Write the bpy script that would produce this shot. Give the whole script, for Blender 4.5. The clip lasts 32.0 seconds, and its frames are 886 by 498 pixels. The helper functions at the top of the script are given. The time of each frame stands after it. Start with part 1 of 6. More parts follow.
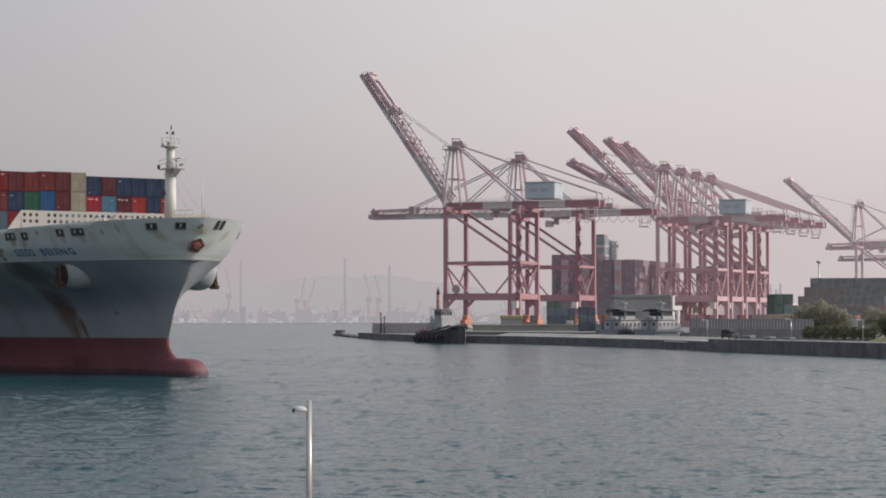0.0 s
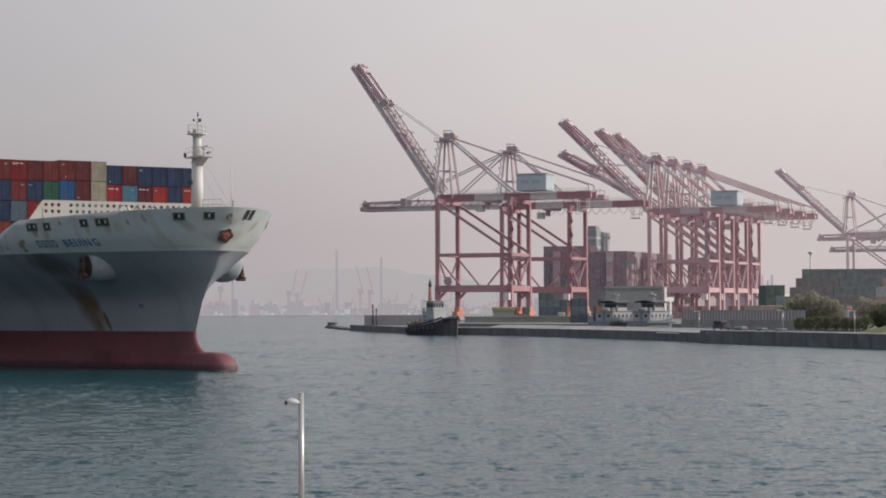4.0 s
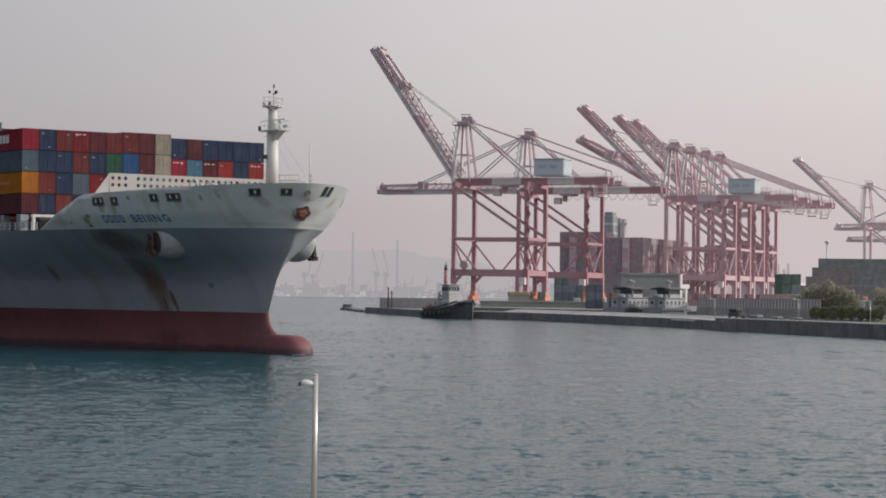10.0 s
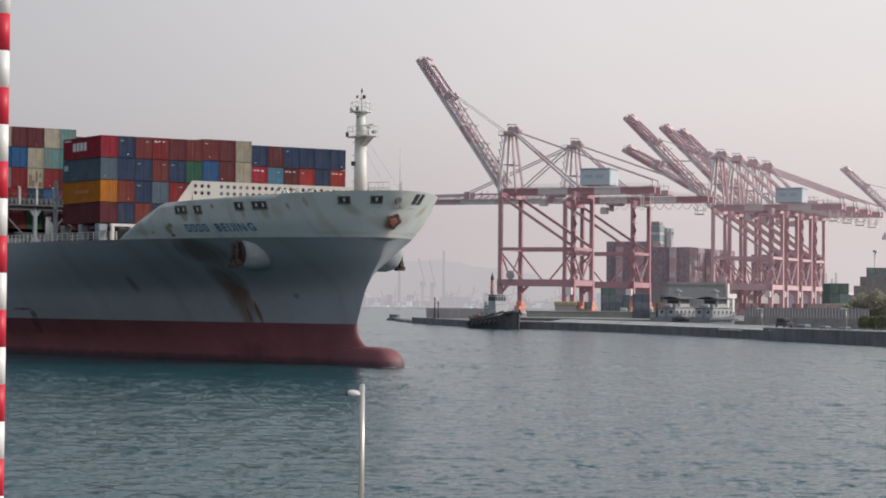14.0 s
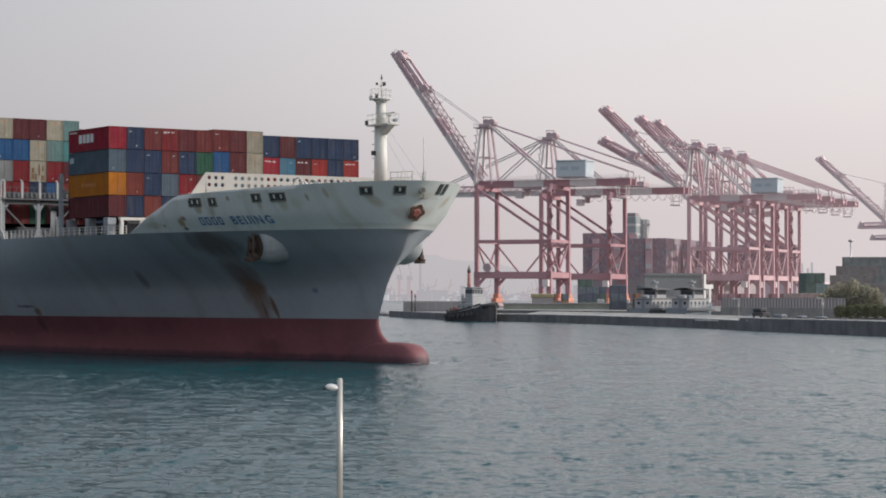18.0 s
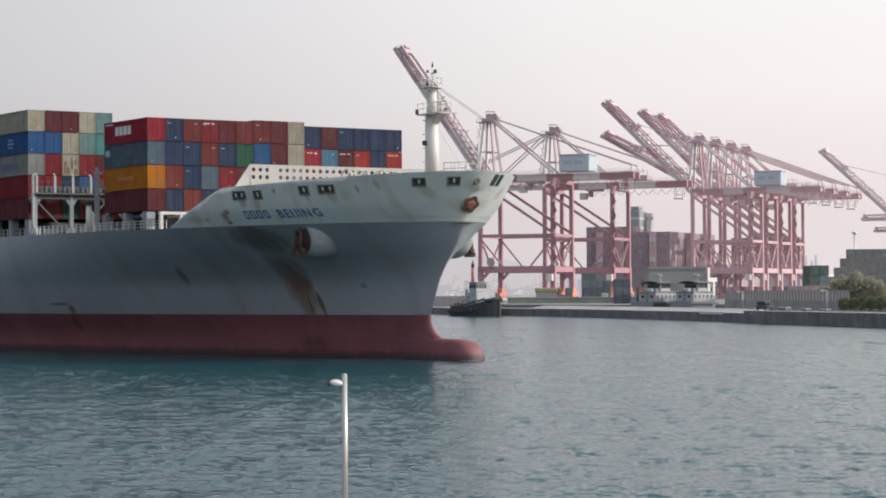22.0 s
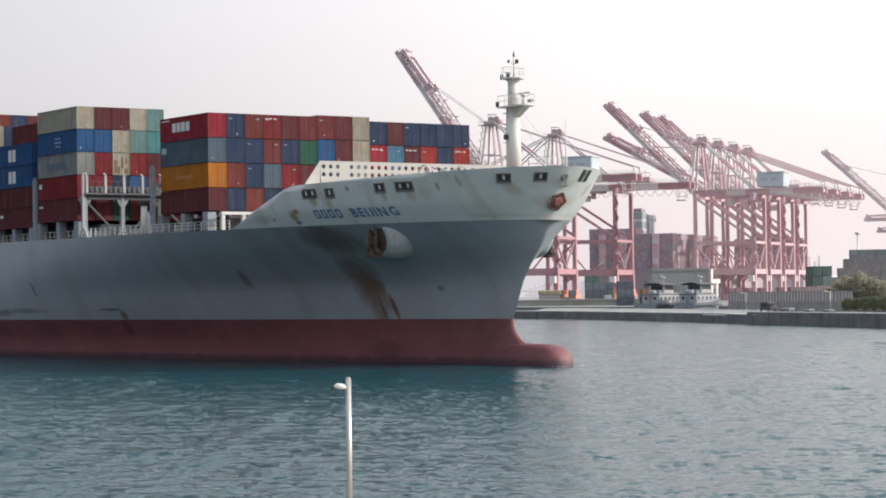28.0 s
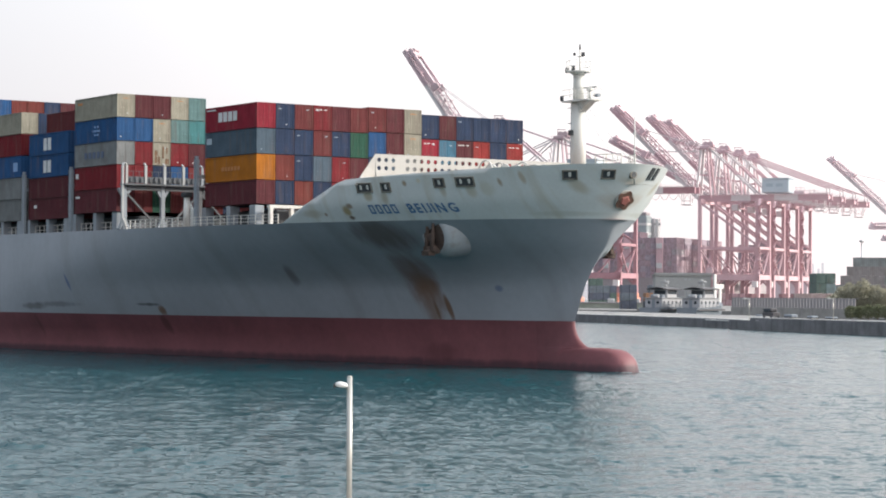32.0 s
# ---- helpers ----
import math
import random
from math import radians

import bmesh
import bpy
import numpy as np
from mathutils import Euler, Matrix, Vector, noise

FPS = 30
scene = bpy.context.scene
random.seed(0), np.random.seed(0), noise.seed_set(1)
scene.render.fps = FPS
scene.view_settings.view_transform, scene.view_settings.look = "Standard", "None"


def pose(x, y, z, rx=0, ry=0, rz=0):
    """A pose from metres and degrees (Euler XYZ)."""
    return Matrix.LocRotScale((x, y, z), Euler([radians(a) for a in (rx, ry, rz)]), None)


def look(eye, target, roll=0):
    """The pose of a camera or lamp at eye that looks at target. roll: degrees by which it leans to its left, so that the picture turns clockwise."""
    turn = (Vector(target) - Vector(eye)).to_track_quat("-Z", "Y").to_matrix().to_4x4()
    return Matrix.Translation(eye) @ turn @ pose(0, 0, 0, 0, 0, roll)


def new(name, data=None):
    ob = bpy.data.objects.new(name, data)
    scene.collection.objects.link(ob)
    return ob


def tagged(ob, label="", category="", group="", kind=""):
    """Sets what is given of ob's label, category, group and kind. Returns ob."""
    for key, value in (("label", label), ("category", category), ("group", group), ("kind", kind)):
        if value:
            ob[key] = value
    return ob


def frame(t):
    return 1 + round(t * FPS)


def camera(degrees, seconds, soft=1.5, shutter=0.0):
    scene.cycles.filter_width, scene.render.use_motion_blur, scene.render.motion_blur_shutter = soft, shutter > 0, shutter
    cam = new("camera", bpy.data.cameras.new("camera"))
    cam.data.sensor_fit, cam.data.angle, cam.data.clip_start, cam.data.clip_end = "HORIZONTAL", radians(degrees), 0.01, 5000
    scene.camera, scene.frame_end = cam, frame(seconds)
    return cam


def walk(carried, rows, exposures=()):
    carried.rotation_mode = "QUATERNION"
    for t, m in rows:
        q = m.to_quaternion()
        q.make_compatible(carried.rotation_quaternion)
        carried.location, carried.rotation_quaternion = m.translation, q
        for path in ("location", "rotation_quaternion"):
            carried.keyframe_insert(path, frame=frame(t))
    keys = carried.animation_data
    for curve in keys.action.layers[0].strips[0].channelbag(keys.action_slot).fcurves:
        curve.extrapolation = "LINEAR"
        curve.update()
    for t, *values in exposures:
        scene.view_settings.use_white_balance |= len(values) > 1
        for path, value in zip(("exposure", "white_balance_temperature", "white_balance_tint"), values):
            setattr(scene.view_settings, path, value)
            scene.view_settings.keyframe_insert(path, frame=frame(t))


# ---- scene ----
# The camera stands on a terrace and is only turned: seconds, turn to the right, tilt up, lean.
TURNS = [
    (0.0, -0.000, 1.750, -0.127), (0.5, 0.016, 1.755, -0.410), (1.0, 0.060, 1.761, -0.449), (1.5, 0.103, 1.751, -0.452),
    (2.0, 0.133, 1.688, -0.330), (2.5, 0.157, 1.653, -0.327), (3.0, 0.146, 1.595, -0.329), (3.5, 0.204, 1.558, -0.261),
    (5.5, 0.246, 1.464, -0.428), (6.0, 0.194, 1.414, -0.400), (6.5, 0.217, 1.401, -0.217), (7.0, 0.203, 1.364, -0.242),
    (7.5, 0.169, 1.271, -0.323), (8.0, 0.131, 1.216, -0.436), (8.5, 0.098, 1.213, -0.532), (9.0, 0.060, 1.188, -0.277),
    (9.5, -0.125, 1.184, -0.345), (10.0, -0.211, 1.108, 0.620), (10.5, -0.224, 0.555, 0.343), (11.0, -0.259, 0.361, -1.301),
    (11.5, -0.354, 0.332, -0.759), (12.0, -0.338, 0.917, -0.493), (12.5, -0.443, 1.176, -0.796), (13.0, -0.911, 1.181, -0.834),
    (13.5, -1.319, 1.265, -0.583), (14.0, -1.429, 1.361, 0.501), (14.5, -0.930, 1.349, 0.495), (16.5, -0.823, 1.351, 0.098),
    (17.0, -0.784, 1.242, 0.190), (17.5, -0.808, 1.187, 0.115), (18.0, -0.812, 1.184, -0.026), (18.5, -0.795, 1.212, -0.095),
    (19.0, -0.821, 1.144, -0.230), (19.5, -0.869, 1.110, -0.267), (20.0, -0.874, 1.093, -0.261), (20.5, -0.862, 1.115, -0.186),
    (21.0, -0.842, 1.105, -0.368), (21.5, -0.881, 1.064, -0.358), (22.0, -0.909, 1.050, -0.396), (22.5, -0.906, 1.093, -0.387),
    (23.0, -0.907, 1.131, -0.393), (23.5, -0.899, 1.146, -0.436), (24.0, -0.901, 1.122, -0.387), (24.5, -0.901, 1.075, -0.316),
    (25.0, -0.906, 1.046, -0.349), (25.5, -0.898, 1.047, -0.460), (27.5, -0.977, 1.127, -0.774), (28.0, -0.985, 1.134, -0.771),
    (28.5, -1.003, 1.128, -0.765), (29.0, -1.012, 1.122, -0.698), (29.5, -1.006, 1.145, -0.587), (30.0, -0.988, 1.165, -0.380),
    (30.5, -0.945, 1.128, -0.340), (31.0, -1.029, 1.105, -0.431), (31.5, -1.074, 1.022, 0.075), (32.0, -1.088, 1.138, 0.287),
]
EYE = (0.0, 0.0, 7.95)
cam = camera(22.9, 32.0, soft=1.9)


def turned(yaw, tilt, lean):
    return Matrix.Translation(EYE) @ pose(0, 0, 0, 90 + tilt, 0, -yaw) @ pose(0, 0, 0, 0, 0, lean)


walk(cam, [(t, turned(a, b, c)) for t, a, b, c in TURNS],
     exposures=[(0, -0.01, 6520, 12), (6, -0.03, 6500, 12), (10, -0.02, 6490, 12), (10.8, 0.14, 6470, 12), (12, 0.2, 6450, 11.5), (14, 0.18, 6440, 11), (20, 0.27, 6430, 10.5), (21, 0.42, 6430, 10), (24, 0.47, 6430, 10), (25, 0.42, 6430, 10), (28, 0.68, 6430, 10), (31, 0.82, 6420, 9.5), (32, 0.97, 6420, 9.5)])

# ---- light ----
SUN_AZ, SUN_EL = 88.0, 29.0   # degrees to the right of the first view, degrees up
sd = Vector((math.sin(radians(SUN_AZ)) * math.cos(radians(SUN_EL)), math.cos(radians(SUN_AZ)) * math.cos(radians(SUN_EL)), math.sin(radians(SUN_EL))))
world = bpy.data.worlds.new("hazy_sky")
scene.world = world
world.use_nodes = True
wn, wl = world.node_tree.nodes, world.node_tree.links
wn.clear()
w_out = wn.new("ShaderNodeOutputWorld")
w_bg = wn.new("ShaderNodeBackground")
w_sky = wn.new("ShaderNodeTexSky")
w_sky.sky_type = "NISHITA"
w_sky.sun_disc = False
w_sky.sun_elevation, w_sky.sun_rotation = radians(SUN_EL), radians(SUN_AZ)
w_sky.air_density, w_sky.dust_density = 1.5, 6.0
w_tc = wn.new("ShaderNodeTexCoord")
w_sep = wn.new("ShaderNodeSeparateXYZ")
w_ramp = wn.new("ShaderNodeValToRGB")
cr = w_ramp.color_ramp
cr.elements[0].position, cr.elements[0].color = 0.0, (0.445, 0.408, 0.417, 1)
cr.elements[1].position, cr.elements[1].color = 1.0, (0.44, 0.49, 0.56, 1)
for at, col in ((0.035, (0.445, 0.410, 0.417, 1)), (0.09, (0.488, 0.472, 0.477, 1)), (0.2, (0.50, 0.508, 0.525, 1)), (0.4, (0.435, 0.463, 0.505, 1))):
    e = cr.elements.new(at)
    e.color = col
w_dot = wn.new("ShaderNodeVectorMath")
w_dot.operation = "DOT_PRODUCT"
w_dot.inputs[1].default_value = sd
w_half = wn.new("ShaderNodeMath")
w_half.operation = "MULTIPLY_ADD"
w_half.inputs[1].default_value, w_half.inputs[2].default_value = 0.5, 0.5
w_glow = wn.new("ShaderNodeValToRGB")
gr = w_glow.color_ramp
gr.elements[0].position, gr.elements[0].color = 0.0, (0.16, 0.18, 0.215, 1)
gr.elements[1].position, gr.elements[1].color = 1.0, (1.9, 1.82, 1.72, 1)
for at, col in ((0.36, (0.67, 0.698, 0.738, 1)), (0.47, (0.97, 0.97, 0.983, 1)), (0.56, (1.30, 1.26, 1.24, 1))):
    e = gr.elements.new(at)
    e.color = col
w_mul = wn.new("ShaderNodeMix")
w_mul.data_type, w_mul.blend_type = "RGBA", "MULTIPLY"
w_mul.inputs["Factor"].default_value = 1.0
w_mix = wn.new("ShaderNodeMix")
w_mix.data_type, w_mix.blend_type = "RGBA", "ADD"
w_mix.inputs["Factor"].default_value = 0.012
wl.new(w_tc.outputs["Generated"], w_sep.inputs[0])
wl.new(w_sep.outputs["Z"], w_ramp.inputs[0])
wl.new(w_tc.outputs["Generated"], w_dot.inputs[0])
wl.new(w_dot.outputs["Value"], w_half.inputs[0])
wl.new(w_half.outputs[0], w_glow.inputs[0])
wl.new(w_ramp.outputs[0], w_mul.inputs["A"])
wl.new(w_glow.outputs[0], w_mul.inputs["B"])
wl.new(w_mul.outputs["Result"], w_mix.inputs["A"])
wl.new(w_sky.outputs[0], w_mix.inputs["B"])
wl.new(w_mix.outputs["Result"], w_bg.inputs["Color"])
wl.new(w_bg.outputs[0], w_out.inputs[0])
w_bg.inputs["Strength"].default_value = 1.0
sun = new("sun", bpy.data.lights.new("sun", "SUN"))
sun.data.energy, sun.data.angle, sun.data.color = 2.5, radians(2.0), (1.0, 0.93, 0.84)
sun.matrix_world = look(sd * 100, (0, 0, 0))

# ---- materials ----


def nodes_of(m):
    m.use_nodes = True
    return m.node_tree.nodes, m.node_tree.links, m.node_tree.nodes["Principled BSDF"]


def paint(name, col, rough=0.55, metal=0.0, scale=0.6, vary=0.18, bump=0.0, dirt=None, dirt_amount=0.0, streak=False, own=False, coords="Object", spread=0.0):
    """A surface with colour variation at two scales, optional dirt (streaked downwards or blotched) and fine relief."""
    m = bpy.data.materials.new(name)
    n, l, b = nodes_of(m)
    tc = n.new("ShaderNodeTexCoord")
    big, fine = n.new("ShaderNodeTexNoise"), n.new("ShaderNodeTexNoise")
    big.inputs["Scale"].default_value, fine.inputs["Scale"].default_value = scale, scale * 9
    big.inputs["Detail"].default_value, fine.inputs["Detail"].default_value = 4, 5
    where = tc.outputs[coords]
    if own:
        shift_info, shift = n.new("ShaderNodeObjectInfo"), n.new("ShaderNodeVectorMath")
        shift.operation = "MULTIPLY_ADD"
        shift.inputs[1].default_value = (37, 53, 71)
        l.new(shift_info.outputs["Random"], shift.inputs[0])
        l.new(where, shift.inputs[2])
        where = shift.outputs[0]
    for t in (big, fine):
        l.new(where, t.inputs["Vector"])
    add = n.new("ShaderNodeMath")
    add.operation = "MULTIPLY_ADD"
    add.inputs[1].default_value = 0.5
    l.new(fine.outputs[0], add.inputs[0])
    l.new(big.outputs[0], add.inputs[2])
    rng = n.new("ShaderNodeMapRange")
    rng.inputs["From Min"].default_value, rng.inputs["From Max"].default_value = 0.45, 1.05
    rng.inputs["To Min"].default_value, rng.inputs["To Max"].default_value = 1 - vary, 1 + vary
    l.new(add.outputs[0], rng.inputs["Value"])
    mul = n.new("ShaderNodeMix")
    mul.data_type, mul.blend_type = "RGBA", "MULTIPLY"
    mul.inputs["Factor"].default_value = 1.0
    l.new(rng.outputs[0], mul.inputs["B"])
    mul.inputs["A"].default_value = (*col, 1)
    if own:
        info = n.new("ShaderNodeObjectInfo")
        l.new(info.outputs["Color"], mul.inputs["A"])
    last = mul.outputs["Result"]
    if spread:
        info2 = n.new("ShaderNodeObjectInfo")
        r2 = n.new("ShaderNodeMapRange")
        r2.inputs["To Min"].default_value, r2.inputs["To Max"].default_value = 1 - spread, 1 + spread
        l.new(info2.outputs["Random"], r2.inputs["Value"])
        m2 = n.new("ShaderNodeMix")
        m2.data_type, m2.blend_type = "RGBA", "MULTIPLY"
        m2.inputs["Factor"].default_value = 1.0
        l.new(last, m2.inputs["A"])
        l.new(r2.outputs[0], m2.inputs["B"])
        last = m2.outputs["Result"]
    if dirt:
        mp = n.new("ShaderNodeMapping")
        mp.inputs["Scale"].default_value = ((1, 0.04, 0.12) if streak == "hull" else (1, 1, 0.12)) if streak else (1, 1, 1)
        dn = n.new("ShaderNodeTexNoise")
        dn.inputs["Scale"].default_value, dn.inputs["Detail"].default_value = scale * 2.2, 6
        l.new(where, mp.inputs["Vector"])
        l.new(mp.outputs[0], dn.inputs["Vector"])
        dr = n.new("ShaderNodeMapRange")
        dr.inputs["From Min"].default_value, dr.inputs["From Max"].default_value = 0.52, 0.72
        dr.inputs["To Max"].default_value = dirt_amount
        l.new(dn.outputs[0], dr.inputs["Value"])
        dm = n.new("ShaderNodeMix")
        dm.data_type = "RGBA"
        l.new(dr.outputs[0], dm.inputs["Factor"])
        l.new(last, dm.inputs["A"])
        dm.inputs["B"].default_value = (*dirt, 1)
        last = dm.outputs["Result"]
    l.new(last, b.inputs["Base Color"])
    b.inputs["Roughness"].default_value, b.inputs["Metallic"].default_value = rough, metal
    if bump:
        bp = n.new("ShaderNodeBump")
        bp.inputs["Strength"].default_value, bp.inputs["Distance"].default_value = 0.5, bump
        l.new(fine.outputs[0], bp.inputs["Height"])
        l.new(bp.outputs[0], b.inputs["Normal"])
    return m


M = {}
M["hull_grey"] = paint("hull_grey", (0.355, 0.376, 0.408), 0.5, scale=0.12, vary=0.10, dirt=(0.20, 0.19, 0.18), dirt_amount=0.3, streak="hull")
M["hull_white"] = paint("hull_white", (0.64, 0.665, 0.655), 0.5, scale=0.35, vary=0.08, dirt=(0.42, 0.36, 0.24), dirt_amount=0.4, streak="hull")
M["bolster_grey"] = paint("bolster_grey", (0.38, 0.41, 0.43), 0.5, scale=0.5, vary=0.12, dirt=(0.22, 0.17, 0.13), dirt_amount=0.5)
M["hull_red"] = paint("hull_red", (0.195, 0.066, 0.076), 0.6, scale=0.15, vary=0.2, dirt=(0.14, 0.05, 0.05), dirt_amount=0.4)
M["rust"] = paint("rust", (0.14, 0.065, 0.03), 0.9, scale=1.5, vary=0.4)
M["ship_white"] = paint("ship_white", (0.63, 0.625, 0.59), 0.5, scale=0.5, vary=0.08, dirt=(0.45, 0.35, 0.22), dirt_amount=0.35, streak=True)
M["ship_grey"] = paint("ship_grey", (0.26, 0.29, 0.32), 0.55, scale=0.5, vary=0.15, dirt=(0.2, 0.15, 0.1), dirt_amount=0.3, streak=True)
M["screen_cream"] = paint("screen_cream", (0.43, 0.425, 0.40), 0.55, scale=0.5, vary=0.08, dirt=(0.38, 0.30, 0.2), dirt_amount=0.35, streak=True)
M["bridge_grey"] = paint("bridge_grey", (0.10, 0.11, 0.12), 0.6, scale=0.5, vary=0.2, dirt=(0.10, 0.07, 0.05), dirt_amount=0.4, streak=True)
M["ship_pale"] = paint("ship_pale", (0.40, 0.41, 0.41), 0.55, scale=0.6, vary=0.15, dirt=(0.3, 0.22, 0.14), dirt_amount=0.35, streak=True)
M["foam"] = paint("foam", (0.45, 0.48, 0.49), 0.8, scale=2, vary=0.1)
M["deck"] = paint("deck", (0.20, 0.13, 0.11), 0.8, scale=0.4, vary=0.25)
M["dark"] = paint("dark", (0.03, 0.032, 0.035), 0.6, scale=2, vary=0.3)
M["blue_letter"] = paint("blue_letter", (0.085, 0.185, 0.36), 0.5, scale=1.0, vary=0.15)
M["container"] = paint("container", (0.4, 0.1, 0.1), 0.78, scale=0.7, vary=0.26, own=True, dirt=(0.13, 0.09, 0.075), dirt_amount=0.4, streak=True)
M["container"].node_tree.nodes["Principled BSDF"].inputs["Specular IOR Level"].default_value = 0.3
M["emblem_rim"] = paint("emblem_rim", (0.13, 0.07, 0.05), 0.8, scale=2, vary=0.35)
M["galv"] = paint("galv", (0.42, 0.43, 0.44), 0.45, 0.6, scale=3, vary=0.15)
M["mark_white"] = paint("mark_white", (0.62, 0.62, 0.61), 0.5, scale=2, vary=0.1)
# crane paints carry the haze: paled and dulled, more so for farther cranes
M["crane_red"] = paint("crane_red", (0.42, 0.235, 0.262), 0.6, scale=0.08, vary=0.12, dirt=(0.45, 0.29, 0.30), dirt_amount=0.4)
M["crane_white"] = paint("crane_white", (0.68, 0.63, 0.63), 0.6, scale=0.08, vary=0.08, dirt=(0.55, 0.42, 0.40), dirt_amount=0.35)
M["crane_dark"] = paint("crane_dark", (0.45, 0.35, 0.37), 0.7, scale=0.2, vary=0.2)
M["crane_red_hazy"] = paint("crane_red_hazy", (0.57, 0.385, 0.415), 0.6, scale=0.08, vary=0.1, dirt=(0.62, 0.50, 0.49), dirt_amount=0.4)
M["crane_red_far_haze"] = paint("crane_red_far_haze", (0.70, 0.56, 0.58), 0.6, scale=0.08, vary=0.08)
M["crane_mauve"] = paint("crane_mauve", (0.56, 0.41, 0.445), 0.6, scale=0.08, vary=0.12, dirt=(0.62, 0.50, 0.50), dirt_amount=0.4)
M["house_blue"] = paint("house_blue", (0.46, 0.52, 0.56), 0.6, scale=0.1, vary=0.06)
M["lamp_grey"] = paint("lamp_grey", (0.46, 0.445, 0.41), 0.33, 0.55, scale=6, vary=0.08, dirt=(0.3, 0.28, 0.24), dirt_amount=0.3, streak=True)
M["lamp_red"] = paint("lamp_red", (0.50, 0.008, 0.03), 0.5, scale=6, vary=0.08)
M["lamp_white"] = paint("lamp_white", (0.68, 0.67, 0.65), 0.35, scale=6, vary=0.05, dirt=(0.5, 0.48, 0.42), dirt_amount=0.25, streak=True)
M["concrete"] = paint("concrete", (0.33, 0.32, 0.30), 0.9, scale=0.15, vary=0.22, bump=0.02, dirt=(0.16, 0.15, 0.14), dirt_amount=0.5)
M["coping_pale"] = paint("coping_pale", (0.68, 0.66, 0.63), 0.85, scale=0.2, vary=0.2, dirt=(0.28, 0.27, 0.25), dirt_amount=0.5)
M["apron_grey"] = paint("apron_grey", (0.29, 0.28, 0.27), 0.9, scale=0.2, vary=0.25, bump=0.02, dirt=(0.2, 0.19, 0.18), dirt_amount=0.5)
# the mole's grey is lifted a little for haze
M["pier_wall"] = paint("pier_wall", (0.19, 0.185, 0.19), 0.9, scale=0.25, vary=0.35, bump=0.05, dirt=(0.05, 0.055, 0.05), dirt_amount=0.6, streak=True)
M["asphalt"] = paint("asphalt", (0.20, 0.195, 0.19), 0.95, scale=0.06, vary=0.25)
M["grass"] = paint("grass", (0.13, 0.125, 0.05), 0.95, scale=0.2, vary=0.35)
# both leaf greens are lightened to carry the haze over the planting
M["leaf"] = paint("leaf", (0.15, 0.165, 0.105), 0.9, scale=0.6, vary=0.4)
M["leaf_pale"] = paint("leaf_pale", (0.33, 0.32, 0.25), 0.9, scale=0.6, vary=0.3)
for k in ("leaf", "leaf_pale"):
    n, l, b = nodes_of(M[k])
    b.inputs["Specular IOR Level"].default_value = 0.1
    through_leaf = n.new("ShaderNodeBsdfTranslucent")
    l.new(b.inputs["Base Color"].links[0].from_socket, through_leaf.inputs["Color"])
    blend = n.new("ShaderNodeMixShader")
    blend.inputs[0].default_value = 0.4
    l.new(b.outputs[0], blend.inputs[1])
    l.new(through_leaf.outputs[0], blend.inputs[2])
    l.new(blend.outputs[0], n["Material Output"].inputs["Surface"])
M["bark"] = paint("bark", (0.16, 0.12, 0.09), 0.9, scale=2, vary=0.3)
M["tile_brown"] = paint("tile_brown", (0.16, 0.055, 0.04), 0.6, scale=3, vary=0.35, bump=0.004)
M["coping"] = paint("coping", (0.58, 0.50, 0.36), 0.7, scale=4, vary=0.15, bump=0.004)
M["glass"] = paint("glass", (0.03, 0.04, 0.05), 0.12, scale=2, vary=0.2)
M["tug_black"] = paint("tug_black", (0.08, 0.075, 0.08), 0.7, scale=1, vary=0.4)
M["tug_red"] = paint("tug_red", (0.36, 0.15, 0.13), 0.6, scale=0.8, vary=0.2)
M["orange"] = paint("orange", (0.62, 0.27, 0.19), 0.5, scale=0.5, vary=0.15)
M["grey_wall"] = paint("grey_wall", (0.30, 0.285, 0.29), 0.8, scale=0.1, vary=0.12)
M["pale_wall"] = paint("pale_wall", (0.36, 0.35, 0.34), 0.8, scale=0.1, vary=0.12)
M["tug_grey"] = paint("tug_grey", (0.42, 0.42, 0.43), 0.6, scale=0.6, vary=0.2)
M["boat_white"] = paint("boat_white", (0.40, 0.40, 0.41), 0.45, scale=0.5, vary=0.08)
M["boat_cream"] = paint("boat_cream", (0.37, 0.37, 0.385), 0.5, scale=0.5, vary=0.15, dirt=(0.2, 0.18, 0.16), dirt_amount=0.35, streak=True)
M["boat_grey"] = paint("boat_grey", (0.20, 0.225, 0.255), 0.5, scale=0.5, vary=0.12)
M["green"] = paint("green", (0.05, 0.17, 0.15), 0.5, scale=0.3, vary=0.15)

M["mark_yellow"] = paint("mark_yellow", (0.75, 0.55, 0.08), 0.5, scale=2, vary=0.1)
M["mark_grey"] = paint("mark_grey", (0.35, 0.42, 0.47), 0.5, scale=2, vary=0.1)
M["mark_brown"] = paint("mark_brown", (0.45, 0.17, 0.04), 0.5, scale=2, vary=0.1)
M["mark_navy"] = paint("mark_navy", (0.07, 0.10, 0.17), 0.5, scale=2, vary=0.1)
M["mark_pale"] = paint("mark_pale", (0.20, 0.33, 0.55), 0.5, scale=2, vary=0.1)
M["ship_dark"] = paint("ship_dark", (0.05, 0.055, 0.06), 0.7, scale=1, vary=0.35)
M["frame_dark"] = paint("frame_dark", (0.20, 0.18, 0.15), 0.7, scale=2, vary=0.3)
M["anchor_rust"] = paint("anchor_rust", (0.085, 0.058, 0.047), 0.85, scale=2, vary=0.4)
M["emblem_red"] = paint("emblem_red", (0.34, 0.12, 0.10), 0.7, scale=2, vary=0.3)


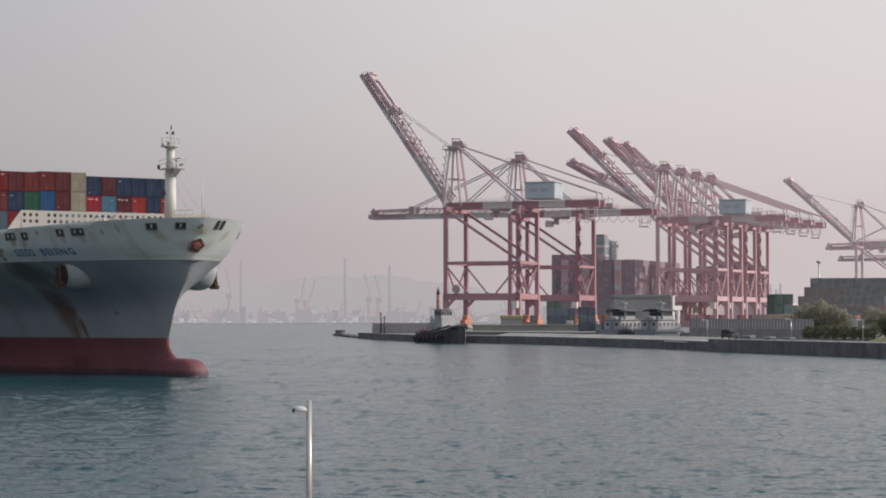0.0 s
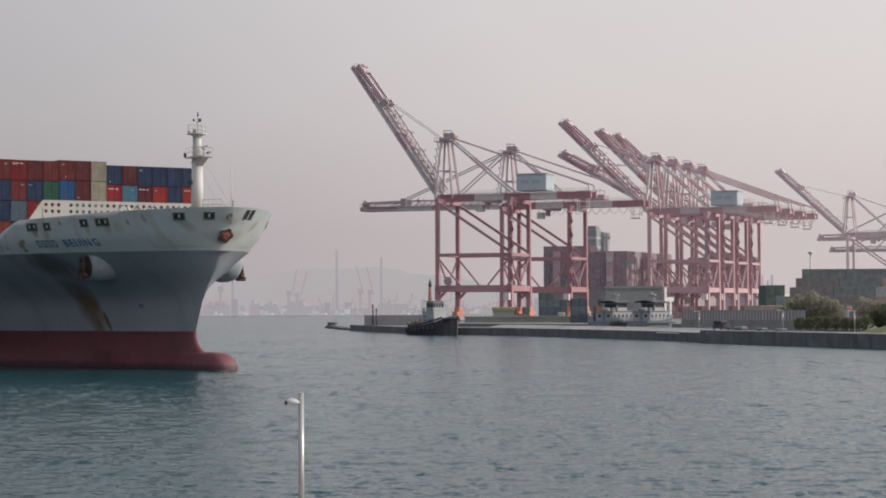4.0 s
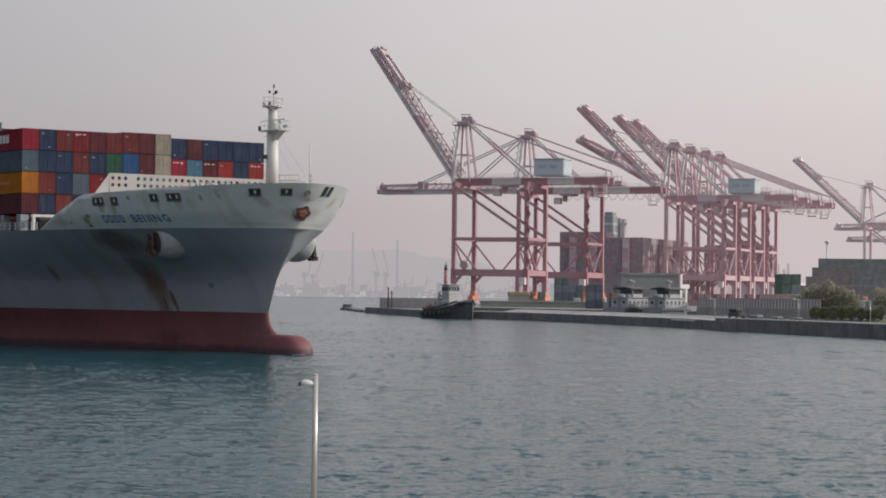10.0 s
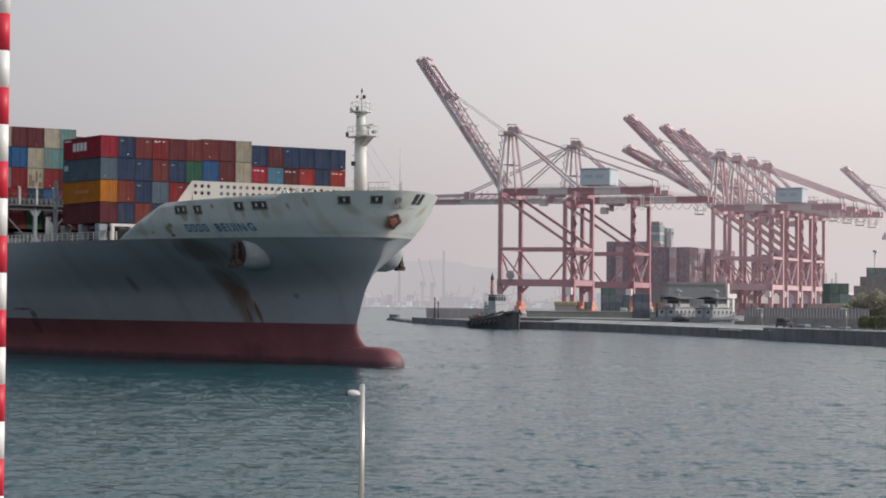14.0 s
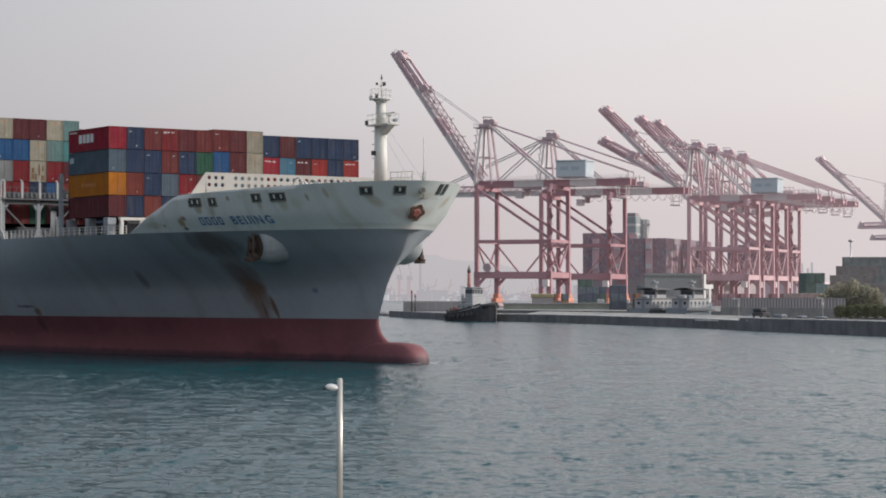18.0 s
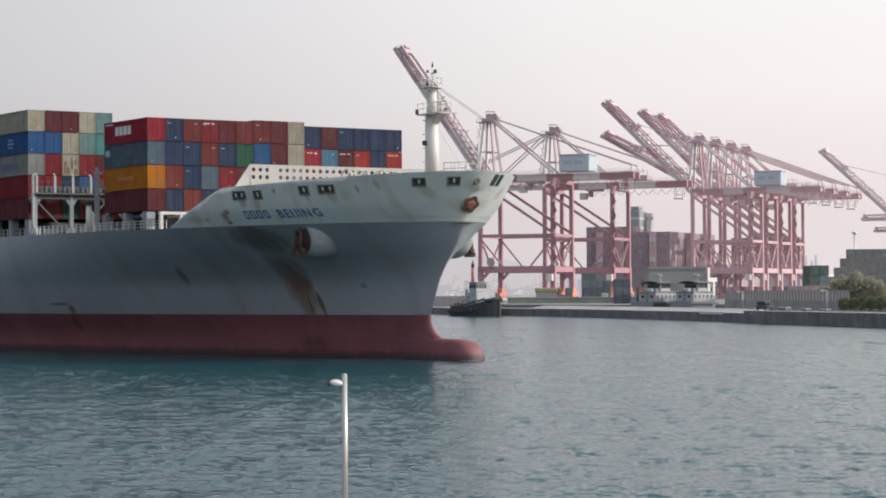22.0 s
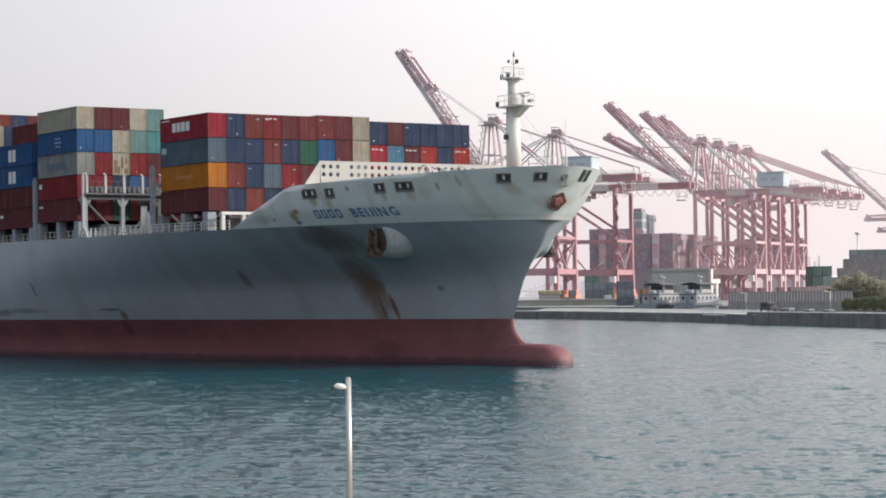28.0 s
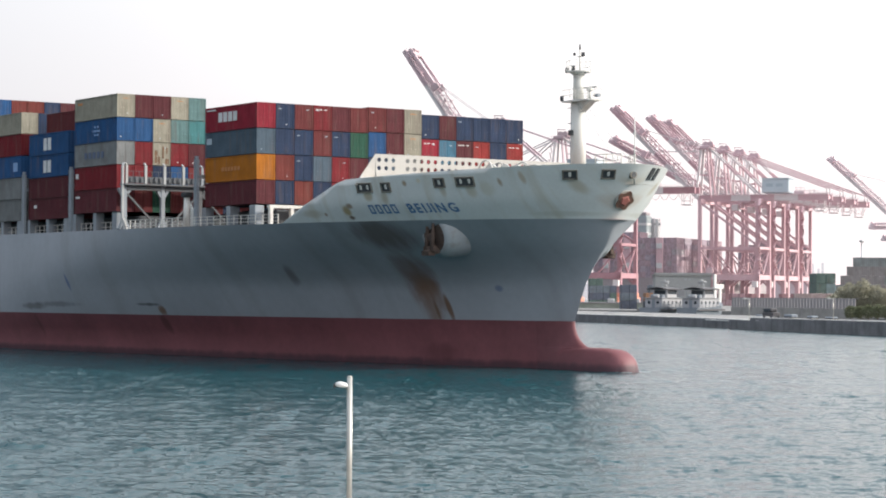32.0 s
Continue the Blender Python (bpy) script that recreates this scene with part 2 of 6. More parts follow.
M["mortar"] = paint("mortar", (0.10, 0.06, 0.05), 0.9, scale=4, vary=0.25)
M["dull_yellow"] = paint("dull_yellow", (0.32, 0.28, 0.16), 0.7, scale=0.4, vary=0.15)
M["shed_green"] = paint("shed_green", (0.26, 0.28, 0.24), 0.8, scale=0.3, vary=0.2)
# paints of the far-berth ship, lightened to carry the haze
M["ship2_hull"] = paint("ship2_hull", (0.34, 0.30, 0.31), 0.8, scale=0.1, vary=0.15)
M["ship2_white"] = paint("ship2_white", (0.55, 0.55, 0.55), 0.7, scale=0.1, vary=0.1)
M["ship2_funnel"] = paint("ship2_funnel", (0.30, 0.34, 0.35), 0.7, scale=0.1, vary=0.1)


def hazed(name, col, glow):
    """Paint for far-off things almost lost in haze; its light is added as emission."""
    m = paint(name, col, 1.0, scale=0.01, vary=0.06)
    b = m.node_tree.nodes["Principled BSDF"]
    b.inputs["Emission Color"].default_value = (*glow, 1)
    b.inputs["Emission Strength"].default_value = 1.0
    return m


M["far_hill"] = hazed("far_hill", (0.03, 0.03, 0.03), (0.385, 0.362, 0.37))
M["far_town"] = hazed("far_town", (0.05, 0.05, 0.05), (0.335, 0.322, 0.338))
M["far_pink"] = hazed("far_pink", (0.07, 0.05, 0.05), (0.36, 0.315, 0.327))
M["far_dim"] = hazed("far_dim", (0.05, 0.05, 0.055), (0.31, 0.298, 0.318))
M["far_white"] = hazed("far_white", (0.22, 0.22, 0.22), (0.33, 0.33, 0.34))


def add_stains(m, stains):
    """Rust runs and scuffs with shapes of their own: centre x, z, half sizes, strength, colour."""
    n, l, b = nodes_of(m)
    src = b.inputs["Base Color"].links[0].from_socket
    tc = n.new("ShaderNodeTexCoord")
    sep = n.new("ShaderNodeSeparateXYZ")
    l.new(tc.outputs["Object"], sep.inputs[0])
    mp = n.new("ShaderNodeMapping")
    mp.inputs["Scale"].default_value = (0.9, 0.0, 0.4)
    l.new(tc.outputs["Object"], mp.inputs["Vector"])
    ns = n.new("ShaderNodeTexNoise")
    ns.inputs["Scale"].default_value, ns.inputs["Detail"].default_value = 0.9, 6
    l.new(mp.outputs[0], ns.inputs["Vector"])
    for cx, cz, rx, rz, lean, amount, col in stains:
        def op(kind, a, b_, c=None):
            q = n.new("ShaderNodeMath")
            q.operation = kind
            for k, v in enumerate((a, b_, c)):
                if v is None:
                    continue
                if isinstance(v, (int, float)):
                    q.inputs[k].default_value = v
                else:
                    l.new(v, q.inputs[k])
            return q.outputs[0]
        dz = op("SUBTRACT", sep.outputs["Z"], cz)
        dx = op("SUBTRACT", sep.outputs["X"], cx)
        dx = op("MULTIPLY_ADD", dz, lean, dx)
        u, v = op("MULTIPLY", dx, 1 / rx), op("MULTIPLY", dz, 1 / rz)
        d = op("ADD", op("MULTIPLY", u, u), op("MULTIPLY", v, v))
        d = op("MULTIPLY_ADD", op("SUBTRACT", ns.outputs[0], 0.5), 1.5, d)
        rg = n.new("ShaderNodeMapRange")
        rg.interpolation_type = "SMOOTHSTEP"
        rg.inputs["From Min"].default_value, rg.inputs["From Max"].default_value = 0.0, 1.25
        rg.inputs["To Min"].default_value, rg.inputs["To Max"].default_value = amount, 0.0
        l.new(d, rg.inputs["Value"])
        mx = n.new("ShaderNodeMix")
        mx.data_type = "RGBA"
        l.new(rg.outputs[0], mx.inputs["Factor"])
        l.new(src, mx.inputs["A"])
        mx.inputs["B"].default_value = (*col, 1)
        src = mx.outputs["Result"]
    l.new(src, b.inputs["Base Color"])


RUST = (0.17, 0.092, 0.05)
add_stains(M["hull_grey"], [(18.0, 14.1, 4.6, 1.9, 0, 0.75, (0.125, 0.085, 0.07)), (16.8, 9.6, 2.7, 2.9, -0.2, 0.75, (0.17, 0.09, 0.06)), (16.9, 7.2, 2.1, 3.0, -0.1, 0.7, (0.20, 0.105, 0.06)),
                            (18.9, 6.3, 0.4, 1.7, 0.05, 0.85, (0.16, 0.075, 0.03)), (17.2, 6.1, 0.3, 1.4, 0, 0.8, (0.15, 0.08, 0.035)), (-0.9, 9.8, 0.9, 1.3, -0.4, 0.6, (0.085, 0.06, 0.045)), (-27.3, 5.6, 0.8, 0.7, 0, 0.9, RUST), (-29.5, 6.3, 2.5, 0.22, 0, 0.8, (0.05, 0.05, 0.05)),
                            (-45.6, 9.0, 0.35, 1.3, 0.2, 0.7, (0.05, 0.10, 0.25)), (-56.2, 5.9, 3.5, 0.5, 0, 0.6, (0.08, 0.07, 0.06)), (-50, 6.2, 6, 0.4, 0, 0.5, (0.09, 0.09, 0.09)),
                            (26.0, 8.4, 0.6, 0.4, 0, 0.6, (0.07, 0.12, 0.25)), (39.5, 12.2, 0.35, 0.5, 0, 0.7, RUST)])
add_stains(M["hull_white"], [(15.8, 16.6, 0.65, 0.6, 0, 0.8, (0.30, 0.20, 0.05)), (10.5, 16.4, 2.0, 0.5, 0, 0.35, (0.33, 0.24, 0.10)), (21.6, 17.9, 0.6, 0.9, 0, 0.5, (0.34, 0.26, 0.12)),
                             (33.5, 18.6, 0.8, 0.8, 0, 0.3, (0.42, 0.38, 0.24)), (42.4, 17.0, 1.1, 1.0, 0, 0.3, (0.40, 0.25, 0.15)), (41.0, 18.7, 0.7, 0.9, 0, 0.5, (0.36, 0.28, 0.15)),
                             (19.4, 18.1, 0.7, 0.6, 0, 0.6, (0.36, 0.26, 0.10)), (16.4, 17.1, 0.5, 0.35, 0, 0.8, (0.20, 0.11, 0.04)), (16.0, 15.9, 0.5, 0.25, 0, 0.9, (0.12, 0.06, 0.03)), (12.5, 16.3, 0.25, 0.25, 0, 0.8, (0.25, 0.14, 0.06)),
                             (28.8, 18.4, 0.4, 0.7, 0, 0.5, (0.38, 0.29, 0.15)), (31.8, 18.4, 0.6, 0.8, 0, 0.45, (0.38, 0.29, 0.15)), (24.6, 19.3, 0.3, 0.35, 0, 0.8, (0.30, 0.20, 0.10)), (26.4, 19.5, 0.3, 0.3, 0, 0.7, (0.62, 0.55, 0.40)),
                             (35.0, 19.2, 0.25, 0.5, 0, 0.7, (0.28, 0.18, 0.08)), (37.2, 19.6, 0.3, 0.7, 0, 0.55, (0.36, 0.24, 0.10)), (43.6, 18.4, 0.4, 1.4, 0, 0.45, (0.40, 0.30, 0.16)), (42.9, 16.2, 0.3, 0.5, 0, 0.6, (0.30, 0.22, 0.08)),
                             (38.6, 16.0, 3.0, 0.3, 0, 0.4, (0.42, 0.42, 0.36))])
add_stains(M["hull_red"], [(-100, 0.1, 400, 0.75, 0, 0.75, (0.035, 0.02, 0.03)), (16.5, 1.3, 3.0, 1.3, 0, 0.6, (0.09, 0.025, 0.03)), (-28.0, 3.9, 0.8, 1.5, 0.2, 0.7, (0.08, 0.025, 0.025)), (-56.5, 3.5, 0.5, 2.0, 0.2, 0.5, (0.09, 0.03, 0.03))])

# the harbour water: dark teal, with swell and ripples as relief
RIPPLES = ((0.35, 0.7, 0.20), (1.5, 0.65, 0.36), (4.6, 0.6, 0.8))   # waves to the metre, across, steepness
FRONTS = ((0.5, 0.05, 0.13), (0.9, 0.16, 0.13), (1.7, 0.6, 0.11), (4.4, 2.0, 0.11))   # steep wave fronts: to the metre across and in depth, steepness
mw = bpy.data.materials.new("harbour_water")
n, l, b = nodes_of(mw)
tc = n.new("ShaderNodeTexCoord")
slopes = None
for scale, across, amount in RIPPLES:
    mp = n.new("ShaderNodeMapping")
    mp.inputs["Scale"].default_value = (across, 1, 1)
    mp.inputs["Rotation"].default_value = (0, 0, 0.1 * scale)
    tx = n.new("ShaderNodeTexNoise")
    tx.inputs["Scale"].default_value, tx.inputs["Detail"].default_value = scale, 2
    l.new(tc.outputs["Object"], mp.inputs["Vector"])
    l.new(mp.outputs[0], tx.inputs["Vector"])
    mid = n.new("ShaderNodeVectorMath")
    mid.operation = "SUBTRACT"
    mid.inputs[1].default_value = (0.5, 0.5, 0.5)
    l.new(tx.outputs["Color"], mid.inputs[0])
    sc = n.new("ShaderNodeVectorMath")
    sc.operation = "MULTIPLY_ADD"
    sc.inputs[1].default_value = (amount * 0.6, amount, 0)
    l.new(mid.outputs[0], sc.inputs[0])
    if slopes:
        l.new(slopes, sc.inputs[2])
    slopes = sc.outputs[0]
patch = n.new("ShaderNodeTexNoise")   # calmer and rougher reaches
patch.inputs["Scale"].default_value, patch.inputs["Detail"].default_value = 0.018, 3
l.new(tc.outputs["Object"], patch.inputs["Vector"])
gust = n.new("ShaderNodeMapRange")
gust.inputs["From Min"].default_value, gust.inputs["From Max"].default_value = 0.35, 0.65
gust.inputs["To Min"].default_value, gust.inputs["To Max"].default_value = 0.45, 1.45
l.new(patch.outputs[0], gust.inputs["Value"])
for across, deep, amount in FRONTS:
    mp = n.new("ShaderNodeMapping")
    mp.inputs["Scale"].default_value = (across, deep, 1)
    mp.inputs["Rotation"].default_value = (0, 0, 0.12)
    tx = n.new("ShaderNodeTexNoise")
    tx.inputs["Scale"].default_value, tx.inputs["Detail"].default_value = 1.0, 3
    l.new(tc.outputs["Object"], mp.inputs["Vector"])
    l.new(mp.outputs[0], tx.inputs["Vector"])
    steep = n.new("ShaderNodeMapRange")
    steep.interpolation_type = "SMOOTHSTEP"
    steep.inputs["From Min"].default_value, steep.inputs["From Max"].default_value = 0.55, 0.72
    steep.inputs["To Max"].default_value = -amount
    l.new(tx.outputs[0], steep.inputs["Value"])
    lean_ = n.new("ShaderNodeCombineXYZ")
    rough_ = n.new("ShaderNodeMath")
    rough_.operation = "MULTIPLY"
    l.new(steep.outputs[0], rough_.inputs[0])
    l.new(gust.outputs[0], rough_.inputs[1])
    l.new(rough_.outputs[0], lean_.inputs["Y"])
    sm = n.new("ShaderNodeVectorMath")
    sm.operation = "ADD"
    l.new(slopes, sm.inputs[0])
    l.new(lean_.outputs[0], sm.inputs[1])
    slopes = sm.outputs[0]
geo = n.new("ShaderNodeNewGeometry")
tip = n.new("ShaderNodeVectorMath")
tip.operation = "ADD"
l.new(geo.outputs["Normal"], tip.inputs[0])
l.new(slopes, tip.inputs[1])
unit = n.new("ShaderNodeVectorMath")
unit.operation = "NORMALIZE"
l.new(tip.outputs[0], unit.inputs[0])
l.new(unit.outputs[0], b.inputs["Normal"])
b.inputs["Base Color"].default_value = (0.004, 0.046, 0.056, 1)
b.inputs["Roughness"].default_value = 0.16
b.inputs["IOR"].default_value = 1.22
M["water"] = mw

# ---- building helpers ----


def part(name, bm, material, parent=None, label="", at=None):
    """Links a bmesh as one mesh object under a thing or a part."""
    me = bpy.data.meshes.new(name)
    bm.to_mesh(me)
    bm.free()
    return mesh_part(name, me, material, parent, label, at)


def mesh_part(name, me, material, parent=None, label="", at=None):
    if material and not me.materials:
        me.materials.append(M[material])
    ob = new(name, me)
    if parent:
        ob.parent = parent
    if at is not None:
        ob.matrix_basis = at
    if label:
        ob["label"] = label
    return ob


def box(bm, x0, x1, y0, y1, z0, z1, bevel=0.0):
    vs = [bm.verts.new(c) for c in ((x0, y0, z0), (x1, y0, z0), (x1, y1, z0), (x0, y1, z0), (x0, y0, z1), (x1, y0, z1), (x1, y1, z1), (x0, y1, z1))]
    fs = [bm.faces.new([vs[i] for i in f]) for f in ((3, 2, 1, 0), (4, 5, 6, 7), (0, 1, 5, 4), (1, 2, 6, 5), (2, 3, 7, 6), (3, 0, 4, 7))]
    if bevel:
        es = {e for f in fs for e in f.edges}
        bmesh.ops.bevel(bm, geom=list(es), offset=bevel, segments=1, affect="EDGES")
    return bm


def beam(bm, a, b, w, h=None, up=(0, 0, 1)):
    """A square-section bar from a to b, w wide and h deep."""
    a, b, up = Vector(a), Vector(b), Vector(up)
    h = h or w
    d = (b - a).normalized()
    if abs(d.dot(up)) > 0.99:
        up = Vector((0, 1, 0))
    s = d.cross(up).normalized() * (w / 2)
    u = s.cross(d).normalized() * (h / 2)
    vs = [bm.verts.new(p + i * s + j * u) for p in (a, b) for i, j in ((-1, -1), (1, -1), (1, 1), (-1, 1))]
    for f in ((3, 2, 1, 0), (4, 5, 6, 7), (0, 1, 5, 4), (1, 2, 6, 5), (2, 3, 7, 6), (3, 0, 4, 7)):
        bm.faces.new([vs[i] for i in f])
    return bm


def tube(bm, a, b, r0, r1=None, seg=10):
    a, b = Vector(a), Vector(b)
    r1 = r0 if r1 is None else r1
    q = (b - a).to_track_quat("Z", "Y")
    rings = []
    for p, r in ((a, r0), (b, r1)):
        rings.append([bm.verts.new(p + q @ Vector((r * math.cos(k * math.tau / seg), r * math.sin(k * math.tau / seg), 0))) for k in range(seg)])
    for k in range(seg):
        f = bm.faces.new((rings[0][k], rings[0][(k + 1) % seg], rings[1][(k + 1) % seg], rings[1][k]))
        f.smooth = seg > 7
    bm.faces.new(rings[0][::-1])
    bm.faces.new(rings[1])
    return bm


def prism(bm, pts, z0, z1):
    """A flat polygon (counter-clockwise) with thickness."""
    lo = [bm.verts.new((x, y, z0)) for x, y in pts]
    hi = [bm.verts.new((x, y, z1)) for x, y in pts]
    k = len(pts)
    for i in range(k):
        bm.faces.new((lo[i], lo[(i + 1) % k], hi[(i + 1) % k], hi[i]))
    bm.faces.new(hi)
    bm.faces.new(lo[::-1])
    return bm


def thing(name, label, category, at=None, group=""):
    ob = new(name)
    if at is not None:
        ob.matrix_basis = at
    return tagged(ob, label, category, group)


def B():
    return bmesh.new()

# ---- water, land ----
def water_sheet():
    """One sheet to the horizon; its nearer reach has real wavelets, finer towards the shore."""
    rows = [44.0]
    while rows[-1] < 620:
        rows.append(rows[-1] * 1.0027 + 0.02)
    ys = np.array(rows)
    us = np.linspace(-0.31, 0.31, 480)
    Y, U = np.meshgrid(ys, us, indexing="ij")
    X = U * Y
    Z = np.zeros_like(X)
    rng = np.random.default_rng(5)
    step = Y * 0.0027 + 0.02
    for k in range(36):
        wl = 0.7 * (1.06 ** k) * rng.uniform(0.9, 1.1)
        ang = rng.normal(1.35, 0.7)
        fade = np.clip((wl / step - 2.0) / 2.0, 0, 1)
        ph = (X * math.cos(ang) + Y * math.sin(ang)) * math.tau / wl + rng.uniform(0, 6.28) + 1.3 * np.sin(X * 0.23 + k) + 1.3 * np.sin(Y * 0.17 + 2 * k)
        Z += 0.0042 * wl ** 0.5 * fade * np.sin(ph)
    Z *= np.clip((620 - Y) / 60, 0, 1)
    # a line of choppy water where two currents meet
    line = 116 + 1.8 * np.sin(X * 0.11) + 0.8 * np.sin(X * 0.43 + 1)
    chop = np.exp(-((Y - line) / 0.8) ** 2) * np.clip((-7 - X) / 5, 0, 1)
    Z += 0.1 * chop * np.clip(0.55 + np.sin(X * 0.62 + 0.7 * np.sin(X * 0.29)), 0, 1.3) * (np.sin(Y * 4.6 + 2.0 * np.sin(X * 1.4)) + 0.6 * np.sin(X * 4.3 + Y * 2.2))
    nr, nc = X.shape
    co = np.stack([X, Y, Z], -1).reshape(-1, 3)
    idx = np.arange(nr * nc).reshape(nr, nc)
    quads = np.stack([idx[:-1, :-1], idx[:-1, 1:], idx[1:, 1:], idx[1:, :-1]], -1).reshape(-1, 4)
    n = len(co)
    co = np.vstack([co, [(-4500, -600, 0), (4500, -600, 0), (4500, 4700, 0), (-4500, 4700, 0)]])
    nl, nr_, fl, fr = int(idx[0, 0]), int(idx[0, -1]), int(idx[-1, 0]), int(idx[-1, -1])
    rest = [[n, n + 1, nr_, nl], [n + 1, n + 2, fr, nr_], [n + 2, n + 3, fl, fr], [n + 3, n, nl, fl]]
    me = bpy.data.meshes.new("water")
    me.from_pydata(co, [], quads.tolist() + rest)
    me.polygons.foreach_set("use_smooth", [True] * len(me.polygons))
    return me


water = tagged(mesh_part("water", water_sheet(), "water"), "grey-green rippled harbour water", "water", kind="structure")

RAIL = Vector((0.36, 0.933, 0))     # along the crane quay, away from the eye
GAUGE = Vector((0.933, -0.36, 0))   # from the water side to the land side
PIER = [(-30, 771), (-7, 664), (20, 622), (33, 584), (54, 513), (59, 478), (71, 442), (82, 402), (104, 330), (140, 230)]
bm = prism(B(), PIER + [(420, 230), (420, 330)] + [(116, 345), (92, 420), (80, 470), (72, 500), (66, 530), (48, 590), (34, 632), (6, 676), (-16, 775)], -3, 2.1)
tagged(part("pier", bm, "pier_wall"), "dark weathered concrete harbour mole along the channel", "pier", kind="structure")
Q1 = Vector((3, 868, 0))
a0, a1 = Q1 - RAIL * 62, Q1 + RAIL * 122
b1 = a1 + GAUGE * 46
b2 = b1 + RAIL * 900
land = [(a0.x, a0.y), (-14, 786), (8, 700), (36, 655), (80, 640), (84, 560), (78, 505), (94, 424), (118, 350), (430, 338), (1500, 900), (1500, 2200), (b2.x, b2.y), (b1.x, b1.y), (a1.x, a1.y)]
tagged(part("ground", prism(B(), land, -3, 2.9), "asphalt"), "flat grey container terminal ground", "ground", kind="structure")

# ---- the container ship ----
# forward is +x, port is +y, the waterline is z = 0; x = 0 is the front of the foremost container bay
SHIP_WAY = [(0, -56.51, 325.24, -55.844), (4, -50.90, 316.81, -55.666), (8, -45.26, 308.32, -55.488), (12, -39.57, 299.78, -55.310), (16, -33.84, 291.18, -55.133), (20, -28.07, 282.52, -54.955), (24, -22.26, 273.81, -54.777), (28, -16.41, 265.04, -54.599), (32, -10.52, 256.21, -54.421)]
ship = thing("container_ship", "large grey container ship with red bottom, loaded with mixed containers", "ship", pose(*SHIP_WAY[0][1:3], 0, 0, 0, SHIP_WAY[0][3]))
# height, stem, where the parallel side begins, fullness, bluntness
FORM = [(-4, 33.6, -95, 1.6, 1.0), (2.4, 34.2, -88, 1.6, 1.0), (4.0, 34.0, -80, 1.62, 1.0), (5.3, 34.4, -75, 1.68, 1.0), (9, 36.2, -62, 1.8, 0.97),
        (11, 37.7, -54, 1.9, 0.85), (13, 39.6, -46, 2.05, 0.72), (15.5, 41.2, -36, 2.3, 0.61), (17.3, 42.3, -32, 2.45, 0.57), (21.5, 45.1, -30, 2.64, 0.535)]


def form_at(z):
    for lo, hi in zip(FORM, FORM[1:]):
        if z <= hi[0]:
            k = (z - lo[0]) / (hi[0] - lo[0])
            return [p + (q - p) * k for p, q in zip(lo, hi)]
    return list(FORM[-1])


def half_breadth(x, z):
    _, xs, x0, p, q = form_at(z)
    if x <= x0:
        return 21.4
    s = min(1.0, (x - x0) / (xs - x0))
    return 21.4 * max(0.0, 1 - s ** p) ** q


def rail_z(x):
    """The top of the hull: the deck edge aft, then the rise of the forecastle bulwark."""
    if x < 5.0:
        return 15.5
    if x < 16.4:
        return 15.5 + 4.4 * (x - 5.0) / 11.4
    return 19.9 + 1.06 * (x - 16.4) / 28.0


def hull_strip(zs, x_end, top=None, stations=46):
    """Plating between the heights zs, both sides, closed at the stem, from the stem back to x_end."""
    bm = B()
    rows = []
    for z in zs:
        xs = form_at(z)[1]
        row = []
        for k in range(stations + 1):
            u = k / stations
            x = xs - (xs - x_end) * u ** 2.2
            zz = z if top is None else min(z, top(x))
            xx = x if zz == z else min(x, form_at(zz)[1])
            row.append((xx, half_breadth(xx, zz), zz))
        rows.append(row)
    for side in (-1, 1):
        g = [[bm.verts.new((x, side * y, z)) for x, y, z in row] for row in rows]
        for i in range(len(g) - 1):
            for k in range(stations):
                q = (g[i][k], g[i][k + 1], g[i + 1][k + 1], g[i + 1][k])
                f = bm.faces.new(q if side > 0 else q[::-1])
                f.smooth = True
    bmesh.ops.remove_doubles(bm, verts=bm.verts, dist=0.01)
    return bm


STERN = -272
part("bottom_plating", hull_strip([-4, -1, 1, 2.4, 3.2, 4, 5.0], STERN), "hull_red", ship, "dull red antifouling boot topping")
part("side_plating", hull_strip([5.0, 6.5, 8, 9, 10, 11, 12, 13, 14, 15.0, 15.5], STERN, stations=60), "hull_grey", ship, "weathered blue-grey topsides")
part("forecastle_bulwark", hull_strip([15.5, 16, 16.6, 17.3, 18.2, 19.2, 20, 20.6, 21.05], 5.0, rail_z), "hull_white", ship, "off-white bow with rust runs")
bm = B()
ring = []
for side in (-1, 1):
    xs = [STERN] + [-260 + 10 * k for k in range(31)] + [42]
    ring.append([bm.verts.new((x, side * (half_breadth(x, 15.4) - 0.05), 15.4)) for x in xs])
for k in range(len(ring[0]) - 1):
    bm.faces.new((ring[0][k], ring[0][k + 1], ring[1][k + 1], ring[1][k]))
part("main_deck", bm, "deck", ship)
bm = B()
vs = [bm.verts.new((STERN, s * half_breadth(STERN, z), z)) for s, z in ((-1, -4), (1, -4), (1, 15.5), (-1, 15.5))]
bm.faces.new(vs)
part("transom", bm, "hull_grey", ship)
# forecastle deck
bm = B()
xs = [16 + k for k in range(28)] + [43.6]
r0 = [bm.verts.new((x, -half_breadth(x, 19.2) + 0.15, 19.0)) for x in xs]
r1 = [bm.verts.new((x, half_breadth(x, 19.2) - 0.15, 19.0)) for x in xs]
for k in range(len(xs) - 1):
    bm.faces.new((r0[k], r0[k + 1], r1[k + 1], r1[k]))
part("forecastle_deck", bm, "deck", ship)
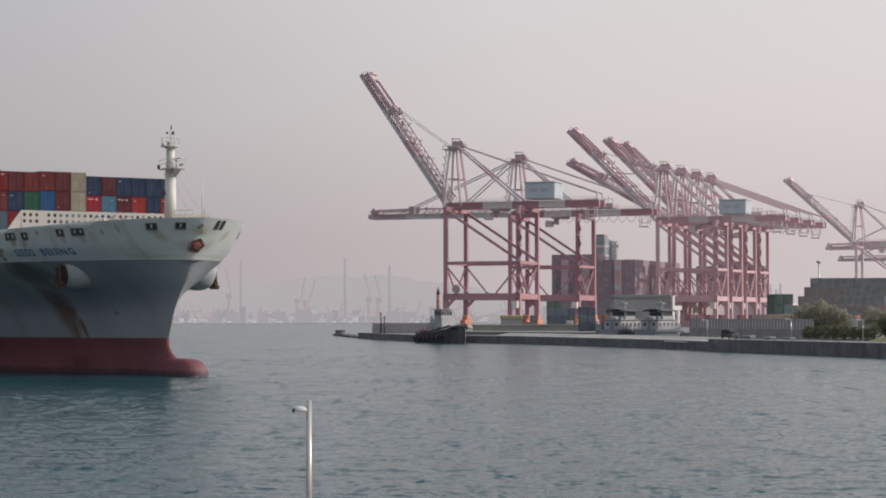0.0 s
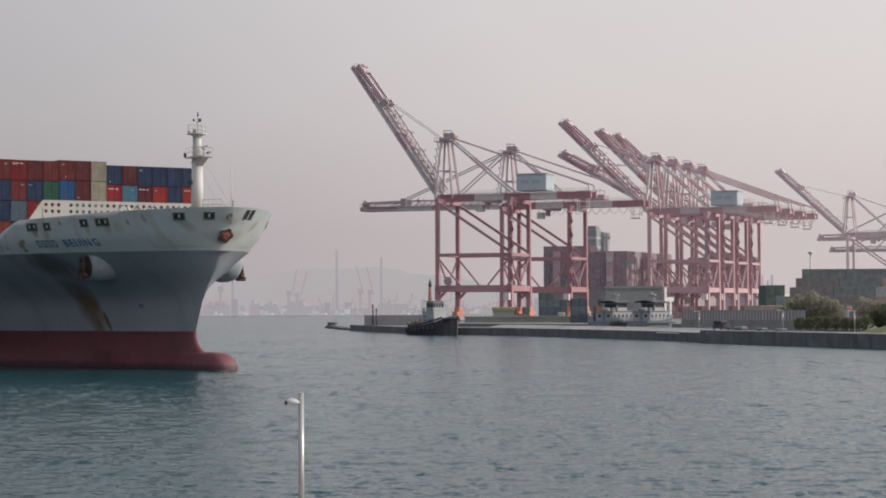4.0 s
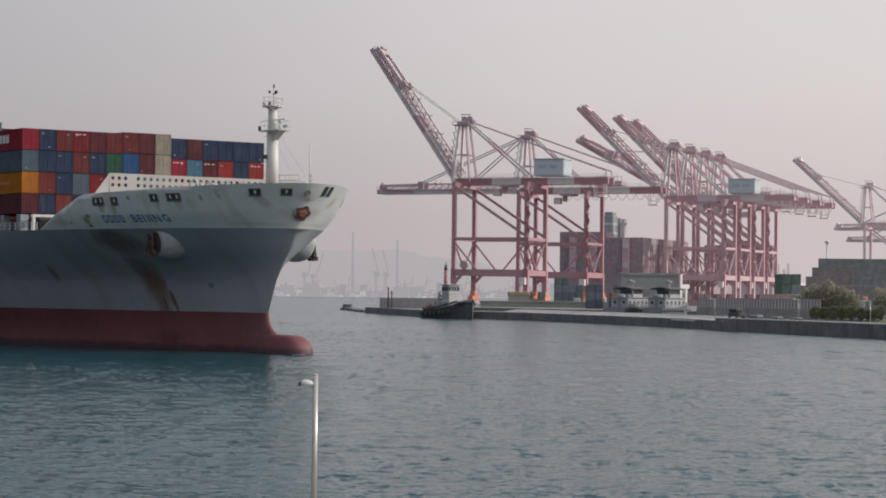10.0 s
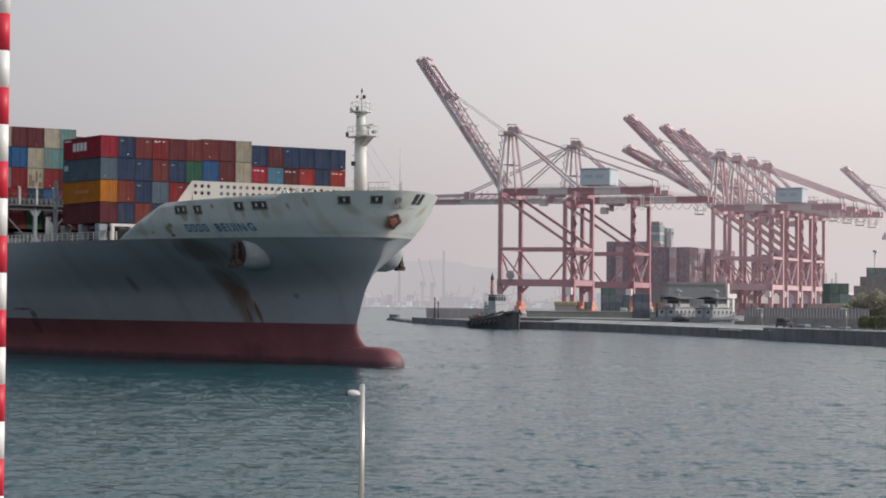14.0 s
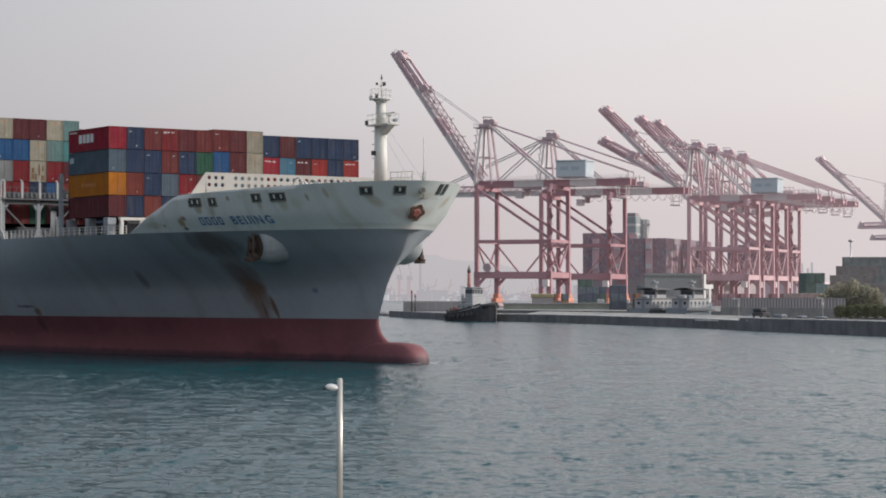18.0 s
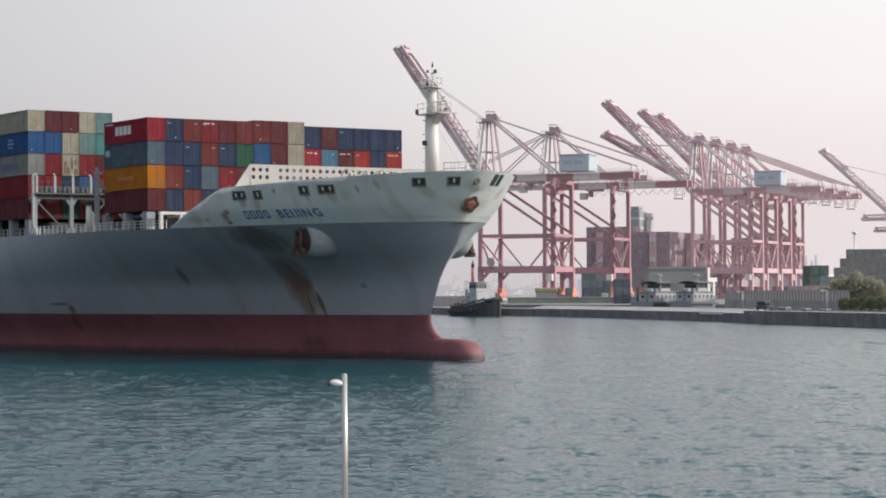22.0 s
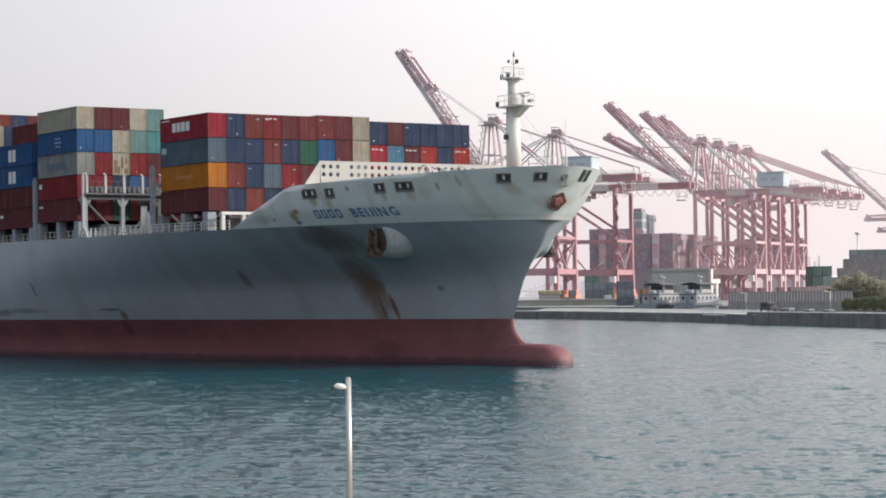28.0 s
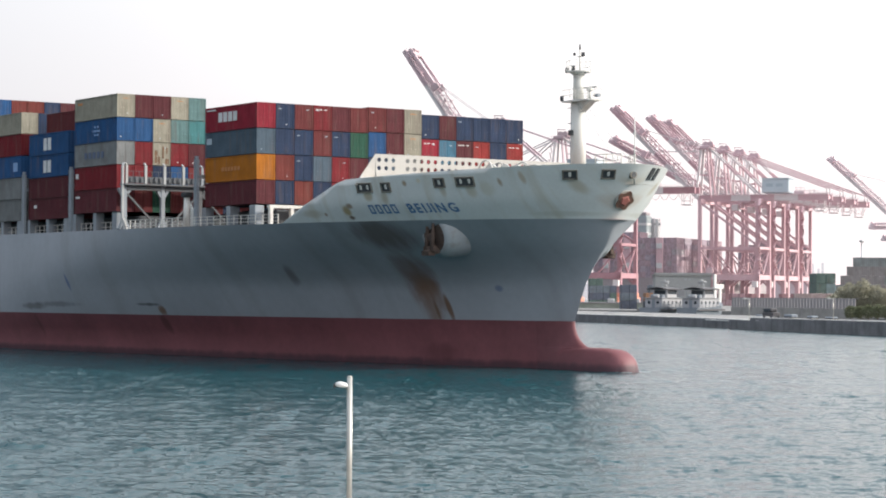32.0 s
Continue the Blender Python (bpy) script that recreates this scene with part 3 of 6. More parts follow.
# bulbous bow
bm = B()
prof = [(20.0, 1.8, 0.8), (26, 1.95, 1.1), (31, 2.1, 1.45), (35, 2.3, 1.95), (38.5, 2.36, 2.2), (40.8, 2.30, 2.2), (41.9, 2.08, 2.1), (42.7, 1.7, 1.85), (43.2, 1.2, 1.5), (43.5, 0.5, 1.1), (43.62, -0.4, 0.7), (43.64, -1.5, 0.05)]
rings = []
for x, top, half in prof:
    cz = (top - 7) / 2
    ring = []
    for k in range(28):
        t = k * math.tau / 28
        cs, sn = math.cos(t), math.sin(t)
        ring.append(bm.verts.new((x, half * math.copysign(abs(cs) ** 0.6, cs), cz + (top - cz) * math.copysign(abs(sn) ** 0.7, sn))))
    rings.append(ring)
for a, b2_ in zip(rings, rings[1:]):
    for k in range(28):
        f = bm.faces.new((a[k], a[(k + 1) % 28], b2_[(k + 1) % 28], b2_[k]))
        f.smooth = True
bm.faces.new(rings[-1])
part("bulbous_bow", bm, "hull_red", ship)
# the stem sweeps forward into the top of the bulb
bm = B()
for side in (-1, 1):
    grid = []
    for k in range(11):
        u = k / 10
        z = 5.0 - 2.75 * math.sin(u * math.pi / 2)
        xf = 34.3 + 3.2 * (1 - math.cos(u * math.pi / 2))
        row = []
        for j in range(9):
            v = j / 8
            x = xf + (29.5 - xf) * v ** 1.3
            y = (half_breadth(29.5, z) + 0.03) * (v ** (0.75 - 0.2 * u)) if v < 1 else half_breadth(29.5, z) - 0.02
            row.append(bm.verts.new((x, side * max(y, min(half_breadth(x, z) + 0.015, y + 0.4) if x < 34 else y), z)))
        grid.append(row)
    grid.append([bm.verts.new((v.co.x, v.co.y * 0.97, 0.6)) for v in grid[-1]])
    for r0_, r1_ in zip(grid, grid[1:]):
        for j in range(8):
            q = (r0_[j], r0_[j + 1], r1_[j + 1], r1_[j])
            bm.faces.new(q if side < 0 else q[::-1]).smooth = True
bmesh.ops.remove_doubles(bm, verts=bm.verts, dist=0.01)
bmesh.ops.recalc_face_normals(bm, faces=bm.faces)
part("stem_fillet", bm, "hull_red", ship)
# ---- deck cargo ----
# the pale red (0.38, 0.24, 0.22) is container red with haze mixed in
HUES = {"umber": (0.10, 0.075, 0.075), "slate": (0.065, 0.095, 0.095), "hazy_red": (0.38, 0.24, 0.22), "red": (0.42, 0.035, 0.05), "crimson": (0.62, 0.05, 0.09), "brown": (0.32, 0.065, 0.068), "maroon": (0.24, 0.05, 0.065), "rust": (0.39, 0.09, 0.075),
        "navy": (0.045, 0.09, 0.205), "blue": (0.05, 0.19, 0.48), "sky": (0.14, 0.36, 0.53), "steel": (0.19, 0.27, 0.35), "cream": (0.62, 0.58, 0.46), "grey": (0.42, 0.44, 0.44),
        "teal": (0.26, 0.45, 0.45), "aqua": (0.16, 0.48, 0.50), "green": (0.05, 0.20, 0.13), "orange": (0.85, 0.30, 0.03), "vermilion": (0.61, 0.08, 0.075)}
CW, CL, PITCH = 2.40, 12.19, 2.49


def container_meshes(h):
    """Body (posts, rails, recessed corrugated panels) and door end of a forty-foot box; origin at the bottom centre of its front."""
    bm = B()
    h -= 0.05
    w, L = CW / 2, CL
    for x in (-0.08, -L + 0.08):
        for y in (-w + 0.08, w - 0.08):
            box(bm, x - 0.08, x + 0.08, y - 0.08, y + 0.08, 0, h)
    for z in (0.08, h - 0.06):
        for y in (-w + 0.05, w - 0.05):
            box(bm, -L + 0.16, -0.16, y - 0.05, y + 0.05, z - 0.07, z + 0.06)
        box(bm, -0.12, -0.02, -w + 0.16, w - 0.16, z - 0.07, z + 0.06)
        box(bm, -L + 0.02, -L + 0.12, -w + 0.16, w - 0.16, z - 0.07, z + 0.06)
    # corrugated long sides
    for s in (-1, 1):
        n = 44
        prev = None
        for k in range(n * 2 + 1):
            x = -L + 0.16 + (L - 0.32) * k / (n * 2)
            y = s * (w - (0.03 if (k // 1) % 2 else 0.075))
            cur = (bm.verts.new((x, y, 0.12)), bm.verts.new((x, y, h - 0.1)))
            if prev:
                q = (prev[0], cur[0], cur[1], prev[1])
                bm.faces.new(q if s < 0 else q[::-1])
            prev = cur
    bm.faces.new([bm.verts.new(v) for v in ((-L + 0.1, -w + 0.1, h - 0.02), (-0.1, -w + 0.1, h - 0.02), (-0.1, w - 0.1, h - 0.02), (-L + 0.1, w - 0.1, h - 0.02))])
    bm.faces.new([bm.verts.new(v) for v in ((-L + 0.1, w - 0.1, 0.1), (-0.1, w - 0.1, 0.1), (-0.1, -w + 0.1, 0.1), (-L + 0.1, -w + 0.1, 0.1))])
    bm.faces.new([bm.verts.new(v) for v in ((-L + 0.06, w - 0.1, 0.1), (-L + 0.06, -w + 0.1, 0.1), (-L + 0.06, -w + 0.1, h - 0.05), (-L + 0.06, w - 0.1, h - 0.05))])
    body = bpy.data.meshes.new("container")
    bm.to_mesh(body)
    bm.free()
    body.materials.append(M["container"])
    bm = B()
    for s in (-1, 1):
        box(bm, -0.1, -0.05, min(s * 0.02, s * (w - 0.17)), max(s * 0.02, s * (w - 0.17)), 0.16, h - 0.14)
        for z in (0.55, 1.15, 1.75):
            box(bm, -0.05, -0.044, min(s * 0.1, s * (w - 0.25)), max(s * 0.1, s * (w - 0.25)), z, z + 0.35)
    door = bpy.data.meshes.new("door")
    bm.to_mesh(door)
    bm.free()
    door.materials.append(M["container"])
    bm = B()
    for y in (-0.78, -0.33, 0.33, 0.78):
        tube(bm, (-0.035, y, 0.1), (-0.035, y, h - 0.08), 0.022, seg=6)
        box(bm, -0.045, -0.015, y - 0.05, y + 0.2, 1.1, 1.17)
    rods = bpy.data.meshes.new("door_gear")
    bm.to_mesh(rods)
    bm.free()
    rods.materials.append(M["container"])
    return body, door, rods


BOX = {h: container_meshes(h) for h in (2.59, 2.72, 2.9)}
WORDS = {"red": "dark red", "crimson": "bright red", "brown": "brown-red", "maroon": "maroon", "rust": "rust-red", "navy": "dark navy blue", "blue": "bright blue", "sky": "light blue",
         "steel": "steel-blue", "cream": "cream", "grey": "pale grey", "teal": "pale teal", "aqua": "turquoise", "green": "dark green", "orange": "orange", "vermilion": "bright orange-red"}


def put_container(x, y, z, h, hue, doors=True):
    body, door, rods = BOX[h]
    ob = mesh_part("container", body, None, ship, WORDS[hue] + " corrugated steel shipping container", pose(x, y, z))
    jit = random.uniform(0.9, 1.1)
    lum = 0.3 * HUES[hue][0] + 0.6 * HUES[hue][1] + 0.1 * HUES[hue][2]
    col = tuple(min(1.0, max(0.008, (0.26 + 0.28 * lum) * (lum + (1.25 - 0.4 * lum) * (v - lum)) + 0.006) * jit) for v in HUES[hue]) + (1.0,)
    ob.color = col
    d = mesh_part("door", door, None, ob)
    d.color = col
    if doors:
        g = mesh_part("door_gear", rods, None, ob)
        g.color = tuple(min(1.0, 1.3 * v + 0.02) for v in col[:3]) + (1.0,)
    return ob


def mark(ob, x0, x1, z0, z1, h, where="door", mat="mark_white"):
    """A small painted panel on a container's door or starboard side."""
    bm = B()
    if where == "door":
        box(bm, -0.034, -0.028, x0, x1, z0, z1)
    else:
        box(bm, x0, x1, -CW / 2 - 0.006, -CW / 2 + 0.02, z0, z1)
    return part("painted_mark", bm, mat, ob)


def stack_bay(x, first_col, columns, z0, heights):
    """columns: top-down lists of hues, from the starboard side to port."""
    made = {}
    for c, hues in enumerate(columns):
        y = first_col + PITCH * c
        hh = heights[c] if isinstance(heights[0], (list, tuple)) else heights
        z = z0
        for k, hue in enumerate(reversed(hues)):
            h = hh[k % len(hh)]
            if hue:
                made[(c, len(hues) - 1 - k)] = put_container(x, y, z, h, hue)
            z += h + 0.03
    return made


# foremost bay, fifteen across; top tier first
bay_a = [["crimson", "steel", "orange", "maroon"], ["navy", "navy", "rust", "navy"], ["brown", "navy", "navy", "rust"], ["red", "brown", "steel", "navy"],
         ["maroon", "navy", "red", "red"], ["brown", "green", "maroon", "brown"], ["brown", "blue", "navy", "maroon"], ["maroon", "maroon", "steel", "navy"],
         ["cream", "cream", "grey", "maroon"], ["navy", "crimson", "brown", "navy"], ["maroon", "sky", "navy", "brown"], ["navy", "maroon", "rust", "navy"],
         ["navy", "vermilion", "navy", "navy"], ["navy", "navy", "maroon", "brown"], ["navy", "vermilion", "navy", "brown"]]
A = stack_bay(0.0, -7 * PITCH, bay_a, 17.85, [[2.72, 2.9, 2.9, 2.9]] * 6 + [[2.9, 2.9, 2.9, 2.9]] * 3 + [[2.59, 2.72, 2.9, 2.9]] * 6)
bay_b = [["cream", "blue", "grey", "red", "maroon"], ["maroon", "blue", "red", "red", "brown"], ["maroon", "cream", "cream", "navy", "green"], ["cream", "teal", "red", "blue", "brown"],
         ["teal", "aqua", "maroon", "red", "maroon"]] + [["navy", "red", "maroon", "brown"], ["grey", "brown", "rust", "navy"]] * 6
Bb = stack_bay(-30.4, -8 * PITCH, bay_b, 17.75, [2.9, 2.9, 2.9, 2.9, 2.9])
bay_c = [["", "blue", "blue", "maroon", "maroon"], ["brown", "navy", "red", "maroon", "brown"], ["navy", "blue", "grey", "rust", "navy"]] + [["rust", "navy", "brown", "red", "maroon"], ["navy", "rust", "maroon", "brown", "navy"]] * 7
Cc = stack_bay(-44.6, -8 * PITCH, bay_c, 17.3, [2.72, 2.72, 2.9, 2.9, 2.9])
bay_d = [["cream", "red", "blue", "grey", "grey"], ["navy", "brown", "navy", "maroon", "red"]] + [["blue", "rust", "navy", "brown", "maroon"], ["navy", "blue", "maroon", "red", "brown"]] * 7
Dd = stack_bay(-59.4, -8 * PITCH, bay_d, 17.3, [2.9] * 5)
bay_e = [["blue", "blue", "brown", "navy", "grey", "red"], ["blue", "navy", "maroon", "brown", "red", "navy"], ["rust", "navy", "brown", "blue", "maroon", "red"], ["rust", "brown", "red", "navy", "maroon", "navy"],
         ["navy", "maroon", "rust", "blue", "brown", "red"]] + [["maroon", "navy", "brown", "rust", "navy", "red"]] * 12
stack_bay(-74.2, -8 * PITCH, bay_e, 17.3, [2.9] * 6)

# painted marks: plain bars where the boxes carry names and codes
for y0, y1, z0, z1 in ((-0.95, -0.6, 0.3, 1.9), (-0.5, -0.2, 0.2, 1.2), (0.1, 0.35, 0.9, 2.4), (0.5, 0.95, 0.2, 0.9), (0.6, 0.85, 1.5, 2.3)):
    mark(Bb[(2, 2)], y0, y1, z0, z1, 2.9, mat="rust")
for (c, r), ob in list(A.items()) + list(Bb.items()):
    if r < 3 and random.random() < 0.22:
        y0 = random.choice((-0.9, 0.25))
        mark(ob, y0, y0 + 0.42, 2.2, 2.28, 2.9, mat="mark_grey")
    if r < 3 and random.random() < 0.3:
        y0 = random.uniform(-0.9, 0.5)
        mark(ob, y0, y0 + 0.13, 0.4, 0.53, 2.9, mat=random.choice(("mark_white", "mark_white", "mark_grey")))
for k in range(4):
    mark(A[(0, 0)], -9.0 + 1.15 * k, -8.1 + 1.15 * k, 1.05, 2.15, 2.9, "side")
mark(A[(0, 0)], -11.8, -9.7, 2.45, 2.6, 2.9, "side")
mark(A[(0, 1)], -11.8, -10.6, 1.5, 2.2, 2.9, "side", "mark_grey")
for k in range(6):
    mark(A[(0, 2)], -8.2 + 0.75 * k, -7.65 + 0.75 * k, 1.2, 1.65, 2.9, "side", "mark_brown")
for k in range(5):
    mark(Bb[(0, 2)], -9.3 + 1.2 * k, -8.5 + 1.2 * k, 0.95, 1.75, 2.9, "side", "mark_navy")
for x, z, w in ((-6.9, 1.45, 0.18), (-6.55, 1.95, 0.5), (-6.55, 0.95, 0.5), (-6.55, 1.45, 0.6), (-5.75, 1.95, 0.5), (-5.75, 0.95, 0.5), (-5.75, 1.45, 0.6), (-5.1, 1.45, 0.18)):
    mark(Bb[(0, 1)], x, x + w, z - 0.12, z + 0.12, 2.9, "side", "mark_pale")
for ob in (A[(8, 0)], A[(8, 1)], Bb[(0, 0)], Bb[(3, 0)], Bb[(2, 1)]):
    mark(ob, -0.45, 0.45, 2.28, 2.36, 2.9, mat="mark_brown")
for ob in (A[(3, 0)], A[(9, 1)], A[(11, 1)], A[(14, 1)]):
    for y0 in (-0.95, -0.45, 0.2):
        mark(ob, y0, y0 + 0.38, 2.3, 2.42, 2.9)
mark(Bb[(0, 0)], -11.3, -10.0, 2.0, 2.3, 2.9, "side", "mark_brown")
mark(Bb[(0, 3)], -11.8, -11.0, 1.5, 2.1, 2.9, "side")
mark(Bb[(0, 4)], -11.8, -10.6, 1.9, 2.15, 2.9, "side")
for r in (1, 2):
    for k in range(2):
        mark(Cc[(0, r)], -7.6 + 1.3 * k, -6.6 + 1.3 * k, 0.6, 2.2, 2.7, "side")
mark(Cc[(0, 4)], -10.5, -9.6, 1.5, 1.9, 2.7, "side")
mark(Dd[(0, 2)], -2.6, -1.2, 0.8, 2.0, 2.9, "side", "mark_pale")

# pillars under the outer stacks, with a near-black hatch coaming filling the dark openings
for x0, n, y in ((-0.2, 3, -18.7), (-30.6, 3, -21.0), (-44.8, 3, -21.0), (-59.6, 3, -21.0)):
    for k in range(n):
        xa = x0 - k * 5.9
        for s in (1, -1):
            bm = B()
            box(bm, xa - 1.3 + (0.5 if k else 0), xa, min(s * y, s * (y + 1.2)), max(s * y, s * (y + 1.2)), 15.4, 17.72 if x0 > -40 else 17.28, 0.05)
            part("cargo_pedestal", bm, "ship_grey", ship)
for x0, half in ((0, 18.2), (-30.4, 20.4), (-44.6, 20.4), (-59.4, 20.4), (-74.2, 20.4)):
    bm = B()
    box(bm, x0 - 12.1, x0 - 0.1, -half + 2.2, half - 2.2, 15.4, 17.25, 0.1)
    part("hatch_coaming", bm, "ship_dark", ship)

# lashing bridge between the first two bays, and the narrow lashing posts aft of the others
bridge = part("lashing_bridge", box(B(), -29.4, -28.0, -21.2, 21.2, 20.95, 21.15), "bridge_grey", ship, "weathered grey steel lashing bridge with portal openings")
for k in range(9):
    y = -20.9 + k * 5.22
    bm = B()
    box(bm, -29.0, -28.5, y - 0.28, y + 0.28, 15.4, 20.95, 0.06)
    for s in (-1, 1):
        beam(bm, (-28.75, y + s * 0.2, 19.6), (-28.75, y + s * 0.75, 20.5), 0.4, 0.35)
        beam(bm, (-28.75, y + s * 0.15, 16.6), (-28.75, y + s * 0.7, 15.5), 0.4, 0.3)
    part("portal_post", bm, "ship_grey" if k < 2 else "bridge_grey", bridge)
    if k < 8:
        part("cross_beam", box(B(), -29.05, -28.45, y + 0.3, y + 4.92, 20.35, 20.93), "bridge_grey", bridge)
        ya, yb = (y + 0.3, y + 3.6) if k % 2 == 0 else (y + 4.9, y + 1.6)
        part("diagonal", beam(B(), (-28.6, ya, 19.9), (-28.6, yb, 16.7), 0.22), "bridge_grey", bridge)
        part("deck_locker", box(B(), -29.2, -28.9, y + 1.2, y + 3.4, 15.4, 16.3 + 0.4 * (k % 2), 0.05), "bridge_grey", bridge)
for k in range(17):
    y = -20.9 + 2.61 * k
    tall_ = 2.3 if k < 5 else 2.0
    bm = B()
    beam(bm, (-28.15, y, 21.1), (-28.15, y, 21.1 + tall_), 0.24, 0.3)
    beam(bm, (-28.15, y, 21.1 + tall_), (-28.6, y, 21.35 + tall_), 0.2, 0.2)
    part("lashing_stand", bm, "ship_pale" if k < 4 else "ship_grey", bridge)
    if k < 16:
        bm = B()
        beam(bm, (-28.1, y + 0.12, 22.65), (-28.1, y + 2.49, 22.65), 0.05)
        for j in (1, 2):
            beam(bm, (-28.1, y + 0.87 * j, 21.15), (-28.1, y + 0.87 * j, 22.65), 0.05)
        part("handrail", bm, "bridge_grey", bridge)
        bm = B()
        box(bm, -28.2, -28.12, y + 0.15, y + 2.46, 21.2, 22.0)
        for j in range(3):
            box(bm, -28.12, -27.95, y + 0.45 + 0.7 * j, y + 0.75 + 0.7 * j, 21.3, 21.85 + 0.15 * (j % 2), 0.03)
        part("breastwork", bm, "bridge_grey", bridge)
# flared white end posts of the bridge
for s in (-1, 1):
    bm = B()
    box(bm, -28.5, -28.15, s * 21.35 - 0.16, s * 21.35 + 0.16, 16.6, 23.2, 0.05)
    beam(bm, (-28.32, s * 21.35, 16.8), (-27.9, s * 21.0, 15.4), 0.34, 0.34)
    beam(bm, (-28.32, s * 21.35, 23.1), (-28.6, s * 21.0, 23.6), 0.3, 0.3)
    part("end_post", bm, "ship_pale", bridge, "off-white flared end post")
for x, y in ((-13.0, 19.3), (-43.6, 21.1), (-58.4, 21.1), (-73.3, 21.1)):
    for s in (-1, 1):
        bm = B()
        for w in (-0.22, 0.22):
            box(bm, x + w - 0.13, x + w + 0.13, s * y - 0.2, s * y + 0.2, 15.4, 23.4)
        for k in range(6):
            box(bm, x - 0.12, x + 0.12, s * y - 0.2, s * y + 0.2, 15.4 + 1.5 * k, 16.3 + 1.5 * k)
        part("lashing_post", bm, "ship_grey", ship)
    part("lashing_beam", box(B(), x - 0.35, x + 0.35, -y, y, 21.2, 21.6), "ship_grey", ship)

# deck edge railing in lengths
for s in (-1, 1):
    for x0, x1 in ((-28.0, -14.0), (-13.0, 4.0)):
        bm = B()
        n = int((x1 - x0) / 1.25)
        for k in range(n + 1):
            x = x0 + (x1 - x0) * k / n
            y = s * (half_breadth(x, 15.5) - 0.25)
            beam(bm, (x, y, 15.4), (x, y, 16.55), 0.12 if x0 < -20 else 0.08)
            if k:
                for z in (15.8, 16.2, 16.55):
                    beam(bm, (px, py, z), (x, y, z), 0.06)
            px, py = x, y
        part("railing", bm, "ship_white", ship)
    for x0, x1 in ((-42.4, -31.0), (-56.6, -45.4), (-71, -60.5)):
        bm = B()
        for k in range(9):
            x = x0 + (x1 - x0) * k / 8
            beam(bm, (x, s * 20.2, 15.4), (x, s * 20.2, 16.5), 0.1)
        for z in (15.9, 16.5):
            beam(bm, (x0, s * 20.2, z), (x1, s * 20.2, z), 0.07)
        part("railing", bm, "ship_white", ship)
# ventilator post with a canvas-like guard plate beside it, near the first lashing post
vent = part("ventilator", tube(B(), (-15.2, -19.4, 15.4), (-15.2, -19.4, 19.0), 0.42, 0.36, 12), "ship_white", ship, "white deck ventilator with dark head")
part("ventilator_head", box(B(), -15.8, -14.7, -19.9, -18.9, 19.0, 19.6, 0.1), "dark", vent)
bm = B()
vs = [bm.verts.new(v) for v in ((-14.5, -19.3, 15.5), (-13.6, -19.3, 15.5), (-13.7, -19.3, 17.4), (-14.5, -19.3, 18.2))]
f = bm.faces.new(vs)
ex = bmesh.ops.extrude_face_region(bm, geom=[f])
bmesh.ops.translate(bm, vec=(0, 0.12, 0), verts=[v for v in ex["geom"] if isinstance(v, bmesh.types.BMVert)])
part("guard_plate", bm, "ship_white", vent)
# white portal frames at the break of the forecastle
for x, y in ((0.9, -17.3), (0.9, -14.6), (0.9, 14.6), (0.9, 17.3)):
    bm = B()
    box(bm, x - 0.25, x + 0.25, y - 0.22, y + 0.22, 15.4, 17.6, 0.05)
    part("portal_frame", bm, "ship_white", ship)
for s in (-1, 1):
    part("portal_frame", box(B(), 0.6, 1.2, min(s * 17.6, s * 12), max(s * 17.6, s * 12), 17.35, 17.7), "ship_white", ship)

# wave screen on the forecastle: a plate with two rows of round holes
bm = B()


def holed_cell(y0, y1, z0, z1, r):
    cy, cz = (y0 + y1) / 2, (z0 + z1) / 2
    outer = [(y1, cz), (y1, z1), (cy, z1), (y0, z1), (y0, cz), (y0, z0), (cy, z0), (y1, z0)]
    ov = [bm.verts.new((18.4, y, z)) for y, z in outer]
    iv = [bm.verts.new((18.4, cy + r * math.cos(k * math.pi / 4), cz + r * math.sin(k * math.pi / 4))) for k in range(8)]
    for k in range(8):
        bm.faces.new((ov[k], ov[(k + 1) % 8], iv[(k + 1) % 8], iv[k]))


def plain_cell(y0, y1, z0, z1):
    bm.faces.new([bm.verts.new((18.4, y, z)) for y, z in ((y0, z0), (y1, z0), (y1, z1), (y0, z1))])


CELL = 0.91
n = 32
for k in range(n):
    y0 = -14.56 + CELL * k
    if k in (3, 28):
        plain_cell(y0, y0 + CELL, 20.7, 22.7)
    else:
        holed_cell(y0, y0 + CELL, 20.75, 21.65, 0.26)
        holed_cell(y0, y0 + CELL, 21.65, 22.5, 0.26)
        plain_cell(y0, y0 + CELL, 22.5, 22.7)
        plain_cell(y0, y0 + CELL, 20.7, 20.75)
plain_cell(-14.56, 14.56, 18.9, 20.7)
for s in (-1, 1):
    bm.faces.new([bm.verts.new((18.4, s * y, z)) for y, z in ((14.56, 18.9), (17.3, 19.3), (16.7, 19.95), (14.56, 22.7))])
bmesh.ops.remove_doubles(bm, verts=bm.verts, dist=0.002)
bmesh.ops.recalc_face_normals(bm, faces=bm.faces)
screen = part("wave_screen", bm, "screen_cream", ship, "cream-white breakwater screen with two rows of round holes")
sol = screen.modifiers.new("thick", "SOLIDIFY")
sol.thickness = 0.12

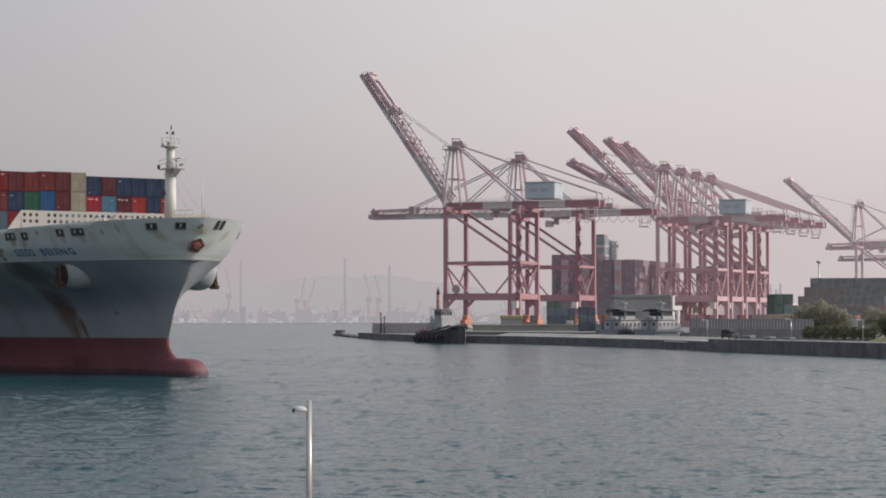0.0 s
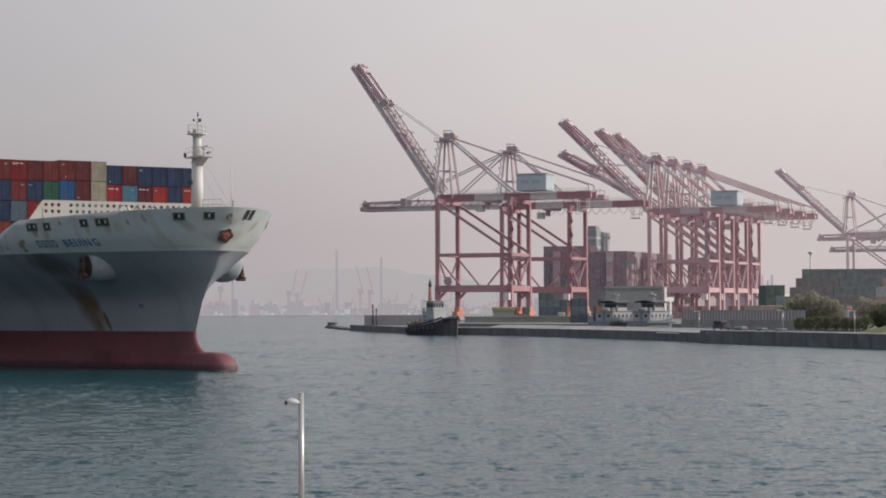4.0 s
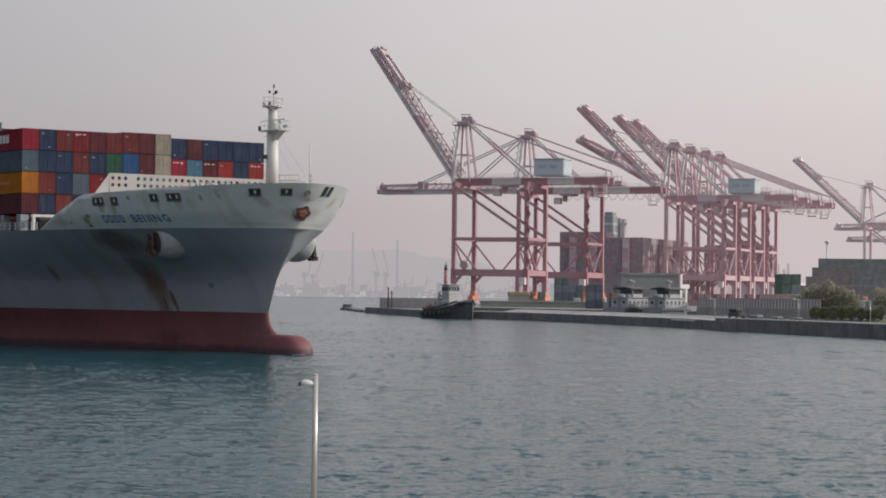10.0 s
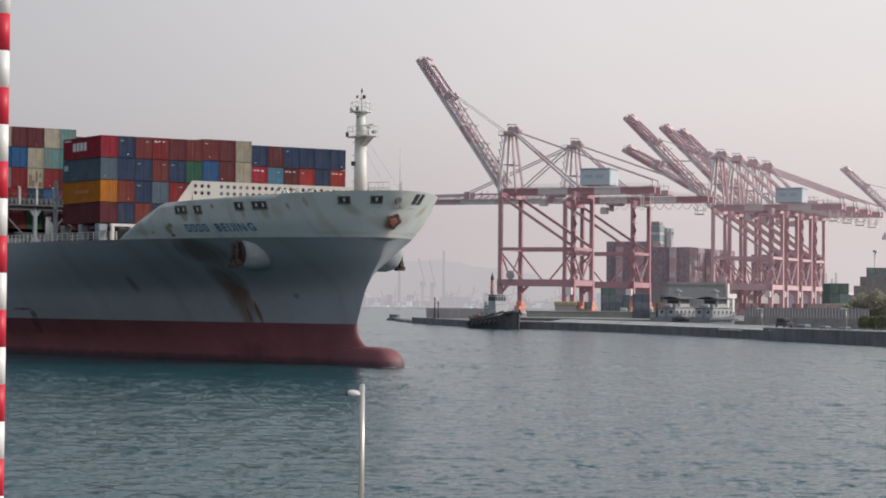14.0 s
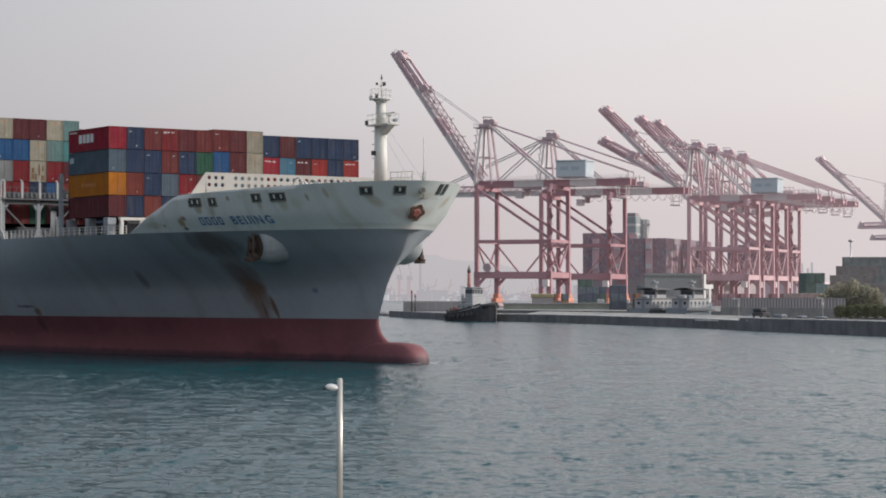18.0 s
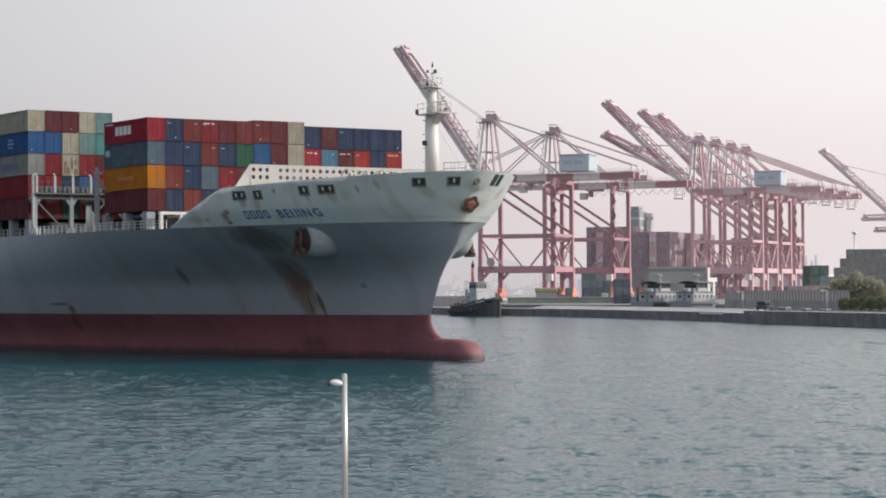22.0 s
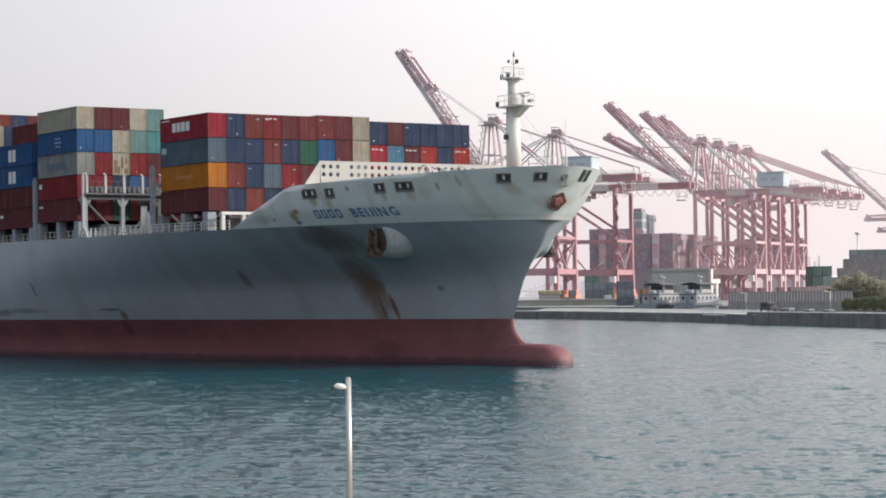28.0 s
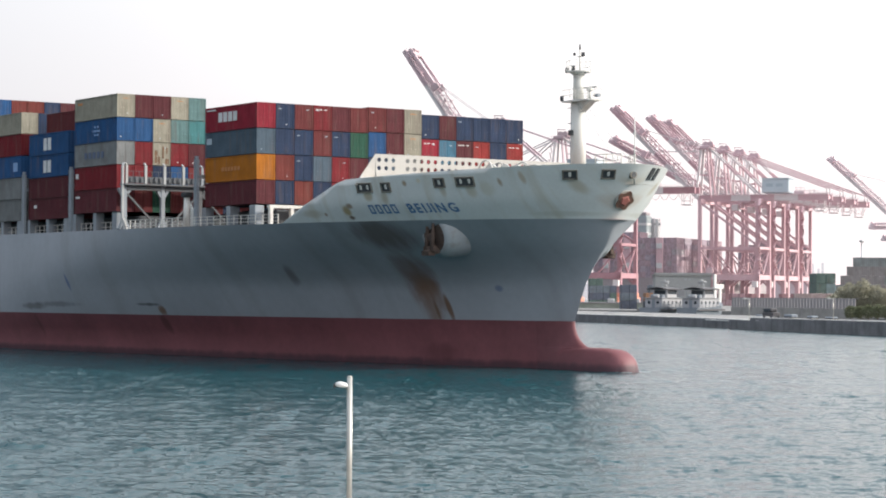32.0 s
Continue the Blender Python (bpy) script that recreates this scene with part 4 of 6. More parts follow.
# mooring gear showing above the bulwark
for x, y in ((30.5, -6.5), (30.5, 6.5), (28.0, -3.0), (28.0, 3.0)):
    bm = B()
    tube(bm, (x, y - 1.6, 20.2), (x, y + 1.6, 20.2), 0.75, seg=14)
    for s in (-1.6, 0.2, 1.6):
        tube(bm, (x, y + s - 0.08, 20.2), (x, y + s + 0.08, 20.2), 1.15, seg=16)
    box(bm, x - 1.0, x + 1.0, y - 2.2, y + 2.4, 19.0, 19.5, 0.05)
    for s in (-2.3, 2.4):
        ring_ = [(x + 1.3 * math.cos(t), y + s, 20.3 + 1.35 * math.sin(t)) for t in [math.pi * j / 8 for j in range(9)]]
        for p, q in zip(ring_, ring_[1:]):
            tube(bm, p, q, 0.09, seg=6)
        for p in (ring_[0], ring_[-1]):
            tube(bm, p, (p[0], p[1], 19.0), 0.09, seg=6)
    part("mooring_winch", bm, "ship_white", ship, "white mooring winch with cable drums")
for x, y in ((38.0, -4.0), (38.0, 4.0), (33, -7.5), (33, 7.5), (25.0, -9.0)):
    bm = B()
    for s in (-0.5, 0.5):
        tube(bm, (x + s, y, 19.0), (x + s, y, 20.5), 0.3, seg=10)
        tube(bm, (x + s, y, 20.5), (x + s, y, 20.75), 0.4, seg=10)
    part("bollard", bm, "ship_dark", ship)

# foremast with its platforms
mast = part("foremast", tube(tube(B(), (34.8, 0, 19), (34.8, 0, 28.0), 0.84, 0.70, 24), (34.8, 0, 28.0), (34.8, 0, 31), 0.6, 0.55, 24), "ship_white", ship, "white tapered steel foremast")
bm = B()
prism(bm, [(33.2, -1.0), (35.8, -1.3), (37.6, -0.9), (37.6, 0.9), (35.8, 1.3), (33.2, 1.0)], 27.85, 28.0)
low = part("platform", bm, "ship_white", mast)
bm = B()
vs = [bm.verts.new((x, y, z)) for y in (-0.45, 0.45) for x, z in ((35.3, 26.7), (37.3, 27.85), (35.3, 27.85))]
for f in ((0, 1, 2), (5, 4, 3), (0, 3, 4, 1), (1, 4, 5, 2), (2, 5, 3, 0)):
    bm.faces.new([vs[k] for k in f])
part("platform_bracket", bm, "ship_white", mast)
bm = prism(B(), [(34.8 + 1.3 * math.cos(k * math.tau / 12), 1.3 * math.sin(k * math.tau / 12)) for k in range(12)], 30.95, 31.08)
top = part("platform", bm, "ship_white", mast)
part("platform_bracket", tube(B(), (34.8, 0, 30.6), (34.8, 0, 30.95), 0.55, 0.95, 16), "ship_white", mast)


def guard(pts, z, h, parent):
    for k, (x, y) in enumerate(pts):
        part("guard_post", beam(B(), (x, y, z), (x, y, z + h), 0.05), "ship_white", parent)
        x2, y2 = pts[(k + 1) % len(pts)]
        for u in (0.5, 1.0):
            part("guard_rail", beam(B(), (x, y, z + h * u), (x2, y2, z + h * u), 0.045), "ship_white", parent)


guard([(34.8 + 1.25 * math.cos(k * math.tau / 8), 1.25 * math.sin(k * math.tau / 8)) for k in range(8)], 31.0, 1.15, mast)
guard([(33.3, -0.95), (34.8, -1.15), (35.8, -1.25), (37.5, -0.85), (37.5, 0.85), (35.8, 1.25), (34.8, 1.15), (33.3, 0.95)], 28.0, 1.15, mast)
bm = B()
tube(bm, (35.0, 0, 31.0), (35.0, 0, 33.4), 0.09, 0.07, 8)
beam(bm, (34.6, 0, 32.6), (35.6, 0, 32.6), 0.1)
part("top_pole", bm, "ship_white", mast)
bm = B()
tube(bm, (35.0, 0, 33.35), (35.0, 0, 33.9), 0.12, 0.06, 8)
tube(bm, (35.55, 0, 32.6), (35.55, 0, 33.0), 0.2, 0.2, 8)
tube(bm, (34.6, -0.4, 32.7), (34.6, -0.4, 33.0), 0.14, 0.14, 8)
part("navigation_light", bm, "ship_dark", mast)
bm = B()
tube(bm, (36.7, 0, 28.0), (36.7, 0, 28.9), 0.18, 0.14, 8)
box(bm, 36.4, 37.0, -0.25, 0.25, 28.9, 29.15, 0.04)
part("radar_pedestal", bm, "ship_white", mast)
part("radar_scanner", box(B(), 35.6, 37.9, -0.12, 0.12, 29.2, 29.34, 0.03), "ship_white", mast)
bm = B()
tube(bm, (37.6, 0, 28.35), (38.2, 0, 28.35), 0.16, 0.22, 10)
part("fog_horn", bm, "ship_grey", mast)
for x, y, z in ((33.2, -0.95, 28.25), (33.5, 0.3, 31.5), (33.6, -0.6, 31.2)):
    bm = B()
    tube(bm, (x, y, z - 0.25), (x, y, z + 0.3), 0.2, 0.2, 8)
    part("navigation_light", bm, "ship_dark", mast)
bm = B()
for y in (-0.25, 0.25):
    beam(bm, (33.75, y, 19), (33.9, y, 27.8), 0.06)
for k in range(27):
    beam(bm, (33.75 + k * 0.005, -0.25, 19.3 + k * 0.32), (33.75 + k * 0.005, 0.25, 19.3 + k * 0.32), 0.045)
for k in range(4):
    beam(bm, (33.4, -0.35, 22.5 + 1.6 * k), (33.9, -0.35, 22.5 + 1.6 * k), 0.06)
    beam(bm, (33.4, 0.35, 22.5 + 1.6 * k), (33.4, -0.35, 22.5 + 1.6 * k), 0.06)
part("ladder", bm, "ship_grey", mast)
for x, y, z in ((34.7, -0.85, 24.6),):
    bm = B()
    box(bm, x - 0.25, x + 0.25, y - 0.3, y + 0.1, z - 0.25, z + 0.3, 0.06)
    part("floodlight", bm, "ship_dark", mast)
# thin fore stays, jackstaff and rails at the bow
bm = B()
tube(bm, (44.0, 0, 19), (44.0, 0, 26.0), 0.09, 0.05, 8)
part("jackstaff", bm, "ship_white", ship)
for a, b in (((40.4, -2.2), (43.0, -0.9)), ((40.4, 2.2), (43.0, 0.9)), ((40.4, -2.2), (40.4, 2.2))):
    for k in range(4):
        p = Vector((*a, 19)).lerp(Vector((*b, 19)), k / 3)
        part("bow_rail_post", beam(B(), p, p + Vector((0, 0, 3.1)), 0.08), "ship_white", ship)
    for z in (21.4, 22.05):
        part("bow_rail", beam(B(), (*a, z), (*b, z), 0.07), "ship_white", ship)
for y in (-0.5, 0.5):
    part("mast_stay", beam(B(), (35.4, y, 27.6), (43.2, y * 2, 20.4), 0.018), "ship_grey", ship)


def hull_frame(x, z, side=-1):
    """A pose on the shell: local x along the hull, y outboard, z up."""
    y = half_breadth(x, z)
    dx = (half_breadth(x + 0.2, z) - half_breadth(x - 0.2, z)) / 0.4
    dz = (half_breadth(x, z + 0.2) - half_breadth(x, z - 0.2)) / 0.4
    tx = Vector((1, side * dx, 0)).normalized()
    tz = Vector((0, side * dz, 1)).normalized()
    nn = tx.cross(tz).normalized()
    if nn.y * side < 0:
        nn = -nn
    zz = tx.cross(nn).normalized() if side > 0 else nn.cross(tx).normalized()
    if zz.z < 0:
        zz = -zz
    m = Matrix((tx, nn, zz)).transposed().to_4x4()
    m.translation = Vector((x, side * y, z))
    return m


# mooring openings in the bulwark: solid near-black blocks for their shaded hollows
for x, z, w, double in ((19.28, 18.97, 1.9, True), (22.16, 18.95, 1.05, False), (28.75, 19.25, 1.1, False), (31.6, 19.3, 1.95, True), (41.05, 19.82, 1.3, False), (43.3, 19.9, 1.2, False)):
    for side in ((-1, 1) if x < 40 else (-1,)):
        m = hull_frame(x, z, side)
        op = part("mooring_opening", box(B(), -w / 2, w / 2, -0.3, 0.05, -0.45, 0.45), "ship_dark", ship, "dark framed mooring opening in the bulwark", m)
        bm = B()
        for z0, z1 in ((-0.55, -0.43), (0.43, 0.55)):
            box(bm, -w / 2 - 0.13, w / 2 + 0.13, -0.1, 0.13, z0, z1)
        for x0 in (-w / 2 - 0.13, w / 2):
            box(bm, x0, x0 + 0.13, -0.1, 0.13, -0.43, 0.43)
        part("opening_frame", bm, "frame_dark", op)
        for cx in ((-w / 4, w / 4) if double else (0,)):
            bm = B()
            box(bm, cx - 0.14, cx + 0.14, 0.0, 0.12, -0.2, 0.3, 0.05)
            part("roller", bm, "ship_white", op)
for y in (1.75, 2.75):
    m = hull_frame(43.1 + (0.5 if y < 2 else 0), 20.1, 1)
    part("mooring_opening", box(B(), -0.35, 0.35, -0.3, 0.08, -0.7, 0.7), "ship_dark", ship, "dark framed mooring opening in the bulwark", m)
lead = part("centre_fairlead", tube(B(), (43.3, -0.25, 19.9), (44.2, -0.25, 19.9), 0.42, 0.42, 14), "frame_dark", ship)
# a near-black disc for the shade inside the hole
part("fairlead_throat", tube(B(), (44.15, -0.25, 19.9), (44.23, -0.25, 19.9), 0.3, 0.3, 12), "ship_dark", lead)

# name on both bows: plain blocks, then the readable word
LET = 0.92


def on_bow(bm, x_start, z_base, side):
    """Lays a flat outline (x, z in the plane) on the shell."""
    for v in bm.verts:
        z = z_base + v.co.y
        x = x_start + v.co.x if side < 0 else x_start + v.co.x
        v.co = Vector((x, side * (half_breadth(x, z) + 0.035 + v.co.z), z))


for k in range(4):
    bm = B()
    x0 = 19.0 + 0.97 * k
    for xa, xb, za, zb in ((0, 0.66, 0, 0.16), (0, 0.66, LET - 0.16, LET), (0, 0.16, 0.16, LET - 0.16), (0.5, 0.66, 0.16, LET - 0.16)):
        box(bm, xa, xb, za, zb, 0, 0.02)
    on_bow(bm, x0, 16.25, -1)
    part("name_block", bm, "blue_letter", ship)
tcu = bpy.data.curves.new("word", "FONT")
tcu.body, tcu.size, tcu.offset, tcu.space_character = "BEIJING", 1.6, 0.045, 1.25
tob = new("word", tcu)
dg = bpy.context.evaluated_depsgraph_get()
word = bpy.data.meshes.new_from_object(tob.evaluated_get(dg))
bpy.data.objects.remove(tob)
bm = B()
bm.from_mesh(word)
wid = max(v.co.x for v in bm.verts)
for v in bm.verts:
    v.co.x *= 5.6 / wid
cap = max(v.co.y for v in bm.verts)
left = set(bm.verts)
while left:
    isle, todo = set(), [left.pop()]
    while todo:
        v = todo.pop()
        isle.add(v)
        todo += [w for w in (e.other_vert(v) for e in v.link_edges) if w in left]
        left -= set(todo)
    lo = min(v.co.y for v in isle)
    for v in isle:
        v.co.y = (v.co.y - lo) / (cap - lo) * 0.94 if lo < -0.05 else v.co.y * 0.94 / cap
        if lo < -0.05:
            v.co.x += 0.12
bmesh.ops.triangulate(bm, faces=bm.faces)
bmesh.ops.subdivide_edges(bm, edges=[e for e in bm.edges if e.calc_length() > 0.6], cuts=1)
on_bow(bm, 23.85, 16.28, -1)
part("name_word", bm, "blue_letter", ship, "blue painted name on the white bow")

# rust-red relief emblem on the stem
bm = B()
ring = [bm.verts.new((0, (1.0 + 0.14 * math.cos(5 * t)) * math.cos(t), (1.0 + 0.14 * math.cos(5 * t)) * math.sin(t))) for t in [k * math.tau / 40 for k in range(40)]]
f = bm.faces.new(ring)
ex = bmesh.ops.extrude_face_region(bm, geom=[f])
bmesh.ops.translate(bm, vec=(0.12, 0, 0), verts=[v for v in ex["geom"] if isinstance(v, bmesh.types.BMVert)])
bmesh.ops.recalc_face_normals(bm, faces=bm.faces)
part("emblem_ground", tube(B(), (-0.05, 0, 0), (0.03, 0, 0), 1.12, 1.08, 28), "screen_cream", ship, "cream painted disc under the emblem", pose(42.42, -0.02, 17.38, 0, 32, 0))
emb = part("bow_emblem", bm, "emblem_rim", ship, "rust-streaked red relief emblem", pose(42.42, -0.02, 17.38, 0, 32, 0))
bm = B()
tube(bm, (0.12, 0, 0), (0.2, 0, 0), 0.62, 0.5, 5)
part("emblem_centre", bm, "emblem_red", emb)

# anchors in their bolsters
for side in (-1, 1):
    out = Vector((0.05, side * 1.0, -0.22)).normalized()
    c0 = Vector((24.7, side * (half_breadth(24.7, 14.6) - half_breadth(25.6, 14.3) + 7.2), 14.6))
    q = out.to_track_quat("Z", "Y")
    bm = B()
    rings = []
    for d, r in ((0, 3.05), (1.6, 2.95), (2.6, 2.7), (3.2, 2.35), (3.5, 2.0)):
        rings.append([bm.verts.new(c0 + out * d + q @ Vector((r * math.cos(k * math.tau / 28), r * 0.92 * math.sin(k * math.tau / 28), 0))) for k in range(28)])
    for a, b in zip(rings, rings[1:]):
        for k in range(28):
            f = bm.faces.new((a[k], a[(k + 1) % 28], b[(k + 1) % 28], b[k]))
            f.smooth = True
    bm.faces.new(rings[-1])
    bol = part("anchor_bolster", bm, "bolster_grey", ship, "pale rounded anchor bolster bulging from the bow")
    e = c0 + out * 3.4
    bm = B()
    tube(bm, e - out * 0.2, e + out * 0.75, 0.5, 0.4, 10)
    beam(bm, e + Vector((-0.95, 0, -1.2)) + out * 0.6, e + Vector((0.95, 0, -1.2)) + out * 0.6, 0.5, 0.5)
    for sx in (-0.55, 0.55):
        tube(bm, e + Vector((sx, 0, -1.5)) + out * 0.7, e + Vector((sx * 0.95, 0, 2.0)) + out * 0.6, 0.3, 0.14, 8)
    beam(bm, e + Vector((-0.5, 0, -1.7)) + out * 0.6, e + Vector((0.5, 0, -1.7)) + out * 0.6, 0.55, 0.5)
    beam(bm, e + Vector((0, 0, -1.6)) - out * 0.7, e + Vector((0, 0, -1.55)) + out * 1.3, 1.2, 0.5)
    part("hawse_plate", tube(B(), c0 + out * 3.4, c0 + out * 3.54, 1.75, 1.7, 24), "anchor_rust", bol)
    part("anchor", bm, "anchor_rust", bol, "dark rusty stockless anchor")

# a little foam where the bulb parts the water
bm = B()
for k in range(14):
    t = random.uniform(-2.2, 2.2)
    d = abs(random.gauss(0.25, 0.35))
    x, y = 44.3 - 0.35 * t * t - (0 if abs(t) < 1.2 else 0.4) + d * 0.5, t + math.copysign(d, t)
    r = random.uniform(0.05, 0.16)
    q = bmesh.ops.create_icosphere(bm, subdivisions=1, radius=r)
    for v in q["verts"]:
        v.co = Vector((v.co.x * 1.5 + x, v.co.y * 1.3 + y, v.co.z * 0.2 + 0.04))
foam = part("bow_foam", bm, "foam", ship, "thin white foam at the bulb")
foam["kind"] = "stuff"

# ---- quay cranes ----


def quay_crane(foot, boom_deg, label, reach=62.0, house_on=True, red="crane_red", G=30.5, W=11.5):
    """A ship-to-shore crane; local x runs inland, y along the rails; foot is the middle of its water side rail."""
    m = Matrix(((GAUGE.x, RAIL.x, 0, foot[0]), (GAUGE.y, RAIL.y, 0, foot[1]), (0, 0, 1, 2.9), (0, 0, 0, 1)))
    c = thing("quay_crane", label, "crane", m, "quay cranes")
    E = G + 31   # the inland end of the girder
    # dark parts and upper works get paler paint for haze, by the crane's distance
    dk = {"crane_red": "crane_dark", "crane_red_hazy": "crane_mauve"}.get(red, red)
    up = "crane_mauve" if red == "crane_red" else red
    for x in (0, G):
        for y in (-W, W):
            bm = B()
            beam(bm, (x, y, 1.5), (x, y, 12.5), 1.9, 2.0)
            beam(bm, (x, y, 12.5), (x, y, 48.5), 1.5, 1.7)
            part("leg", bm, red, c)
            bm = B()
            box(bm, x - 0.9, x + 0.9, y - 5, y + 5, 0.0, 1.7, 0.15)
            part("bogie", bm, "orange" if y < 0 else "crane_dark", c)
            if red == "crane_red":
                bm = B()
                box(bm, x - 1.1, x + 1.1, y - 4.2, y + 4.2, 1.7, 3.4, 0.15)
                box(bm, x - 1.15, x + 1.15, y - 1.8, y + 1.8, 3.4, 5.2, 0.2)
                part("equalizer_beam", bm, "orange", c, "orange-painted equalizer beam")
        part("sill_beam", beam(B(), (x, -W - 1, 12.6), (x, W + 1, 12.6), 1.6, 2.2), red, c)
        part("cross_beam", beam(B(), (x, -W, 47.5), (x, W, 47.5), 1.5, 2.0), red, c)
        part("cross_tie", beam(B(), (x, -W, 26.0), (x, W, 26.0), 1.0, 1.2), red, c)
        part("diagonal", beam(B(), (x, -W, 25.4), (x, 0, 14.0), 0.55, 0.6), red, c)
        part("diagonal", beam(B(), (x, W, 25.4), (x, 0, 14.0), 0.55, 0.6), red, c)
    for y in (-W, W):
        part("portal_beam", beam(B(), (-1, y, 12.6), (G + 1, y, 12.6), 1.7, 2.6), red, c)
        part("tie_beam", beam(B(), (0, y, 26.0), (G, y, 26.0), 1.0, 1.2), red, c)
        part("diagonal", beam(B(), (0, y, 47.0), (G, y, 27.0), 0.9, 1.0), red, c)
        part("diagonal", beam(B(), (0, y, 25.0), (9.5, y, 13.8), 0.6, 0.6), red, c)
        part("diagonal", beam(B(), (G, y, 25.0), (G - 9.5, y, 13.8), 0.6, 0.6), red, c)
        # main girder in painted lengths
        yy = math.copysign(3.6, y)
        for k, (xa, xb, col) in enumerate(((-2, 13, red), (13, G - 5, "crane_white"), (G - 5, G + 6, red), (G + 6, G + 17, "crane_white"), (G + 17, E, red))):
            part("girder", beam(B(), (xa, yy, 49.1), (xb, yy, 49.1), 1.3, 2.6), col, c)
        part("walkway", beam(B(), (-2, yy + math.copysign(1.6, y), 50.6), (E, yy + math.copysign(1.6, y), 50.6), 1.0, 0.15), dk, c)
        bm = B()
        for k in range(int((E + 2) / 2) + 1):
            beam(bm, (-2 + 2 * k, yy + math.copysign(2.05, y), 50.6), (-2 + 2 * k, yy + math.copysign(2.05, y), 51.8), 0.08)
        for z in (51.2, 51.8):
            beam(bm, (-2, yy + math.copysign(2.05, y), z), (E, yy + math.copysign(2.05, y), z), 0.08)
        part("handrail", bm, "crane_white", c)
        # apex frame and back stays
        part("apex_leg", beam(B(), (-3.6, yy * 1.25, 49), (-1.6, yy * 0.55, 73.0), 0.95, 1.1), "crane_white", c)
        part("apex_leg", beam(B(), (3.6, yy * 1.2, 49), (1.0, yy * 0.55, 73.0), 0.65, 0.75), up, c)
        part("apex_tie", beam(B(), (-2.7, yy * 0.95, 60), (2.3, yy * 0.9, 60), 0.5, 0.5), up, c)
        pa, pb = Vector((1.5, yy * 0.6, 73)), Vector((G - 2.5, yy, 51))
        for k, (u, v, col) in enumerate(((0, 0.35, "crane_white"), (0.35, 0.6, up), (0.6, 1, "crane_white"))):
            part("back_stay", beam(B(), pa.lerp(pb, u), pa.lerp(pb, v), 0.8, 0.9), col, c)
        part("back_stay", beam(B(), (2, yy * 0.5, 73.5), (E - 1, yy, 53), 0.4, 0.45), up, c)
        part("stay_post", beam(B(), (E - 1, yy, 50.2), (E - 1, yy, 53.2), 0.5, 0.5), "crane_white", c)
    # zig-zag access ladder and small platforms on the water side apex leg
    for k in range(7):
        bm = B()
        z0, xo = 51.0 + 3.0 * k, -3.9 + 0.27 * k
        beam(bm, (xo - 0.3, -5.2 + 0.3 * k, z0), (xo - 0.9, -5.2 + 0.3 * k, z0 + 3.0), 0.3)
        box(bm, xo - 1.5, xo, -5.6 + 0.3 * k, -4.7 + 0.3 * k, z0 + 2.9, z0 + 3.05)
        part("ladder_flight", bm, dk, c)
    for k in range(6):
        part("girder_cross_beam", beam(B(), (2 + 11 * k, -3.6, 49.0), (2 + 11 * k, 3.6, 49.0), 0.8, 1.2), red, c)
    bm = B()
    box(bm, -2.6, 2.2, -2.9, 2.9, 72.2, 73.6, 0.2)
    box(bm, -4.6, 3.4, -3.3, 3.3, 71.9, 72.15)
    for x in (-4.5, -3.4, -2.4):
        for y in (-3.2, 3.2):
            beam(bm, (x, y, 72.1), (x, y, 73.6), 0.14)
    for y in (-3.2, 3.2):
        beam(bm, (-4.5, y, 73.5), (-2.4, y, 73.5), 0.14)
    beam(bm, (-1.6, 0, 73.6), (-1.6, 0, 76.6), 0.25)
    beam(bm, (-1.8, 0, 76.5), (2.2, 0, 76.3), 0.35)
    part("apex_head", bm, dk, c)
    for x in (0.4, 2.6):
        part("sheave", tube(B(), (x, -2.4, 74.3), (x, 2.4, 74.3), 1.25, seg=12), dk, c)
    if house_on:
        bm = B()
        box(bm, G + 0.5, G + 13.0, -5.2, 5.2, 51.2, 57.6, 0.25)
        house = part("machinery_house", bm, "house_blue", c, "pale blue machinery house")
        bm = B()
        box(bm, G + 0.2, G + 13.3, -5.5, 5.5, 57.6, 58.0)
        part("roof", bm, "house_blue", house)
        for k in range(2):
            part("name_mark", box(B(), G + 2.5 + 4.5 * k, G + 5.7 + 4.5 * k, -5.24, -5.21, 54.0, 55.4), "mark_grey", house)
    else:
        bm = B()
        box(bm, G + 1.5, G + 13.5, -4.4, 4.4, 51.0, 53.2, 0.2)
        box(bm, G + 2.5, G + 5.5, -3.4, 3.4, 53.2, 54.8, 0.2)
        for k in range(7):
            beam(bm, (G + 1.5 + 2 * k, -4.3, 53.2), (G + 1.5 + 2 * k, -4.3, 55.0 + (k % 3) * 0.5), 0.2)
        beam(bm, (G + 1.5, -4.3, 54.9), (G + 13.5, -4.3, 54.9), 0.16)
        part("machinery_deck", bm, dk, c)
    # trolley, cab, stair tower
    bm = B()
    box(bm, 16, 22, -4, 4, 46.9, 48.1, 0.1)
    box(bm, 17, 17.4, -3, 3, 44.5, 47)
    part("trolley", bm, dk, c)
    bm = B()
    box(bm, 12.5, 15.5, -1.5, 1.5, 43.4, 46.2, 0.15)
    part("operator_cab", bm, "crane_white", c)
    for k in range(11):
        z0 = 14 + 3.1 * k
        ya, yb = (-W - 1.3, -W - 4.3) if k % 2 else (-W - 4.3, -W - 1.3)
        part("stair_flight", box(beam(B(), (G + 1.5, ya, z0), (G + 1.5, yb, z0 + 3.1), 0.9, 0.25), G + 0.8, G + 2.4, -W - 4.6, -W - 0.9, z0 - 0.1, z0), red, c)
